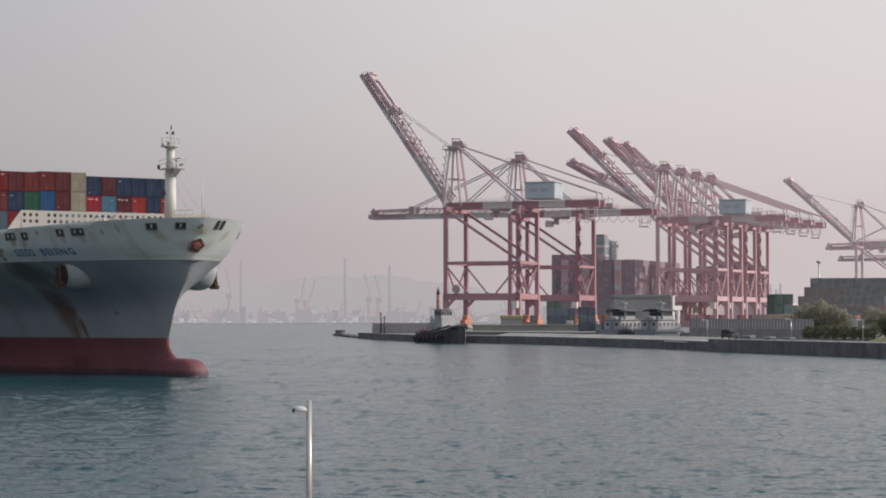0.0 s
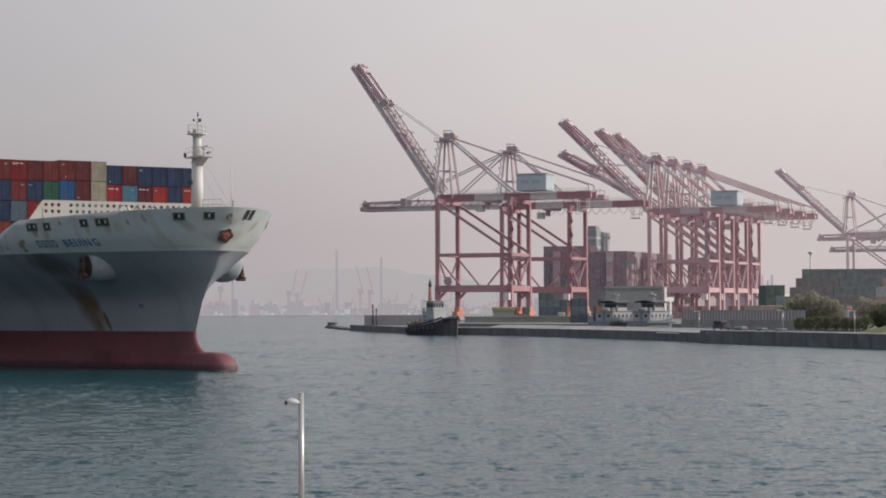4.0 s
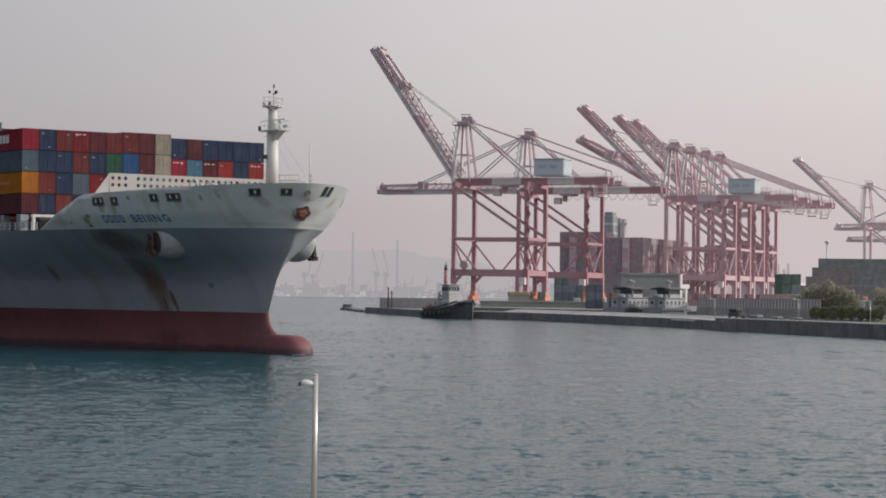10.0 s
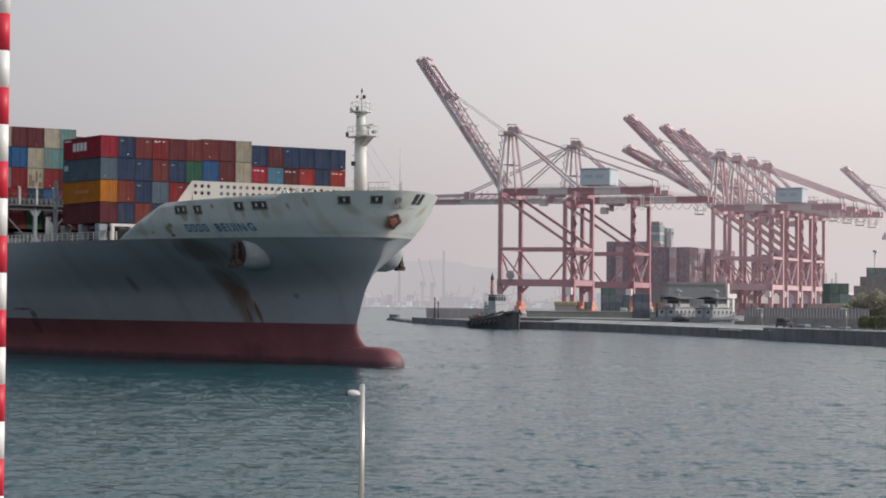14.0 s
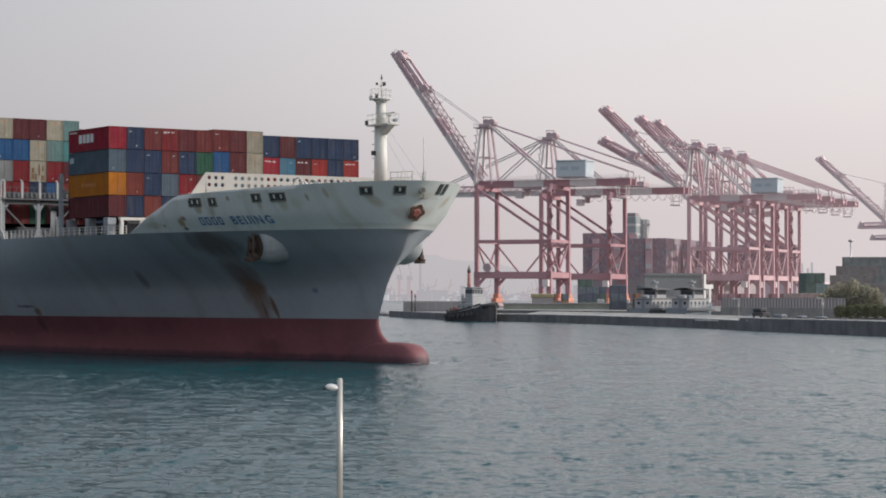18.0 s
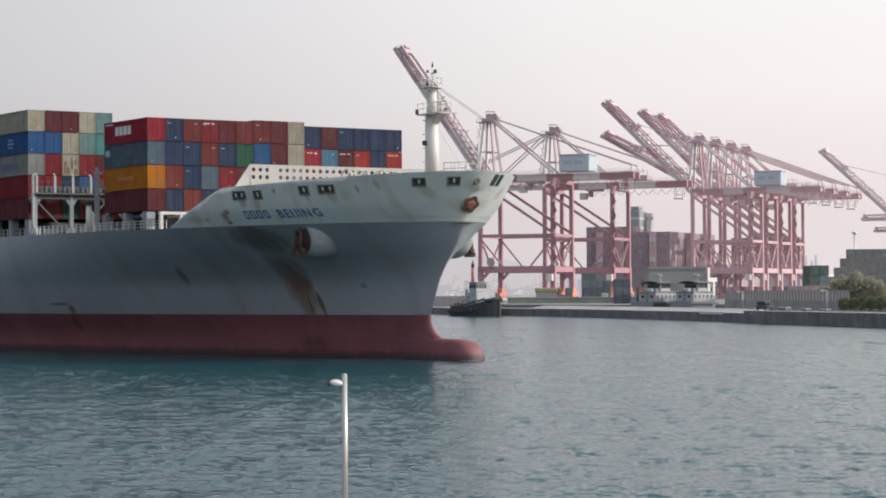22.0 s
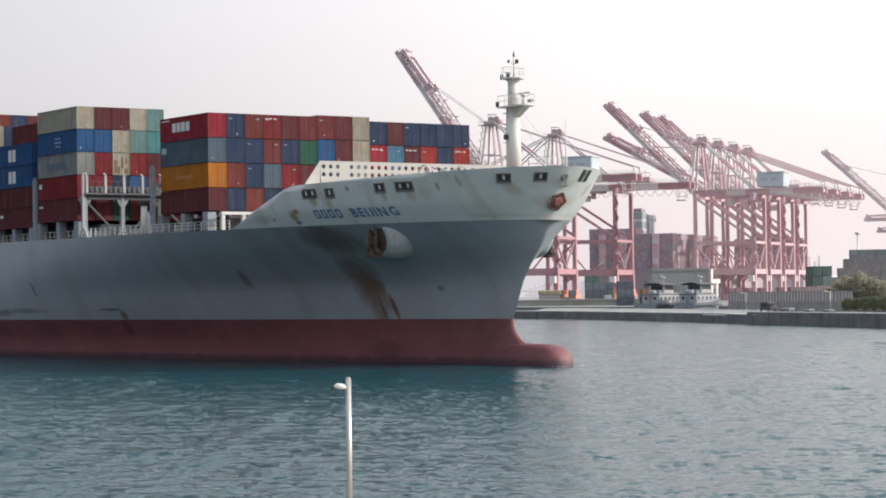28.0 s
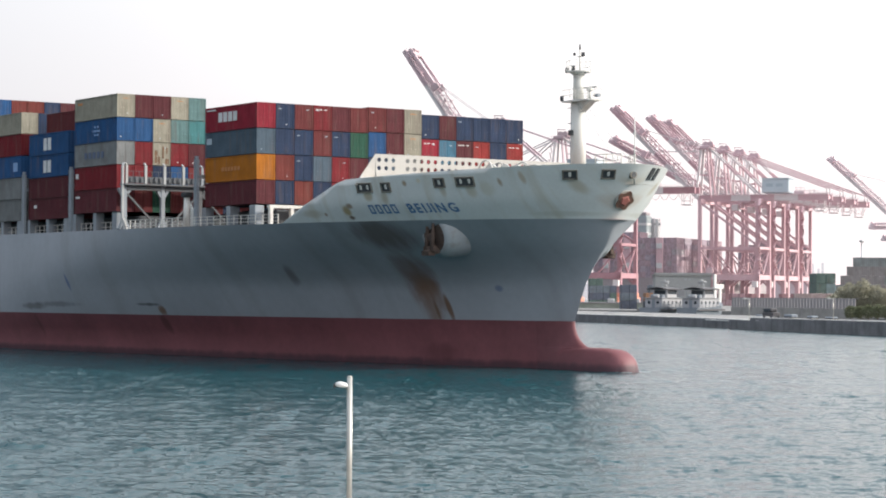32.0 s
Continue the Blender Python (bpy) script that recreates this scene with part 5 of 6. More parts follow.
    part("electric_cabin", box(B(), G - 2, G + 0.5, -W - 3.2, -W - 1.2, 8.0, 10.8, 0.1), "crane_white", c)
    bm = B()
    tube(bm, (5, -W - 1.2, 15.6), (5, -W - 2.2, 15.6), 1.7, seg=16)
    part("cable_reel", bm, dk, c)
    bm = B()
    for k in range(12):
        xa = 11 + (E - 13) * k / 12
        step = (E - 13) / 12
        pts_ = [(xa + step * j / 6, 47.6 - 2.3 * math.sin(math.pi * j / 6)) for j in range(7)]
        for (x1, z1), (x2, z2) in zip(pts_, pts_[1:]):
            beam(bm, (x1, 5.4, z1), (x2, 5.4, z2), 0.16)
    part("cable_festoon", bm, dk, c)
    for y in (-W, W):
        for x, d in ((0, 1), (G, -1)):
            part("haunch", beam(B(), (x + d * 0.4, y, 8.6), (x + d * 3.2, y, 11.6), 1.5, 0.9), red, c)
    xs = E - 4.5
    hung = part("hanging_platform", box(B(), xs - 2.2, xs + 2.2, -2.2, 2.2, 42.7, 43.2, 0.1), "crane_white", c)
    for y in (-1.6, 1.6):
        for d in (-1, 1):
            part("hanger", beam(B(), (xs + 2.0 * d, y, 48.0), (xs + 1.8 * d, y, 43.2), 0.3), "crane_white", hung)
        part("hanger_tie", beam(B(), (xs - 1.7, y, 44.6), (xs + 1.7, y, 44.6), 0.2), "crane_white", hung)
    # boom on its hinge
    hinge = Matrix.Translation((-2.5, 0, 49.2)) @ pose(0, 0, 0, 0, boom_deg, 0)
    boom = part("boom", beam(B(), (0, -3.4, 0), (0, 3.4, 0), 1.2, 1.6), up, c, at=hinge)
    n_sec = 8
    for y in (-3.2, 3.2):
        for k in range(n_sec):
            xa, xb = -reach * k / n_sec, -reach * (k + 1) / n_sec
            part("boom_section", beam(B(), (xa, y, 0), (xb, y, 0), 1.2, 2.1), up if k in (3, 6, 7) else "crane_white", boom)
        bm = B()
        for k in range(13):
            xa, xb = -2 - k * 3.2, -2 - (k + 1) * 3.2
            beam(bm, (xa, y, 1.0), ((xa + xb) / 2, y, 3.3), 0.28)
            beam(bm, ((xa + xb) / 2, y, 3.3), (xb, y, 1.0), 0.28)
        beam(bm, (-2, y, 3.3), (-reach * 0.72, y, 3.3), 0.42)
        beam(bm, (-reach * 0.72, y, 3.0), (-reach + 1, y, 2.6), 0.9, 1.0)
        part("boom_truss", bm, up, boom)
        bm = B()
        box(bm, -reach * 0.725, -reach * 0.685, y - 0.6, y + 0.6, 0.9, 4.4, 0.1)
        beam(bm, (-reach * 0.80, y, 1.0), (-reach * 0.72, y, 2.9), 0.4)
        part("stay_bracket", bm, dk, boom)
        # walkway rail and small brackets outside the chord
        bm = B()
        ys = y + math.copysign(0.9, y)
        for k in range(22):
            xa = -3 - (reach - 5) * k / 21
            beam(bm, (xa, ys, 0.6), (xa, ys, 1.9), 0.1)
        for z in (1.3, 1.9):
            beam(bm, (-3, ys, z), (-reach + 2, ys, z), 0.1)
        beam(bm, (-3, ys, 0.6), (-reach + 2, ys, 0.6), 0.5, 0.1)
        part("boom_walkway", bm, dk, boom)
        for u in (0.2, 0.33, 0.47, 0.6):
            bm = B()
            box(bm, -reach * u - 0.7, -reach * u + 0.7, y - 0.5, y + 0.5, 3.2, 3.8, 0.08)
            beam(bm, (-reach * u, y, 3.7), (-reach * u + 0.4, y, 4.9), 0.22)
            part("rope_support", bm, dk, boom)
    for k in range(9):
        part("boom_cross_beam", beam(B(), (-4 - (reach - 6) / 8 * k, -3.2, 0), (-4 - (reach - 6) / 8 * k, 3.2, 0), 0.6, 0.8), up, boom)
    bm = B()
    box(bm, -reach - 1.4, -reach + 0.5, -3.9, 3.9, -1.0, 1.0, 0.3)
    box(bm, -reach - 0.4, -reach + 3.4, -3.5, 3.5, 1.0, 3.2, 0.3)
    for y in (-3.7, -1.2, 1.2, 3.7):
        beam(bm, (-reach - 1.2, y, 1.0), (-reach - 1.2, y, 2.3), 0.12)
    beam(bm, (-reach - 1.2, -3.7, 2.2), (-reach - 1.2, 3.7, 2.2), 0.12)
    tube(bm, (-reach + 0.6, -2.6, 3.4), (-reach + 0.6, 2.6, 3.4), 0.6, seg=10)
    part("boom_tip", bm, dk, boom)
    # fore stays from the apex to the boom
    tip = hinge @ Vector((-reach * 0.705, 0, 4.0))
    for y in (-2.4, 2.4):
        if boom_deg > 20:
            part("fore_stay", beam(B(), (-2, y, 73.0), (tip.x, y, tip.z), 0.28), "crane_white", c)
        else:
            part("fore_stay", beam(B(), (-2, y, 72.8), (tip.x, y, tip.z), 0.5), "crane_white", c)
            mid = hinge @ Vector((-reach * 0.4, 0, 1.2))
            part("fore_stay", beam(B(), (-2, y, 72.8), (mid.x, y, mid.z), 0.5), "crane_white", c)
    return c


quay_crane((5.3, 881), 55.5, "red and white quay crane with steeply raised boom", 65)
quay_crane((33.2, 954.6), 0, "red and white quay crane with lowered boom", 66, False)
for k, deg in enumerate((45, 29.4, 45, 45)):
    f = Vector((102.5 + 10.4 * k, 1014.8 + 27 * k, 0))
    quay_crane(f[:2], deg, "faded red and white quay crane with half raised boom", 59.3, k == 0, "crane_red_hazy", 27.1, 10.5)
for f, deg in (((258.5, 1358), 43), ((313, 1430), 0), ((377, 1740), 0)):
    quay_crane(f, deg, "bleached pink and white distant quay crane", 58.5, False, "crane_red_far_haze", 27.1, 10.5)

# ---- foreground: lamp post, striped pole, parapet ----
LX, LY = -3.343, 54.5
bm = prism(B(), [(-60, -40), (60, -40), (60, 55.4), (-60, 55.4)], -3, 1.4)
tagged(part("pavement", bm, "concrete"), "grey concrete waterside promenade", "pavement", kind="structure")
lamp = thing("street_lamp", "slim white steel street lamp beside the water", "lamp", pose(LX, LY, 1.4))
bm = B()
tube(bm, (0, 0, 0), (0, 0, 4.42), 0.071, 0.068, 20)
tube(bm, (0, 0, 4.42), (0, 0, 4.46), 0.068, 0.05, 20)
part("pole", bm, "lamp_grey", lamp)
part("base_plate", box(B(), -0.16, 0.16, -0.16, 0.16, 0, 0.03, 0.01), "galv", lamp)
bm = B()
q = bmesh.ops.create_icosphere(bm, subdivisions=3, radius=1.0)
for v in q["verts"]:
    x, y, z = v.co
    v.co = Vector((-0.19 + 0.175 * x, 0.13 * y, 4.225 - 0.12 * x * 0.17 + (0.095 if z > 0 else 0.06) * z))
for f in bm.faces:
    f.smooth = True
head = part("lamp_head", bm, "lamp_white", lamp, "rounded white lamp head")
part("photocell", tube(B(), (-0.38, 0, 4.16), (-0.38, 0, 4.26), 0.04, 0.03, 8), "ship_dark", head)
part("arm", beam(B(), (-0.1, 0, 4.235), (0, 0, 4.235), 0.05), "lamp_grey", lamp)
bm = prism(B(), [(-40, -40), (30, -40), (30, 1.5), (0.8, 3.2), (-3.4, 9.4), (-40, 20)], 1.4, 6.3)
tagged(part("terrace", bm, "concrete"), "raised concrete viewing terrace", "terrace", kind="structure")
# striped pole on the terrace and the tiled parapet beside it
PX, PY = -0.2290 * 17.6, 17.6
pole = thing("striped_pole", "red and white banded steel pole on the promenade", "pole", pose(PX, PY, 1.4))
for k in range(33):
    z0 = -0.153 + 0.3 * k
    bm = B()
    tube(bm, (0, 0, max(0, z0)), (0, 0, z0 + 0.3), 0.062, seg=18)
    part("band", bm, "lamp_red" if k % 2 else "lamp_white", pole)
bm = B()
tube(bm, (0, 0, 0), (0, 0, 0.02), 0.14, seg=14)
part("base_plate", bm, "galv", pole)
pa, pb = Vector((-3.4, 9.45, 0)), Vector((-0.62, 5.17, 0))
along = (pb - pa).normalized()
side = Vector((along.y, -along.x, 0))
parapet = tagged(part("parapet", beam(B(), pa + Vector((0, 0, 6.835)), pb + Vector((0, 0, 6.835)), 0.16, 0.9), "mortar"), "brown tiled parapet with a cream stone coping", "parapet", kind="structure")
part("coping", beam(B(), pa + Vector((0, 0, 7.294)), pb + Vector((0, 0, 7.294)), 0.20, 0.016), "coping", parapet, "cream stone coping")
bm = B()
box(bm, -0.06, 0.06, -0.012, 0.012, -0.1, 0.1, 0.004)
tile_me = bpy.data.meshes.new("tile")
bm.to_mesh(tile_me)
bm.free()
for r in range(4):
    for k in range(38):
        c = pa + along * (0.08 + 0.133 * k) - side * 0.083
        if (pb - pa).length > 0.133 * k + 0.1:
            m = Matrix.Translation((c.x, c.y, 7.182 - 0.213 * r)) @ pose(0, 0, 0, 0, 0, math.degrees(math.atan2(along.y, along.x)))
            mesh_part("tile", tile_me, "tile_brown", parapet, at=m)

# ---- the mole and what stands on it ----
bm = B()
for a, b in zip(PIER[1:8], PIER[2:9]):
    beam(bm, (a[0] + 1.0, a[1] + 0.6, 2.12), (b[0] + 1.0, b[1] + 0.6, 2.12), 1.6, 0.3)
tagged(part("pier_coping", bm, "coping_pale"), "pale worn concrete coping of the mole", "kerb", kind="structure")
apron = [(14.5, 633.5), (21.0, 622.6), (34.0, 584.5), (55.0, 513.4), (59.3, 486)]
bm = B()
rows = []
for k, (x, y) in enumerate(apron):
    p, q = Vector((*apron[max(0, k - 1)], 0)), Vector((*apron[min(len(apron) - 1, k + 1)], 0))
    d = (q - p).normalized()
    inland = Vector((-d.y, d.x, 0))
    w = inland * 5.5
    rows.append([bm.verts.new(v) for v in ((x, y, 1.9), (x, y, 2.2), (x + w.x, y + w.y, 2.95), (x + w.x, y + w.y, 1.9))])
for r0_, r1_ in zip(rows, rows[1:]):
    for j in range(4):
        bm.faces.new((r0_[j], r1_[j], r1_[(j + 1) % 4], r0_[(j + 1) % 4]))
bm.faces.new(rows[0])
bm.faces.new(rows[-1][::-1])
bmesh.ops.recalc_face_normals(bm, faces=bm.faces)
tagged(part("mole_apron", bm, "apron_grey"), "pale sloping concrete apron along the mole", "apron", kind="structure")
raised = [(58.3, 481.5), (70.6, 441.6), (81.5, 401.6), (103.4, 329.6), (139.4, 229.6), (420, 229.6), (420, 325), (115, 340), (91, 415), (76, 466), (65, 484)]
tagged(part("pier_raised", prism(B(), raised, -3, 2.7), "pier_wall"), "higher dark concrete section of the harbour mole", "pier", kind="structure")
bm = B()
for a, b in zip(raised[0:4], raised[1:5]):
    beam(bm, (a[0] + 1.0, a[1] + 0.6, 2.72), (b[0] + 1.0, b[1] + 0.6, 2.72), 1.2, 0.24)
tagged(part("raised_coping", bm, "coping_pale"), "pale coping of the higher mole section", "kerb", kind="structure")
step = [(52.2, 517), (55.6, 500.5), (58.2, 500.5), (56, 515)]
landing = tagged(part("landing_step", prism(B(), step, -3, 1.7), "pier_wall"), "concrete landing step with a pale top at the mole", "step", kind="structure")
part("step_slab", prism(B(), [(52.1, 517.1), (55.5, 500.3), (58.2, 500.3), (56, 515)], 1.7, 1.95), "coping_pale", landing)
bm = B()
for k in range(13, 34):
    x, y = -52 + k * 0.72, 960 - 5.6 * k
    r = random.uniform(0.9, 1.7)
    q = bmesh.ops.create_icosphere(bm, subdivisions=1, radius=r)
    for v in q["verts"]:
        v.co = Vector((v.co.x * 1.4 + x + random.uniform(-1, 1), v.co.y + y, v.co.z * 0.6 + 0.4)) + Vector([random.uniform(-0.2, 0.2) for _ in range(3)])
tagged(part("rock_spit", bm, "pier_wall"), "low dark rubble spit at the mole's end", "rocks", kind="stuff")

tagged(part("mole_end_block", prism(B(), [(-43.5, 884), (-40.3, 881), (-39.6, 886), (-42.8, 889)], -2, 2.3), "pier_wall"), "small square concrete block at the end of the spit", "block", kind="structure")
wall = thing("pier_wall_screen", "grey concrete screen wall with pilasters on the mole", "wall", pose(-24, 742, 2.1))
part("panel", box(B(), 0, 22, 0, 0.3, 0, 3.4), "grey_wall", wall)
for k in range(9):
    part("pilaster", box(B(), 2.7 * k, 2.7 * k + 0.4, -0.2, 0.32, 0, 3.7), "concrete", wall)
for x, y, h in ((-21, 738, 6.4), (-19.8, 738, 5.0)):
    p = thing("beacon_post", "dark steel beacon post with dull red lantern", "post", pose(x, y, 2.1))
    part("post", tube(B(), (0, 0, 0), (0, 0, h), 0.25, 0.2, 8), "tug_black", p)
    part("lantern", tube(B(), (0, 0, h), (0, 0, h + 0.8), 0.35, 0.25, 8), "tug_red", p)


def lamp_post(x, y, z, h):
    p = thing("lamp_post", "slim pale grey steel lamp post on the mole", "lamp", pose(x, y, z), "lamp posts on the mole")
    part("post", tube(B(), (0, 0, 0), (0, 0, h), 0.09, 0.06, 8), "lamp_grey", p)
    part("arm", beam(B(), (-0.9, 0, h), (0.2, 0, h), 0.14), "lamp_white", p)
    part("lamp_head", box(B(), -1.3, -0.7, -0.15, 0.15, h - 0.1, h + 0.12, 0.04), "lamp_white", p)


for x, y, h in ((71.1, 447, 4.4), (58.8, 487, 4.8), (79.4, 414, 4.3)):
    lamp_post(x, y, 2.1 if y > 481 else 2.7, h)

# ---- tugboat at the mole ----
tug = thing("tugboat", "dark tugboat with white wheelhouse and red mast", "tugboat", pose(-0.9, 644.5, 0.7, 0, 0, -56))
bm = B()
sec = []
for x, w, top in ((-9.6, 2.6, 1.5), (-9.0, 3.5, 1.5), (-6.5, 4.0, 1.5), (-2.5, 4.2, 1.8), (2.5, 4.2, 2.4), (6.5, 3.8, 3.1), (9.5, 2.9, 3.9), (11.4, 1.6, 4.5), (12.6, 0.2, 4.9)):
    sec.append([bm.verts.new(v) for v in ((x, -w * 0.75, -2.2), (x, -w, top), (x, w, top), (x, w * 0.75, -2.2))])
for a, b in zip(sec, sec[1:]):
    for k in range(3):
        bm.faces.new((a[k], a[k + 1], b[k + 1], b[k]))
bm.faces.new(sec[0])
bmesh.ops.recalc_face_normals(bm, faces=bm.faces)
part("hull", bm, "tug_black", tug)
part("bow_fender", tube(tube(B(), (9.9, -2.7, 3.7), (12.7, 0, 4.5), 0.6, 0.6, 8), (12.7, 0, 4.5), (9.9, 2.7, 3.7), 0.6, 0.6, 8), "tug_black", tug)
for k in range(7):
    for s in (-1, 1):
        part("tyre_fender", tube(B(), (-7.5 + 2.3 * k, s * 4.0, 0.7 + 0.02 * k * k), (-7.5 + 2.3 * k, s * 4.4, 0.7 + 0.02 * k * k), 0.62, 0.62, 12), "tug_black", tug)
for s in (-1, 1):
    bm = B()
    for (xa, za), (xb, zb) in zip(((-6.5, 1.8), (-2.5, 2.2), (2.5, 2.9), (6.4, 3.6)), ((-2.5, 2.2), (2.5, 2.9), (6.4, 3.6), (9.3, 4.4))):
        beam(bm, (xa, s * 4.0 - (0 if xb < 7 else s * 0.4), za), (xb, s * 4.0 - (0 if xb < 7 else s * 1.1), zb), 0.12, 0.6)
    part("bulwark_rail", bm, "tug_black", tug)
part("deckhouse", box(box(B(), -2.6, 5.0, -2.7, 2.7, 2.0, 4.6, 0.15), -1.8, 4.2, -2.3, 2.3, 4.6, 6.3, 0.1), "tug_grey", tug)
wh = part("wheelhouse", box(B(), -0.4, 3.4, -1.9, 1.9, 6.3, 9.1, 0.2), "tug_grey", tug)
for s in (-1, 1):
    for k in range(4):
        part("window", box(B(), -0.2 + 0.9 * k, 0.5 + 0.9 * k, s * 1.9 - 0.02, s * 1.9 + 0.02, 7.4, 8.6), "glass", wh)
    for k in range(3):
        part("porthole", tube(B(), (-2.4 + 2.6 * k, s * 2.69, 3.6), (-2.4 + 2.6 * k, s * 2.73, 3.6), 0.3, 0.3, 10), "glass", tug)
for k in range(4):
    part("window", box(B(), 3.39, 3.42, -1.8 + 0.95 * k, -1.1 + 0.95 * k, 7.4, 8.6), "glass", wh)
part("wheelhouse_roof", box(B(), -0.8, 3.8, -2.2, 2.2, 9.1, 9.3, 0.06), "tug_grey", tug)
part("mast", tube(B(), (-1.0, 0, 7.0), (-1.0, 0, 13.6), 0.6, 0.45, 10), "tug_red", tug, "red mast")
part("mast_head", tube(tube(B(), (-1.0, 0, 13.6), (-1.0, 0, 14.9), 0.55, 0.42, 8), (-1.0, 0, 14.9), (-1.0, 0, 15.8), 0.2, 0.12, 8), "tug_black", tug)
for z, w in ((9.6, 1.9), (11.4, 1.4), (12.8, 1.0)):
    part("cross_tree", beam(beam(B(), (-1.0, -w, z), (-1.0, w, z), 0.2), (-1.0 - w * 0.6, 0, z + 0.4), (-1.0 + w * 0.6, 0, z + 0.4), 0.18), "tug_grey", tug)
for s in (-1, 1):
    part("funnel", tube(B(), (-2.2, s * 1.5, 4.6), (-2.2, s * 1.5, 7.2), 0.5, 0.42, 10), "tug_grey", tug)
part("tow_gear", box(box(B(), -7.6, -3.2, -2.2, 2.2, 1.6, 3.3, 0.3), -5.4, -4.8, -0.3, 0.3, 3.3, 4.4), "tug_red", tug)
for k in range(5):
    part("deck_gear", box(B(), -8.6 + 1.3 * k, -7.9 + 1.3 * k, -3.2 + 0.5 * k, -2.4 + 0.5 * k, 1.4, 2.9 + 0.35 * (k % 3), 0.1), "frame_dark", tug)
part("life_raft", tube(B(), (-0.6, -2.5, 5.1), (0.6, -2.5, 5.1), 0.35, 0.35, 10), "boat_white", tug)
part("winch", tube(B(), (6.8, -1.1, 3.6), (6.8, 1.1, 3.6), 0.8, 0.8, 10), "boat_grey", tug)

# ---- two patrol boats in the inner basin ----


def patrol_boat(x, y, turn):
    b = thing("patrol_boat", "white and grey patrol boat with dark awning", "boat", pose(x, y, 0.3, 0, 0, turn) @ Matrix.Diagonal((1.25, 1.25, 1.25, 1)), "moored patrol boats")
    bm = B()
    sec = []
    for xx, w, top in ((-7, 2.6, 3.1), (-3, 2.9, 3.1), (2, 2.8, 3.4), (5.5, 1.8, 3.9), (7.6, 0.15, 4.4)):
        sec.append([bm.verts.new(v) for v in ((xx, -w * 0.6, -0.8), (xx, -w, top), (xx, w, top), (xx, w * 0.6, -0.8))])
    for a, c in zip(sec, sec[1:]):
        for k in range(3):
            bm.faces.new((a[k], a[k + 1], c[k + 1], c[k]))
    bm.faces.new(sec[0])
    bmesh.ops.recalc_face_normals(bm, faces=bm.faces)
    part("hull", bm, "boat_grey", b)
    part("rubbing_strake", box(box(B(), -7, 4.5, -3.0, -2.85, 2.5, 2.8), -7, 4.5, 2.85, 3.0, 2.5, 2.8), "tug_black", b)
    part("cabin", box(box(B(), -5.2, 3.4, -2.2, 2.2, 3.0, 5.1, 0.15), -5.5, 3.7, -2.45, 2.45, 5.1, 5.25, 0.04), "boat_cream", b)
    for s in (-1, 1):
        for k in range(5):
            part("porthole", tube(B(), (-4.4 + 1.75 * k, s * 2.15, 4.2), (-4.4 + 1.75 * k, s * 2.24, 4.2), 0.36, 0.36, 12), "glass", b)
    for k in range(2):
        part("porthole", tube(B(), (-5.15, -1.1 + 2.2 * k, 4.2), (-5.24, -1.1 + 2.2 * k, 4.2), 0.36, 0.36, 12), "glass", b)
    part("cabin_door", box(B(), -5.23, -5.17, -0.4, 0.4, 3.1, 4.9), "boat_grey", b)
    for s in (-1, 1):
        bm = B()
        for k in range(8):
            beam(bm, (-6.8 + 1.6 * k, s * 2.7, 3.1), (-6.8 + 1.6 * k, s * 2.7, 4.1), 0.06)
        for z in (3.6, 4.1):
            beam(bm, (-6.8, s * 2.7, z), (4.4, s * 2.7, z), 0.05)
        part("deck_rail", bm, "boat_grey", b)
    part("bridge", box(B(), -2.4, 2.0, -1.7, 1.7, 5.2, 7.0, 0.15), "boat_cream", b)
    for s in (-1, 1):
        part("window", box(B(), -2.1, 1.7, s * 1.7 - 0.03, s * 1.7 + 0.03, 6.0, 6.8), "glass", b)
    part("window", box(B(), -2.43, -2.38, -1.4, 1.4, 6.0, 6.8), "glass", b)
    bm = B()
    for k in range(6):
        ya, yb = -2.5 + 5.0 * k / 6, -2.5 + 5.0 * (k + 1) / 6
        za, zb = 7.0 + 0.45 * math.cos(ya * 0.6), 7.0 + 0.45 * math.cos(yb * 0.6)
        beam(bm, (-0.6, ya, za), (-0.6, yb, zb), 6.6, 0.14)
    part("awning", bm, "tug_black", b, "dark arched awning")
    for sx in (-3.2, 2.2):
        for sy in (-2.2, 2.2):
            part("awning_post", beam(B(), (sx, sy, 5.2), (sx, sy, 7.2), 0.09), "boat_grey", b)
    part("mast", beam(beam(beam(B(), (-0.8, -0.9, 7.2), (-0.4, 0, 9.2), 0.14), (-0.8, 0.9, 7.2), (-0.4, 0, 9.2), 0.14), (-0.6, -1.0, 8.3), (-0.6, 1.0, 8.3), 0.12), "boat_white", b)
    part("radar", box(B(), -0.9, 0.1, -0.8, 0.8, 8.6, 8.8, 0.04), "boat_white", b)
    part("raft_drum", tube(B(), (-4.4, -0.9, 5.6), (-4.4, 0.9, 5.6), 0.4, 0.4, 10), "boat_white", b)
    part("aft_locker", box(B(), -4.0, -2.9, -1.5, 1.5, 5.2, 5.9, 0.1), "boat_grey", b)


patrol_boat(49.4, 597, 55)
patrol_boat(58.8, 590, 55)

# ---- buildings and stacks behind the mole ----
bld = thing("quay_building", "flat-roofed dark grey quay building with white stair frame", "building", pose(50.5, 648, 2.9))
bm = B()
box(bm, 0, 16.5, 0, 9, 0, 10.2)
part("wall", bm, "pale_wall", bld)
part("roof", box(B(), -0.3, 16.8, -0.3, 9.3, 10.2, 10.7), "concrete", bld)
turned = pose(17.2, -1.6, 0, 0, 0, 48)
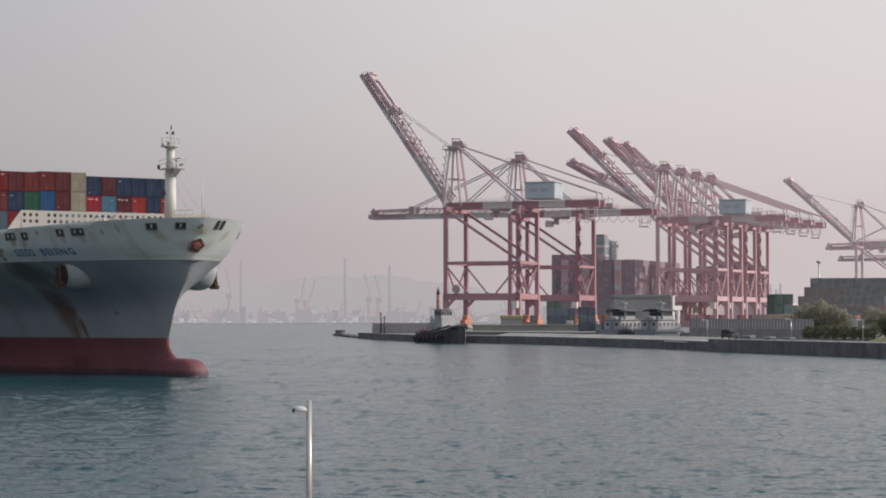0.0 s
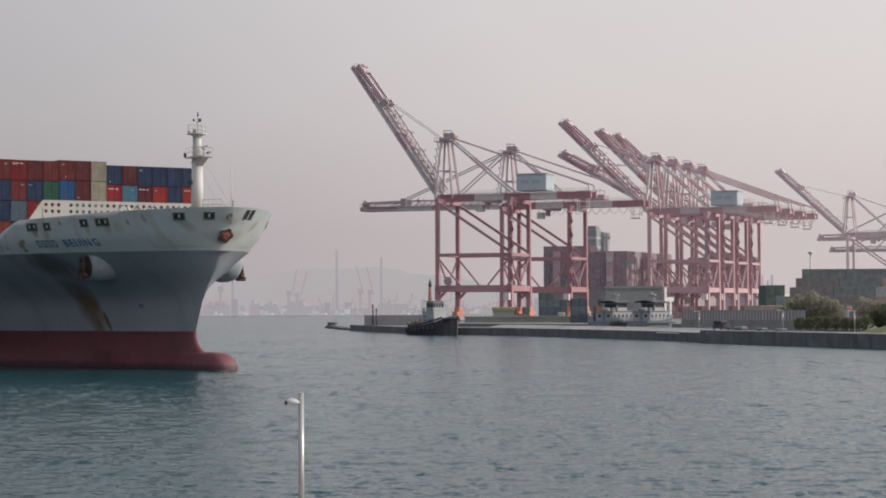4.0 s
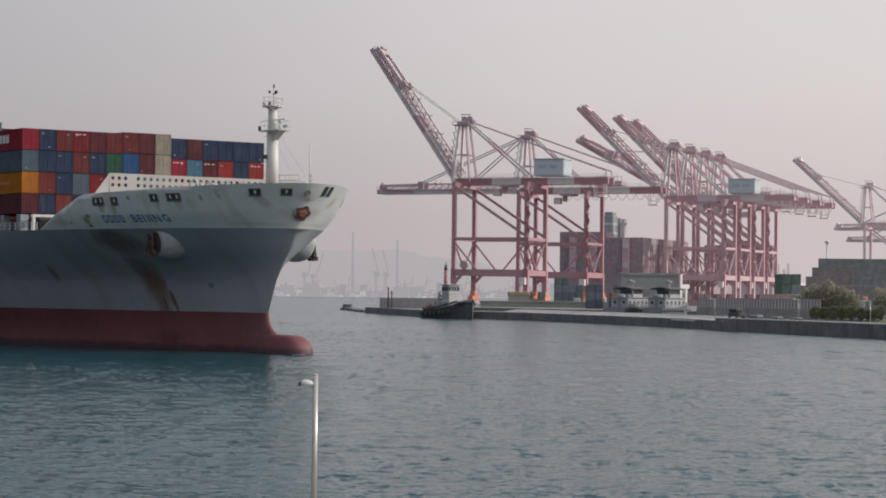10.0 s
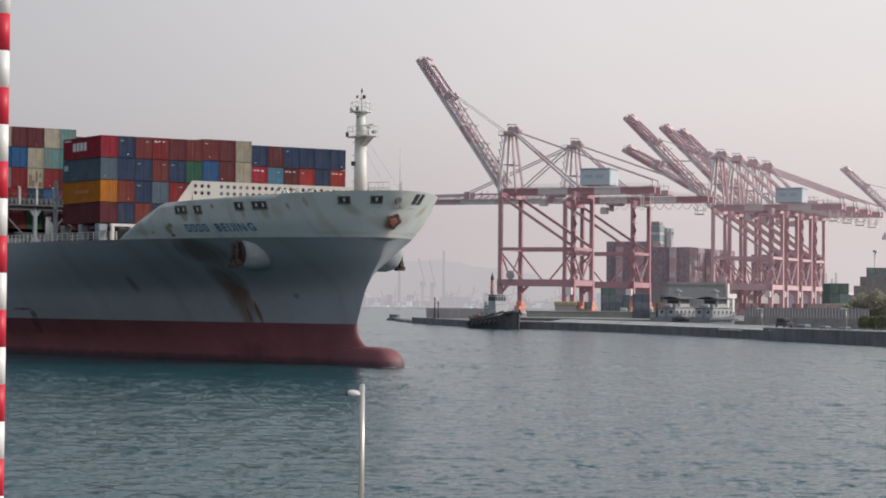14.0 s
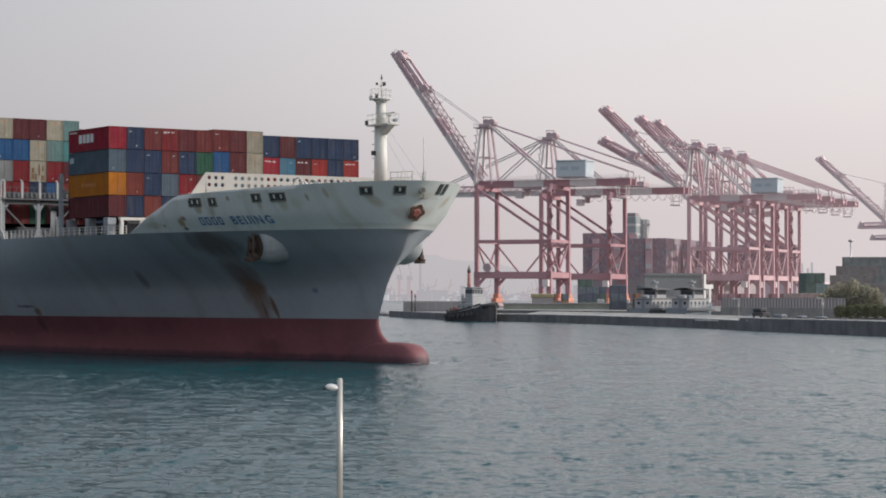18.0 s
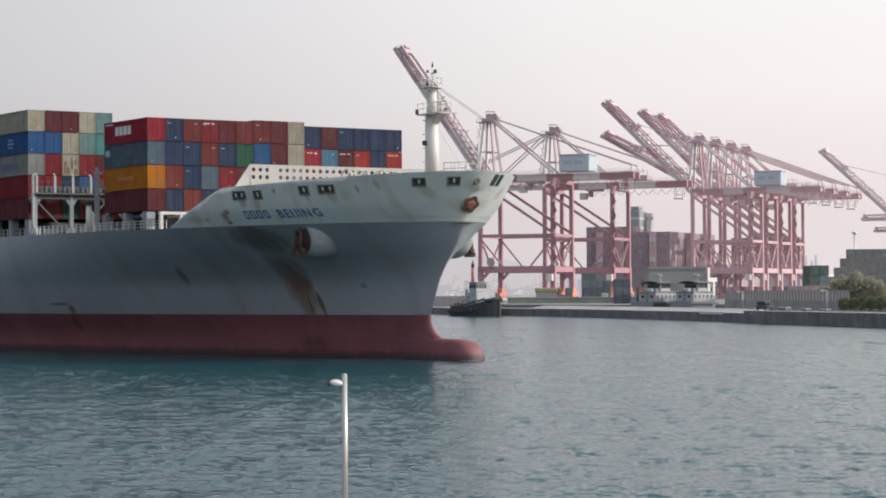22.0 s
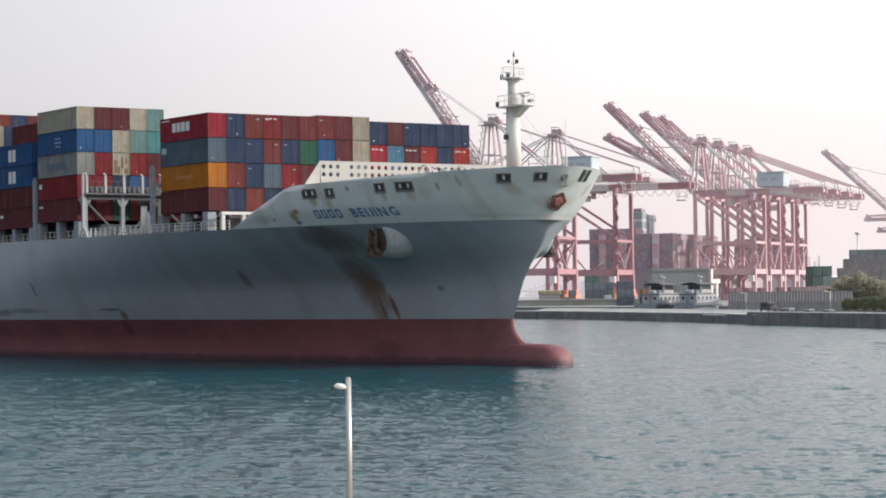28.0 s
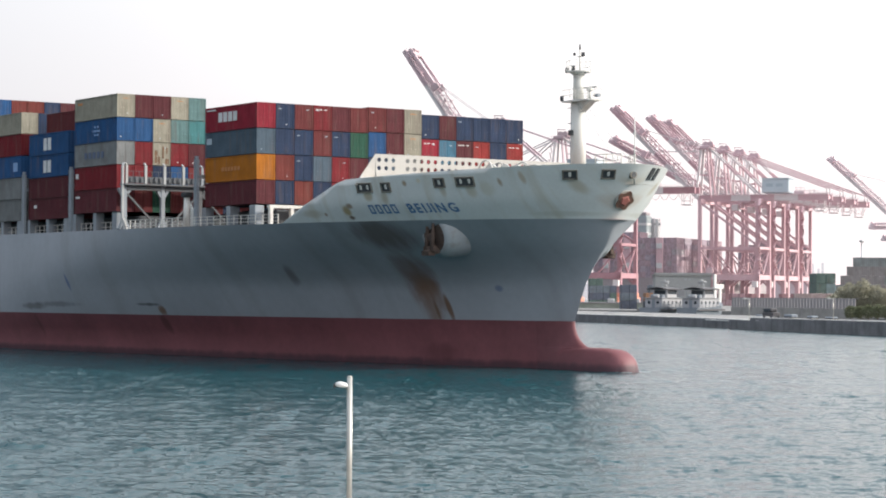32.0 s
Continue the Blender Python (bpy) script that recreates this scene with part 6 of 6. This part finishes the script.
part("stair_frame", box(box(B(), 0, 1.0, -0.2, 0.4, 0, 10.9), 1.0, 4.6, -0.2, 0.4, 6.6, 7.9), "lamp_white", bld, "white stair frame", turned)
part("stair_frame", box(B(), 2.6, 3.5, -0.2, 0.4, 0, 6.6), "lamp_white", bld, "", turned)
for k in range(3):
    part("wall_opening", box(B(), 1.5 + 4.6 * k, 4.0 + 4.6 * k, -0.03, 0.05, 4.4, 6.2), "grey_wall", bld)
part("parapet", box(B(), -0.3, 16.8, -0.35, -0.2, 10.7, 11.2), "pale_wall", bld)
for k in range(2):
    part("roof_light", box(B(), 8.6 + 1.2 * k, 9.3 + 1.2 * k, -0.1, 0.1, 9.0, 9.5), "boat_white", bld)

fence = thing("slatted_fence", "long grey slatted fence on a concrete wall", "fence", pose(60.5, 534, 2.9, 0, 0, -70.2))
part("wall", box(B(), -1, 61, 0, 0.4, -1.0, 1.9), "concrete", fence)
bm = B()
box(bm, -0.58, 0.58, -0.08, 0.08, 0, 2.3)
slat = bpy.data.meshes.new("slat")
bm.to_mesh(slat)
bm.free()
for k in range(41):
    mesh_part("slat", slat, "grey_wall", fence, at=pose(-0.3 + 1.48 * k, 0.2, 1.9))
part("top_rail", box(B(), -1, 61, 0.15, 0.25, 4.05, 4.2), "grey_wall", fence)


def box_stack(x, y, z, turn, cols, tiers, hues, label, name="container_stack", length=12.2):
    """Piled freight containers, each a piece of its own, tier by tier."""
    st = thing(name, label, "containers", pose(x, y, z, 0, 0, turn))
    k = 0
    for c in range(cols):
        for t in range(tiers[c] if isinstance(tiers, (list, tuple)) else tiers):
            ob = mesh_part("container", FAR_BOX, None, st, at=pose(c * 2.5, 0, t * 2.62))
            hue = HUES[hues[k % len(hues)]]
            k += 1
            # lifting every hue mixes in the haze over the terminal
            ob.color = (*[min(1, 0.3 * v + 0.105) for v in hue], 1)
    return st


bm = B()
box(bm, 0, 2.44, 0, 12.19, 0, 2.59, 0.06)
box(bm, 0.15, 2.29, -0.03, 0.0, 0.15, 2.4)
FAR_BOX = bpy.data.meshes.new("container")
bm.to_mesh(FAR_BOX)
bm.free()
FAR_BOX.materials.append(M["container"])
bm = B()
prev = None
first = None
for k in range(42):
    x, y = 12.19 * k / 41, 0.05 if k % 2 else 0.0
    cur = [bm.verts.new(v) for v in ((x, y, 0), (x, y, 2.59), (x, 2.44, 2.59), (x, 2.44, 0))]
    if prev:
        for i in range(4):
            bm.faces.new((prev[i], cur[i], cur[(i + 1) % 4], prev[(i + 1) % 4]))
    else:
        first = cur
    prev = cur
bm.faces.new(first)
bm.faces.new(prev[::-1])
bmesh.ops.recalc_face_normals(bm, faces=bm.faces)
LONG_BOX = bpy.data.meshes.new("container")
bm.to_mesh(LONG_BOX)
bm.free()
LONG_BOX.materials.append(M["container"])


def long_stack(x, y, z, n, tiers, hues, label):
    """Containers seen along their sides, stepped down at one end."""
    st = thing("container_stack", label, "containers", pose(x, y, z))
    k = 0
    for t in range(tiers):
        for c in range(n):
            ob = mesh_part("container", LONG_BOX, None, st, at=pose(max(0, t - tiers + 4) * 1.8 + c * 12.3, 0, t * 2.62))
            # hues raised by an even grey to carry the haze
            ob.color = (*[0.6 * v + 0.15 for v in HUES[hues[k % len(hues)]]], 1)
            k += 1
    return st


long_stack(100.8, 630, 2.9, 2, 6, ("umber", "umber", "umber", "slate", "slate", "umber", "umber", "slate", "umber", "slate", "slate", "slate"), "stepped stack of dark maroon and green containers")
long_stack(123.5, 640, 2.9, 2, 6, ("hazy_red", "hazy_red", "umber", "hazy_red", "hazy_red", "hazy_red", "grey", "hazy_red", "hazy_red", "hazy_red", "hazy_red", "grey"), "tall stack of faded red and grey containers")
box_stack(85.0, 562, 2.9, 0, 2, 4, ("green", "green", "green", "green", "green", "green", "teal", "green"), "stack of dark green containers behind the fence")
long_stack(73.8, 560, 2.9, 1, 2, ("hazy_red", "hazy_red"), "pair of faded red containers behind the fence")
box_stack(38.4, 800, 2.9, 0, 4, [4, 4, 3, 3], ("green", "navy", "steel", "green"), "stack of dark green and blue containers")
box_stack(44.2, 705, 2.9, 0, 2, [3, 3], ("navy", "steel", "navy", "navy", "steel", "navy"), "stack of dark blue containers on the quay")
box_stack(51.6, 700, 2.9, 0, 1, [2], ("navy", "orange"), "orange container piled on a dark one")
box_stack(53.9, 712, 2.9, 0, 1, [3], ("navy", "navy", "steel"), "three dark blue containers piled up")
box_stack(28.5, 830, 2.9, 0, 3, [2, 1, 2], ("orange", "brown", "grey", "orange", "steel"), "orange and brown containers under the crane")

shed = thing("quay_shed", "low grey shed with dull yellow roof", "shed", pose(20.3, 764, 2.9))
part("wall", box(B(), 0, 7.2, 0, 5, 0, 3.8), "grey_wall", shed)
part("roof", box(B(), -0.3, 7.5, -0.3, 5.3, 3.8, 5.2, 0.2), "dull_yellow", shed)
low = thing("quay_shed", "long low grey-green shed on the quay", "shed", pose(10, 735, 2.9))
part("wall", box(B(), 0, 44, 0, 6, 0, 1.7), "shed_green", low)
part("roof", box(B(), -0.4, 44.4, -0.4, 6.4, 1.7, 2.1), "grey_wall", low)

# gear stored on the mole before the fence
for k, (x, y, w, h) in enumerate(((66.2, 474, 3.4, 0.9), (69.2, 463, 2.2, 0.7), (72.0, 455, 2.8, 0.6), (63.2, 500, 3.0, 1.2))):
    g = thing("covered_gear", "low dark tarpaulin-covered gear on the mole", "gear", pose(x, y, 2.7 if y < 481 else 2.1, 0, 0, -68), "gear on the mole")
    part("cover", box(B(), -w / 2, w / 2, -0.8, 0.8, 0.15, h, 0.2), "boat_grey", g)
    part("pallet", box(B(), -w / 2 - 0.1, w / 2 + 0.1, -0.9, 0.9, 0, 0.15), "frame_dark", g)
# parked vehicles and small white units
for x, y, z, mt, lab in ((62.5, 478, 2.7, "tug_black", "dark parked van on the mole"),):
    v = thing("van", lab, "van", pose(x, y, z, 0, 0, -68))
    part("body", box(box(B(), -2.4, 2.4, -0.9, 0.9, 0.45, 1.3, 0.15), -2.1, 1.3, -0.85, 0.85, 1.3, 2.2, 0.25), mt, v)
    for sx in (-1.5, 1.5):
        for sy in (-0.9, 0.9):
            part("wheel", tube(B(), (sx, sy - 0.1, 0.35), (sx, sy + 0.1, 0.35), 0.35, 0.35, 12), "tug_black", v)
    part("window", box(B(), -1.9, 1.1, -0.87, -0.84, 1.45, 2.0), "glass", v)
for k, (x, y) in enumerate(((44.5, 770), (49.5, 775), (53.5, 772))):
    v = thing("truck", "white container truck cab on the terminal", "truck", pose(x, y, 2.9, 0, 0, 80 * (k % 2)), "terminal trucks")
    part("cab", box(B(), -1.2, 1.2, -1.2, 1.2, 0.6, 3.2, 0.2), "boat_white", v)
    part("chassis", box(B(), -1.2, 8, -1.1, 1.1, 0.5, 1.0), "tug_black", v)
    for sx in (-0.2, 5.5, 6.9):
        for sy in (-1.0, 1.0):
            part("wheel", tube(B(), (sx, sy - 0.15, 0.5), (sx, sy + 0.15, 0.5), 0.5, 0.5, 12), "tug_black", v)
for x, y in ((85.6, 455),):
    v = thing("harbour_marker", "white harbour marker with orange top", "marker", pose(x, y, 2.7))
    part("post", box(B(), -0.45, 0.45, -0.3, 0.3, 0, 4.4, 0.1), "boat_white", v)
    part("top", box(B(), -0.1, 1.1, -0.3, 0.3, 4.2, 5.1, 0.15), "orange", v)
hut = thing("store_hut", "low grey store hut with a pale flat roof", "hut", pose(86.6, 480, 2.9))
part("wall", box(B(), -2.4, 2.4, 0, 3, 0, 1.7), "grey_wall", hut)
part("roof", box(B(), -2.6, 2.6, -0.3, 3.2, 1.7, 1.95), "concrete", hut)
tall = thing("light_mast", "tall grey terminal light mast", "mast", pose(110, 640, 2.9))
part("post", tube(B(), (0, 0, 0), (0, 0, 20.6), 0.3, 0.2, 8), "galv", tall)
part("lamp_ring", tube(B(), (0, 0, 20.3), (0, 0, 20.9), 0.7, 0.7, 8), "galv", tall)

# ---- ship lying at the far berth ----
S0 = Vector((49.5, 1012, 0))
dm = Matrix(((GAUGE.x, RAIL.x, 0, S0.x), (GAUGE.y, RAIL.y, 0, S0.y), (0, 0, 1, 0), (0, 0, 0, 1)))
ds = thing("moored_container_ship", "dark container ship moored at the far berth, fully stacked", "ship", dm)
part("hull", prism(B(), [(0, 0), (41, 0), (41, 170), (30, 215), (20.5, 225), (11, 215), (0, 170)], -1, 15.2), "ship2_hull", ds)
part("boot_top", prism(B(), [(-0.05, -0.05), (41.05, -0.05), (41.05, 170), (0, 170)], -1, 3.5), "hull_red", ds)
# container colours below are mostly haze mauve, with little of these hues
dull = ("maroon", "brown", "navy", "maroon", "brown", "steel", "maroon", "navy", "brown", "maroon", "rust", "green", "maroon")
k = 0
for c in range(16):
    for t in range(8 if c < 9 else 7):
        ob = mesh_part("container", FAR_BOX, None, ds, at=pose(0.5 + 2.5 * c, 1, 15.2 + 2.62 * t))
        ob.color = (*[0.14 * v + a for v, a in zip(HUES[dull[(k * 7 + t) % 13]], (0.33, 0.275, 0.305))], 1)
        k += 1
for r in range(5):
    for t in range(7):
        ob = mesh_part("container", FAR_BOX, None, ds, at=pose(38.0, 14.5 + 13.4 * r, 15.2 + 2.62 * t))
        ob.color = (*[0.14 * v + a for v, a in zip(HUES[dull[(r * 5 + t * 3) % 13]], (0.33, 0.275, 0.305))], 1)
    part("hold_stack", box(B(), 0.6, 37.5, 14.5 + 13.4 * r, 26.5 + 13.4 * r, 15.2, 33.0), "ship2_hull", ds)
for xs in (5.5, 15.5, 31.0):
    tower = part("stair_tower", box(B(), xs, xs + 3.2, -0.6, 0.8, 15.2, 33.5, 0.1), "crane_red_hazy", ds, "red stair tower between the stacks")
    for z in (19.5, 28.5):
        part("stair_cabin", box(B(), xs + 0.3, xs + 2.9, -1.0, -0.5, z, z + 2.4, 0.1), "ship2_white", tower)
part("bridge_tower", box(box(B(), 5.5, 11.5, 62, 72, 15, 44.5, 0.2), 3, 13.5, 63, 66, 41.4, 42.6), "ship2_white", ds)
fn = part("funnel", box(B(), 6.0, 11.4, 50, 58, 15, 45.5, 0.4), "ship2_funnel", ds)
for z in (36.0, 40.5):
    part("funnel_band", box(B(), 5.9, 11.5, 49.9, 58.1, z, z + 1.6, 0.3), "ship2_white", fn)
part("signal_mast", box(box(B(), 13.2, 14.6, 58, 60, 30, 44.0, 0.1), 12.2, 15.6, 58.4, 59.6, 41.0, 42.2, 0.1), "ship2_white", ds)
part("funnel_cap", box(B(), 6.6, 10.8, 51, 57, 45.5, 47.2, 0.3), "ship2_hull", ds)

# ---- another ship and yard stacks behind the cranes ----
S1 = S0 + RAIL * 265
dm = Matrix(((GAUGE.x, RAIL.x, 0, S1.x), (GAUGE.y, RAIL.y, 0, S1.y), (0, 0, 1, 0), (0, 0, 0, 1)))
ds2 = thing("moored_container_ship", "faded container ship moored behind the cranes, in haze", "ship", dm)
# hull and boxes take pale pink paint, haze included in the colour
part("hull", prism(B(), [(0, 0), (41, 0), (41, 150), (20.5, 190), (0, 150)], -1, 15.2), "crane_red_far_haze", ds2)
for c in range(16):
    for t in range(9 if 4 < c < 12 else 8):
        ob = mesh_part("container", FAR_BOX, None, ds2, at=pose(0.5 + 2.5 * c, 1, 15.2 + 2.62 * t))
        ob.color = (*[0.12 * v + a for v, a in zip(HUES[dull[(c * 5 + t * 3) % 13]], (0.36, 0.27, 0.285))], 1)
# stacks added to fill the background, their hues mixed with reddish haze
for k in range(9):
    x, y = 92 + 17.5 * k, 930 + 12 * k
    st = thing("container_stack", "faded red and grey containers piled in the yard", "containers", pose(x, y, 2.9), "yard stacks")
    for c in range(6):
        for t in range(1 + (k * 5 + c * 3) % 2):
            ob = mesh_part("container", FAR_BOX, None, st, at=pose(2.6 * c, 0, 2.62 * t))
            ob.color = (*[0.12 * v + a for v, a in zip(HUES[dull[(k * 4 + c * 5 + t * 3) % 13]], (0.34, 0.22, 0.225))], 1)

# ---- planting by the fence ----


def crown(bm, centre, radii, count, size):
    for _ in range(count):
        d = Vector((random.gauss(0, 1), random.gauss(0, 1), random.gauss(0, 1))).normalized() * random.uniform(0.45, 1.0) ** 0.5
        lump = 1 + 0.22 * noise.noise(Vector((d.x * 2.2 + centre[0], d.y * 2.2, d.z * 2.2)))
        p = Vector((centre[0] + d.x * radii[0] * lump, centre[1] + d.y * radii[1] * lump, centre[2] + d.z * radii[2] * lump))
        q = Euler((random.uniform(0, 6), random.uniform(0, 6), random.uniform(0, 6))).to_matrix()
        s = size * random.uniform(0.6, 1.4)
        bm.faces.new([bm.verts.new(p + q @ Vector(v) * s) for v in ((-0.5, 0, 0), (0, -0.3, 0.08), (0.5, 0, 0), (0, 0.3, -0.08))])


def tree(x, y, z, h, w, mat, label):
    t = thing("tree", label, "tree", pose(x, y, z), "trees behind the mole")
    bm = B()
    tube(bm, (0, 0, 0), (0.1, 0, h * 0.5), 0.22, 0.12, 8)
    for k in range(6):
        a = k * 1.05
        tube(bm, (0.1, 0, h * 0.35 + 0.1 * k), (w * 0.32 * math.cos(a), w * 0.32 * math.sin(a), h * (0.6 + 0.05 * k)), 0.08, 0.03, 6)
    part("trunk", bm, "bark", t)
    bm = B()
    for k in range(5):
        a = k * 1.257 + x
        crown(bm, (w * 0.26 * math.cos(a), w * 0.26 * math.sin(a), h * (0.44 + 0.11 * (k % 3))), (w * 0.32, w * 0.32, h * 0.34), 620, 0.52)
    part("crown", bm, mat, t)


for x, y, h, w, mat in ((83.4, 521, 5.2, 5.0, "leaf_pale"), (86.6, 524, 8.0, 6.0, "leaf_pale"), (90.0, 522, 8.8, 6.5, "leaf_pale"), (94.2, 520, 7.4, 6.0, "leaf_pale"), (101.0, 505, 7.2, 7.5, "leaf_pale"), (107.0, 500, 7.2, 7, "leaf_pale"),
                        (93.0, 452, 5.4, 5.5, "leaf"), (97.0, 446, 6.2, 6, "leaf"), (101.5, 440, 6.6, 6.5, "leaf")):
    tree(x, y, 2.9, h, w, mat, "small olive-green tree behind the mole" if mat == "leaf_pale" else "dense dark green tree by the fence")


def shrub(x, y, w, h):
    t = thing("shrub", "clipped dark green shrub along the fence", "shrub", pose(x, y, 2.7), "row of shrubs")
    bm = B()
    for k in range(4):
        tube(bm, (0, 0, 0), (w * 0.25 * math.cos(k * 1.6), w * 0.25 * math.sin(k * 1.6), h * 0.6), 0.05, 0.02, 5)
    part("stem", bm, "bark", t)
    bm = B()
    for k in range(3):
        crown(bm, (w * 0.2 * math.cos(k * 2.1), w * 0.2 * math.sin(k * 2.1), h * 0.55), (w * 0.42, w * 0.42, h * 0.45), 330, 0.32)
    part("crown", bm, "leaf", t)


for k in range(8):
    shrub(77.0 + 1.3 * k, 461 - 3.2 * k, random.uniform(2.3, 2.9), random.uniform(2.5, 3.3))
bm = B()
rows = []
for i in range(9):
    rows.append([bm.verts.new((81.6 + 3.2 * k - i * 0.1, 408 + i * 4.5, 2.05 + 3.4 * math.sin(min(1, k / 6) * math.pi / 2) * math.sin(math.pi * i / 8) ** 0.6)) for k in range(12)])
for i in range(8):
    for k in range(11):
        f = bm.faces.new((rows[i][k], rows[i][k + 1], rows[i + 1][k + 1], rows[i + 1][k]))
        f.smooth = True
tagged(part("grass_mound", bm, "grass"), "dry brownish grass mound behind the mole", "grass", kind="structure")

# ---- the far shore, deep in haze ----
bm = B()
rng = random.Random(3)
pts = []
for k in range(301):
    x = -1500 + 10 * k
    hh = 47 * math.exp(-((x + 95) / 190) ** 2) + 26 * math.exp(-((x + 330) / 160) ** 2) + 18 * math.exp(-((x - 330) / 420) ** 2) + 6 + 5 * noise.noise(Vector((x * 0.02, 0, 0))) + 2.5 * noise.noise(Vector((x * 0.07, 3, 0)))
    pts.append((x, hh))
for (xa, ha), (xb, hb) in zip(pts, pts[1:]):
    v = [bm.verts.new(q) for q in ((xa, 2900, 0), (xb, 2900, 0), (xb, 2960, hb), (xa, 2960, ha), (xb, 3300, 0), (xa, 3300, 0))]
    bm.faces.new((v[0], v[1], v[2], v[3]))
    bm.faces.new((v[3], v[2], v[4], v[5]))
bmesh.ops.remove_doubles(bm, verts=bm.verts, dist=0.01)
for f in bm.faces:
    f.smooth = True
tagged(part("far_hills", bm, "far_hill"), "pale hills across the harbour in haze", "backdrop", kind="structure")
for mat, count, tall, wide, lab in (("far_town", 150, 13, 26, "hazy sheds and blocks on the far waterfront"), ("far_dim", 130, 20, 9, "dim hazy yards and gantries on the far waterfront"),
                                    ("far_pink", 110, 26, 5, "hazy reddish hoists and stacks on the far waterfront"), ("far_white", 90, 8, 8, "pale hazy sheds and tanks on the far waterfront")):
    bm = B()
    for k in range(count):
        x = rng.uniform(-430, 430)
        w, hh, yy = rng.uniform(0.25, 1) * wide, rng.uniform(0.2, 1) ** 1.6 * tall, rng.uniform(0, 90)
        if mat == "far_pink" or (mat == "far_dim" and k % 2):
            beam(bm, (x, 2610 + yy, 1), (x + rng.uniform(-0.5, 0.5) * hh, 2610 + yy, 1 + hh), rng.uniform(0.7, 1.6))
            beam(bm, (x - rng.uniform(2, 12), 2610 + yy, 1 + hh * 0.5), (x + rng.uniform(2, 12), 2610 + yy, 1 + hh * rng.uniform(0.4, 0.8)), rng.uniform(0.6, 1.4))
        else:
            box(bm, x, x + w, 2610 + yy, 2720, 1, 1 + hh)
            if k % 3 == 0:
                box(bm, x + w * 0.2, x + w * 0.45, 2612 + yy, 2715, 1 + hh, 1 + hh * 1.4)
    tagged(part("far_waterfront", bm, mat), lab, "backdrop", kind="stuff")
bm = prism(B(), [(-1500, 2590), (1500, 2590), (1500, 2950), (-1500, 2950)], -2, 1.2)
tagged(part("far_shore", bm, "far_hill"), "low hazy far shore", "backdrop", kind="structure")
for x, h in ((-118.3, 77), (-64.5, 68), (-243.9, 74), (395, 44), (407, 45), (402, 38)):
    c = thing("chimney", "tall pale chimney in haze across the harbour", "chimney", pose(x, 2640, 1))
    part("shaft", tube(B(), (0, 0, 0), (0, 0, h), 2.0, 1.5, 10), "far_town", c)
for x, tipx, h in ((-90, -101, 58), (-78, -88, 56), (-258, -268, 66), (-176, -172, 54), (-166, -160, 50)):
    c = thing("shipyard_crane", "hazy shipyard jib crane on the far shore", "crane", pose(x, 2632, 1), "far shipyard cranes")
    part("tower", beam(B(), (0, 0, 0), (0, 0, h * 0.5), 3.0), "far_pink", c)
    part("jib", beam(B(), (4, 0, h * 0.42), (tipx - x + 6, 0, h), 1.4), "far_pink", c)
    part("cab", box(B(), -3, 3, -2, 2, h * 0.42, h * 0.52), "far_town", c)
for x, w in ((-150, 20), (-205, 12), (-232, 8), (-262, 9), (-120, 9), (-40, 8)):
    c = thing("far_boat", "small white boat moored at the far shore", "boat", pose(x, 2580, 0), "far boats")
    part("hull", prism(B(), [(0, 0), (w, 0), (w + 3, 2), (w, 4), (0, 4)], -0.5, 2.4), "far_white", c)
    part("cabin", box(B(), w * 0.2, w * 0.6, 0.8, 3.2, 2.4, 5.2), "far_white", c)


def motions():
    walk(ship, [(t, pose(x, y, 0, 0, 0, turn)) for t, x, y, turn in SHIP_WAY])
    walk(water, [(0, pose(0, 0, 0)), (32, pose(3, -5, 0))])


motions()
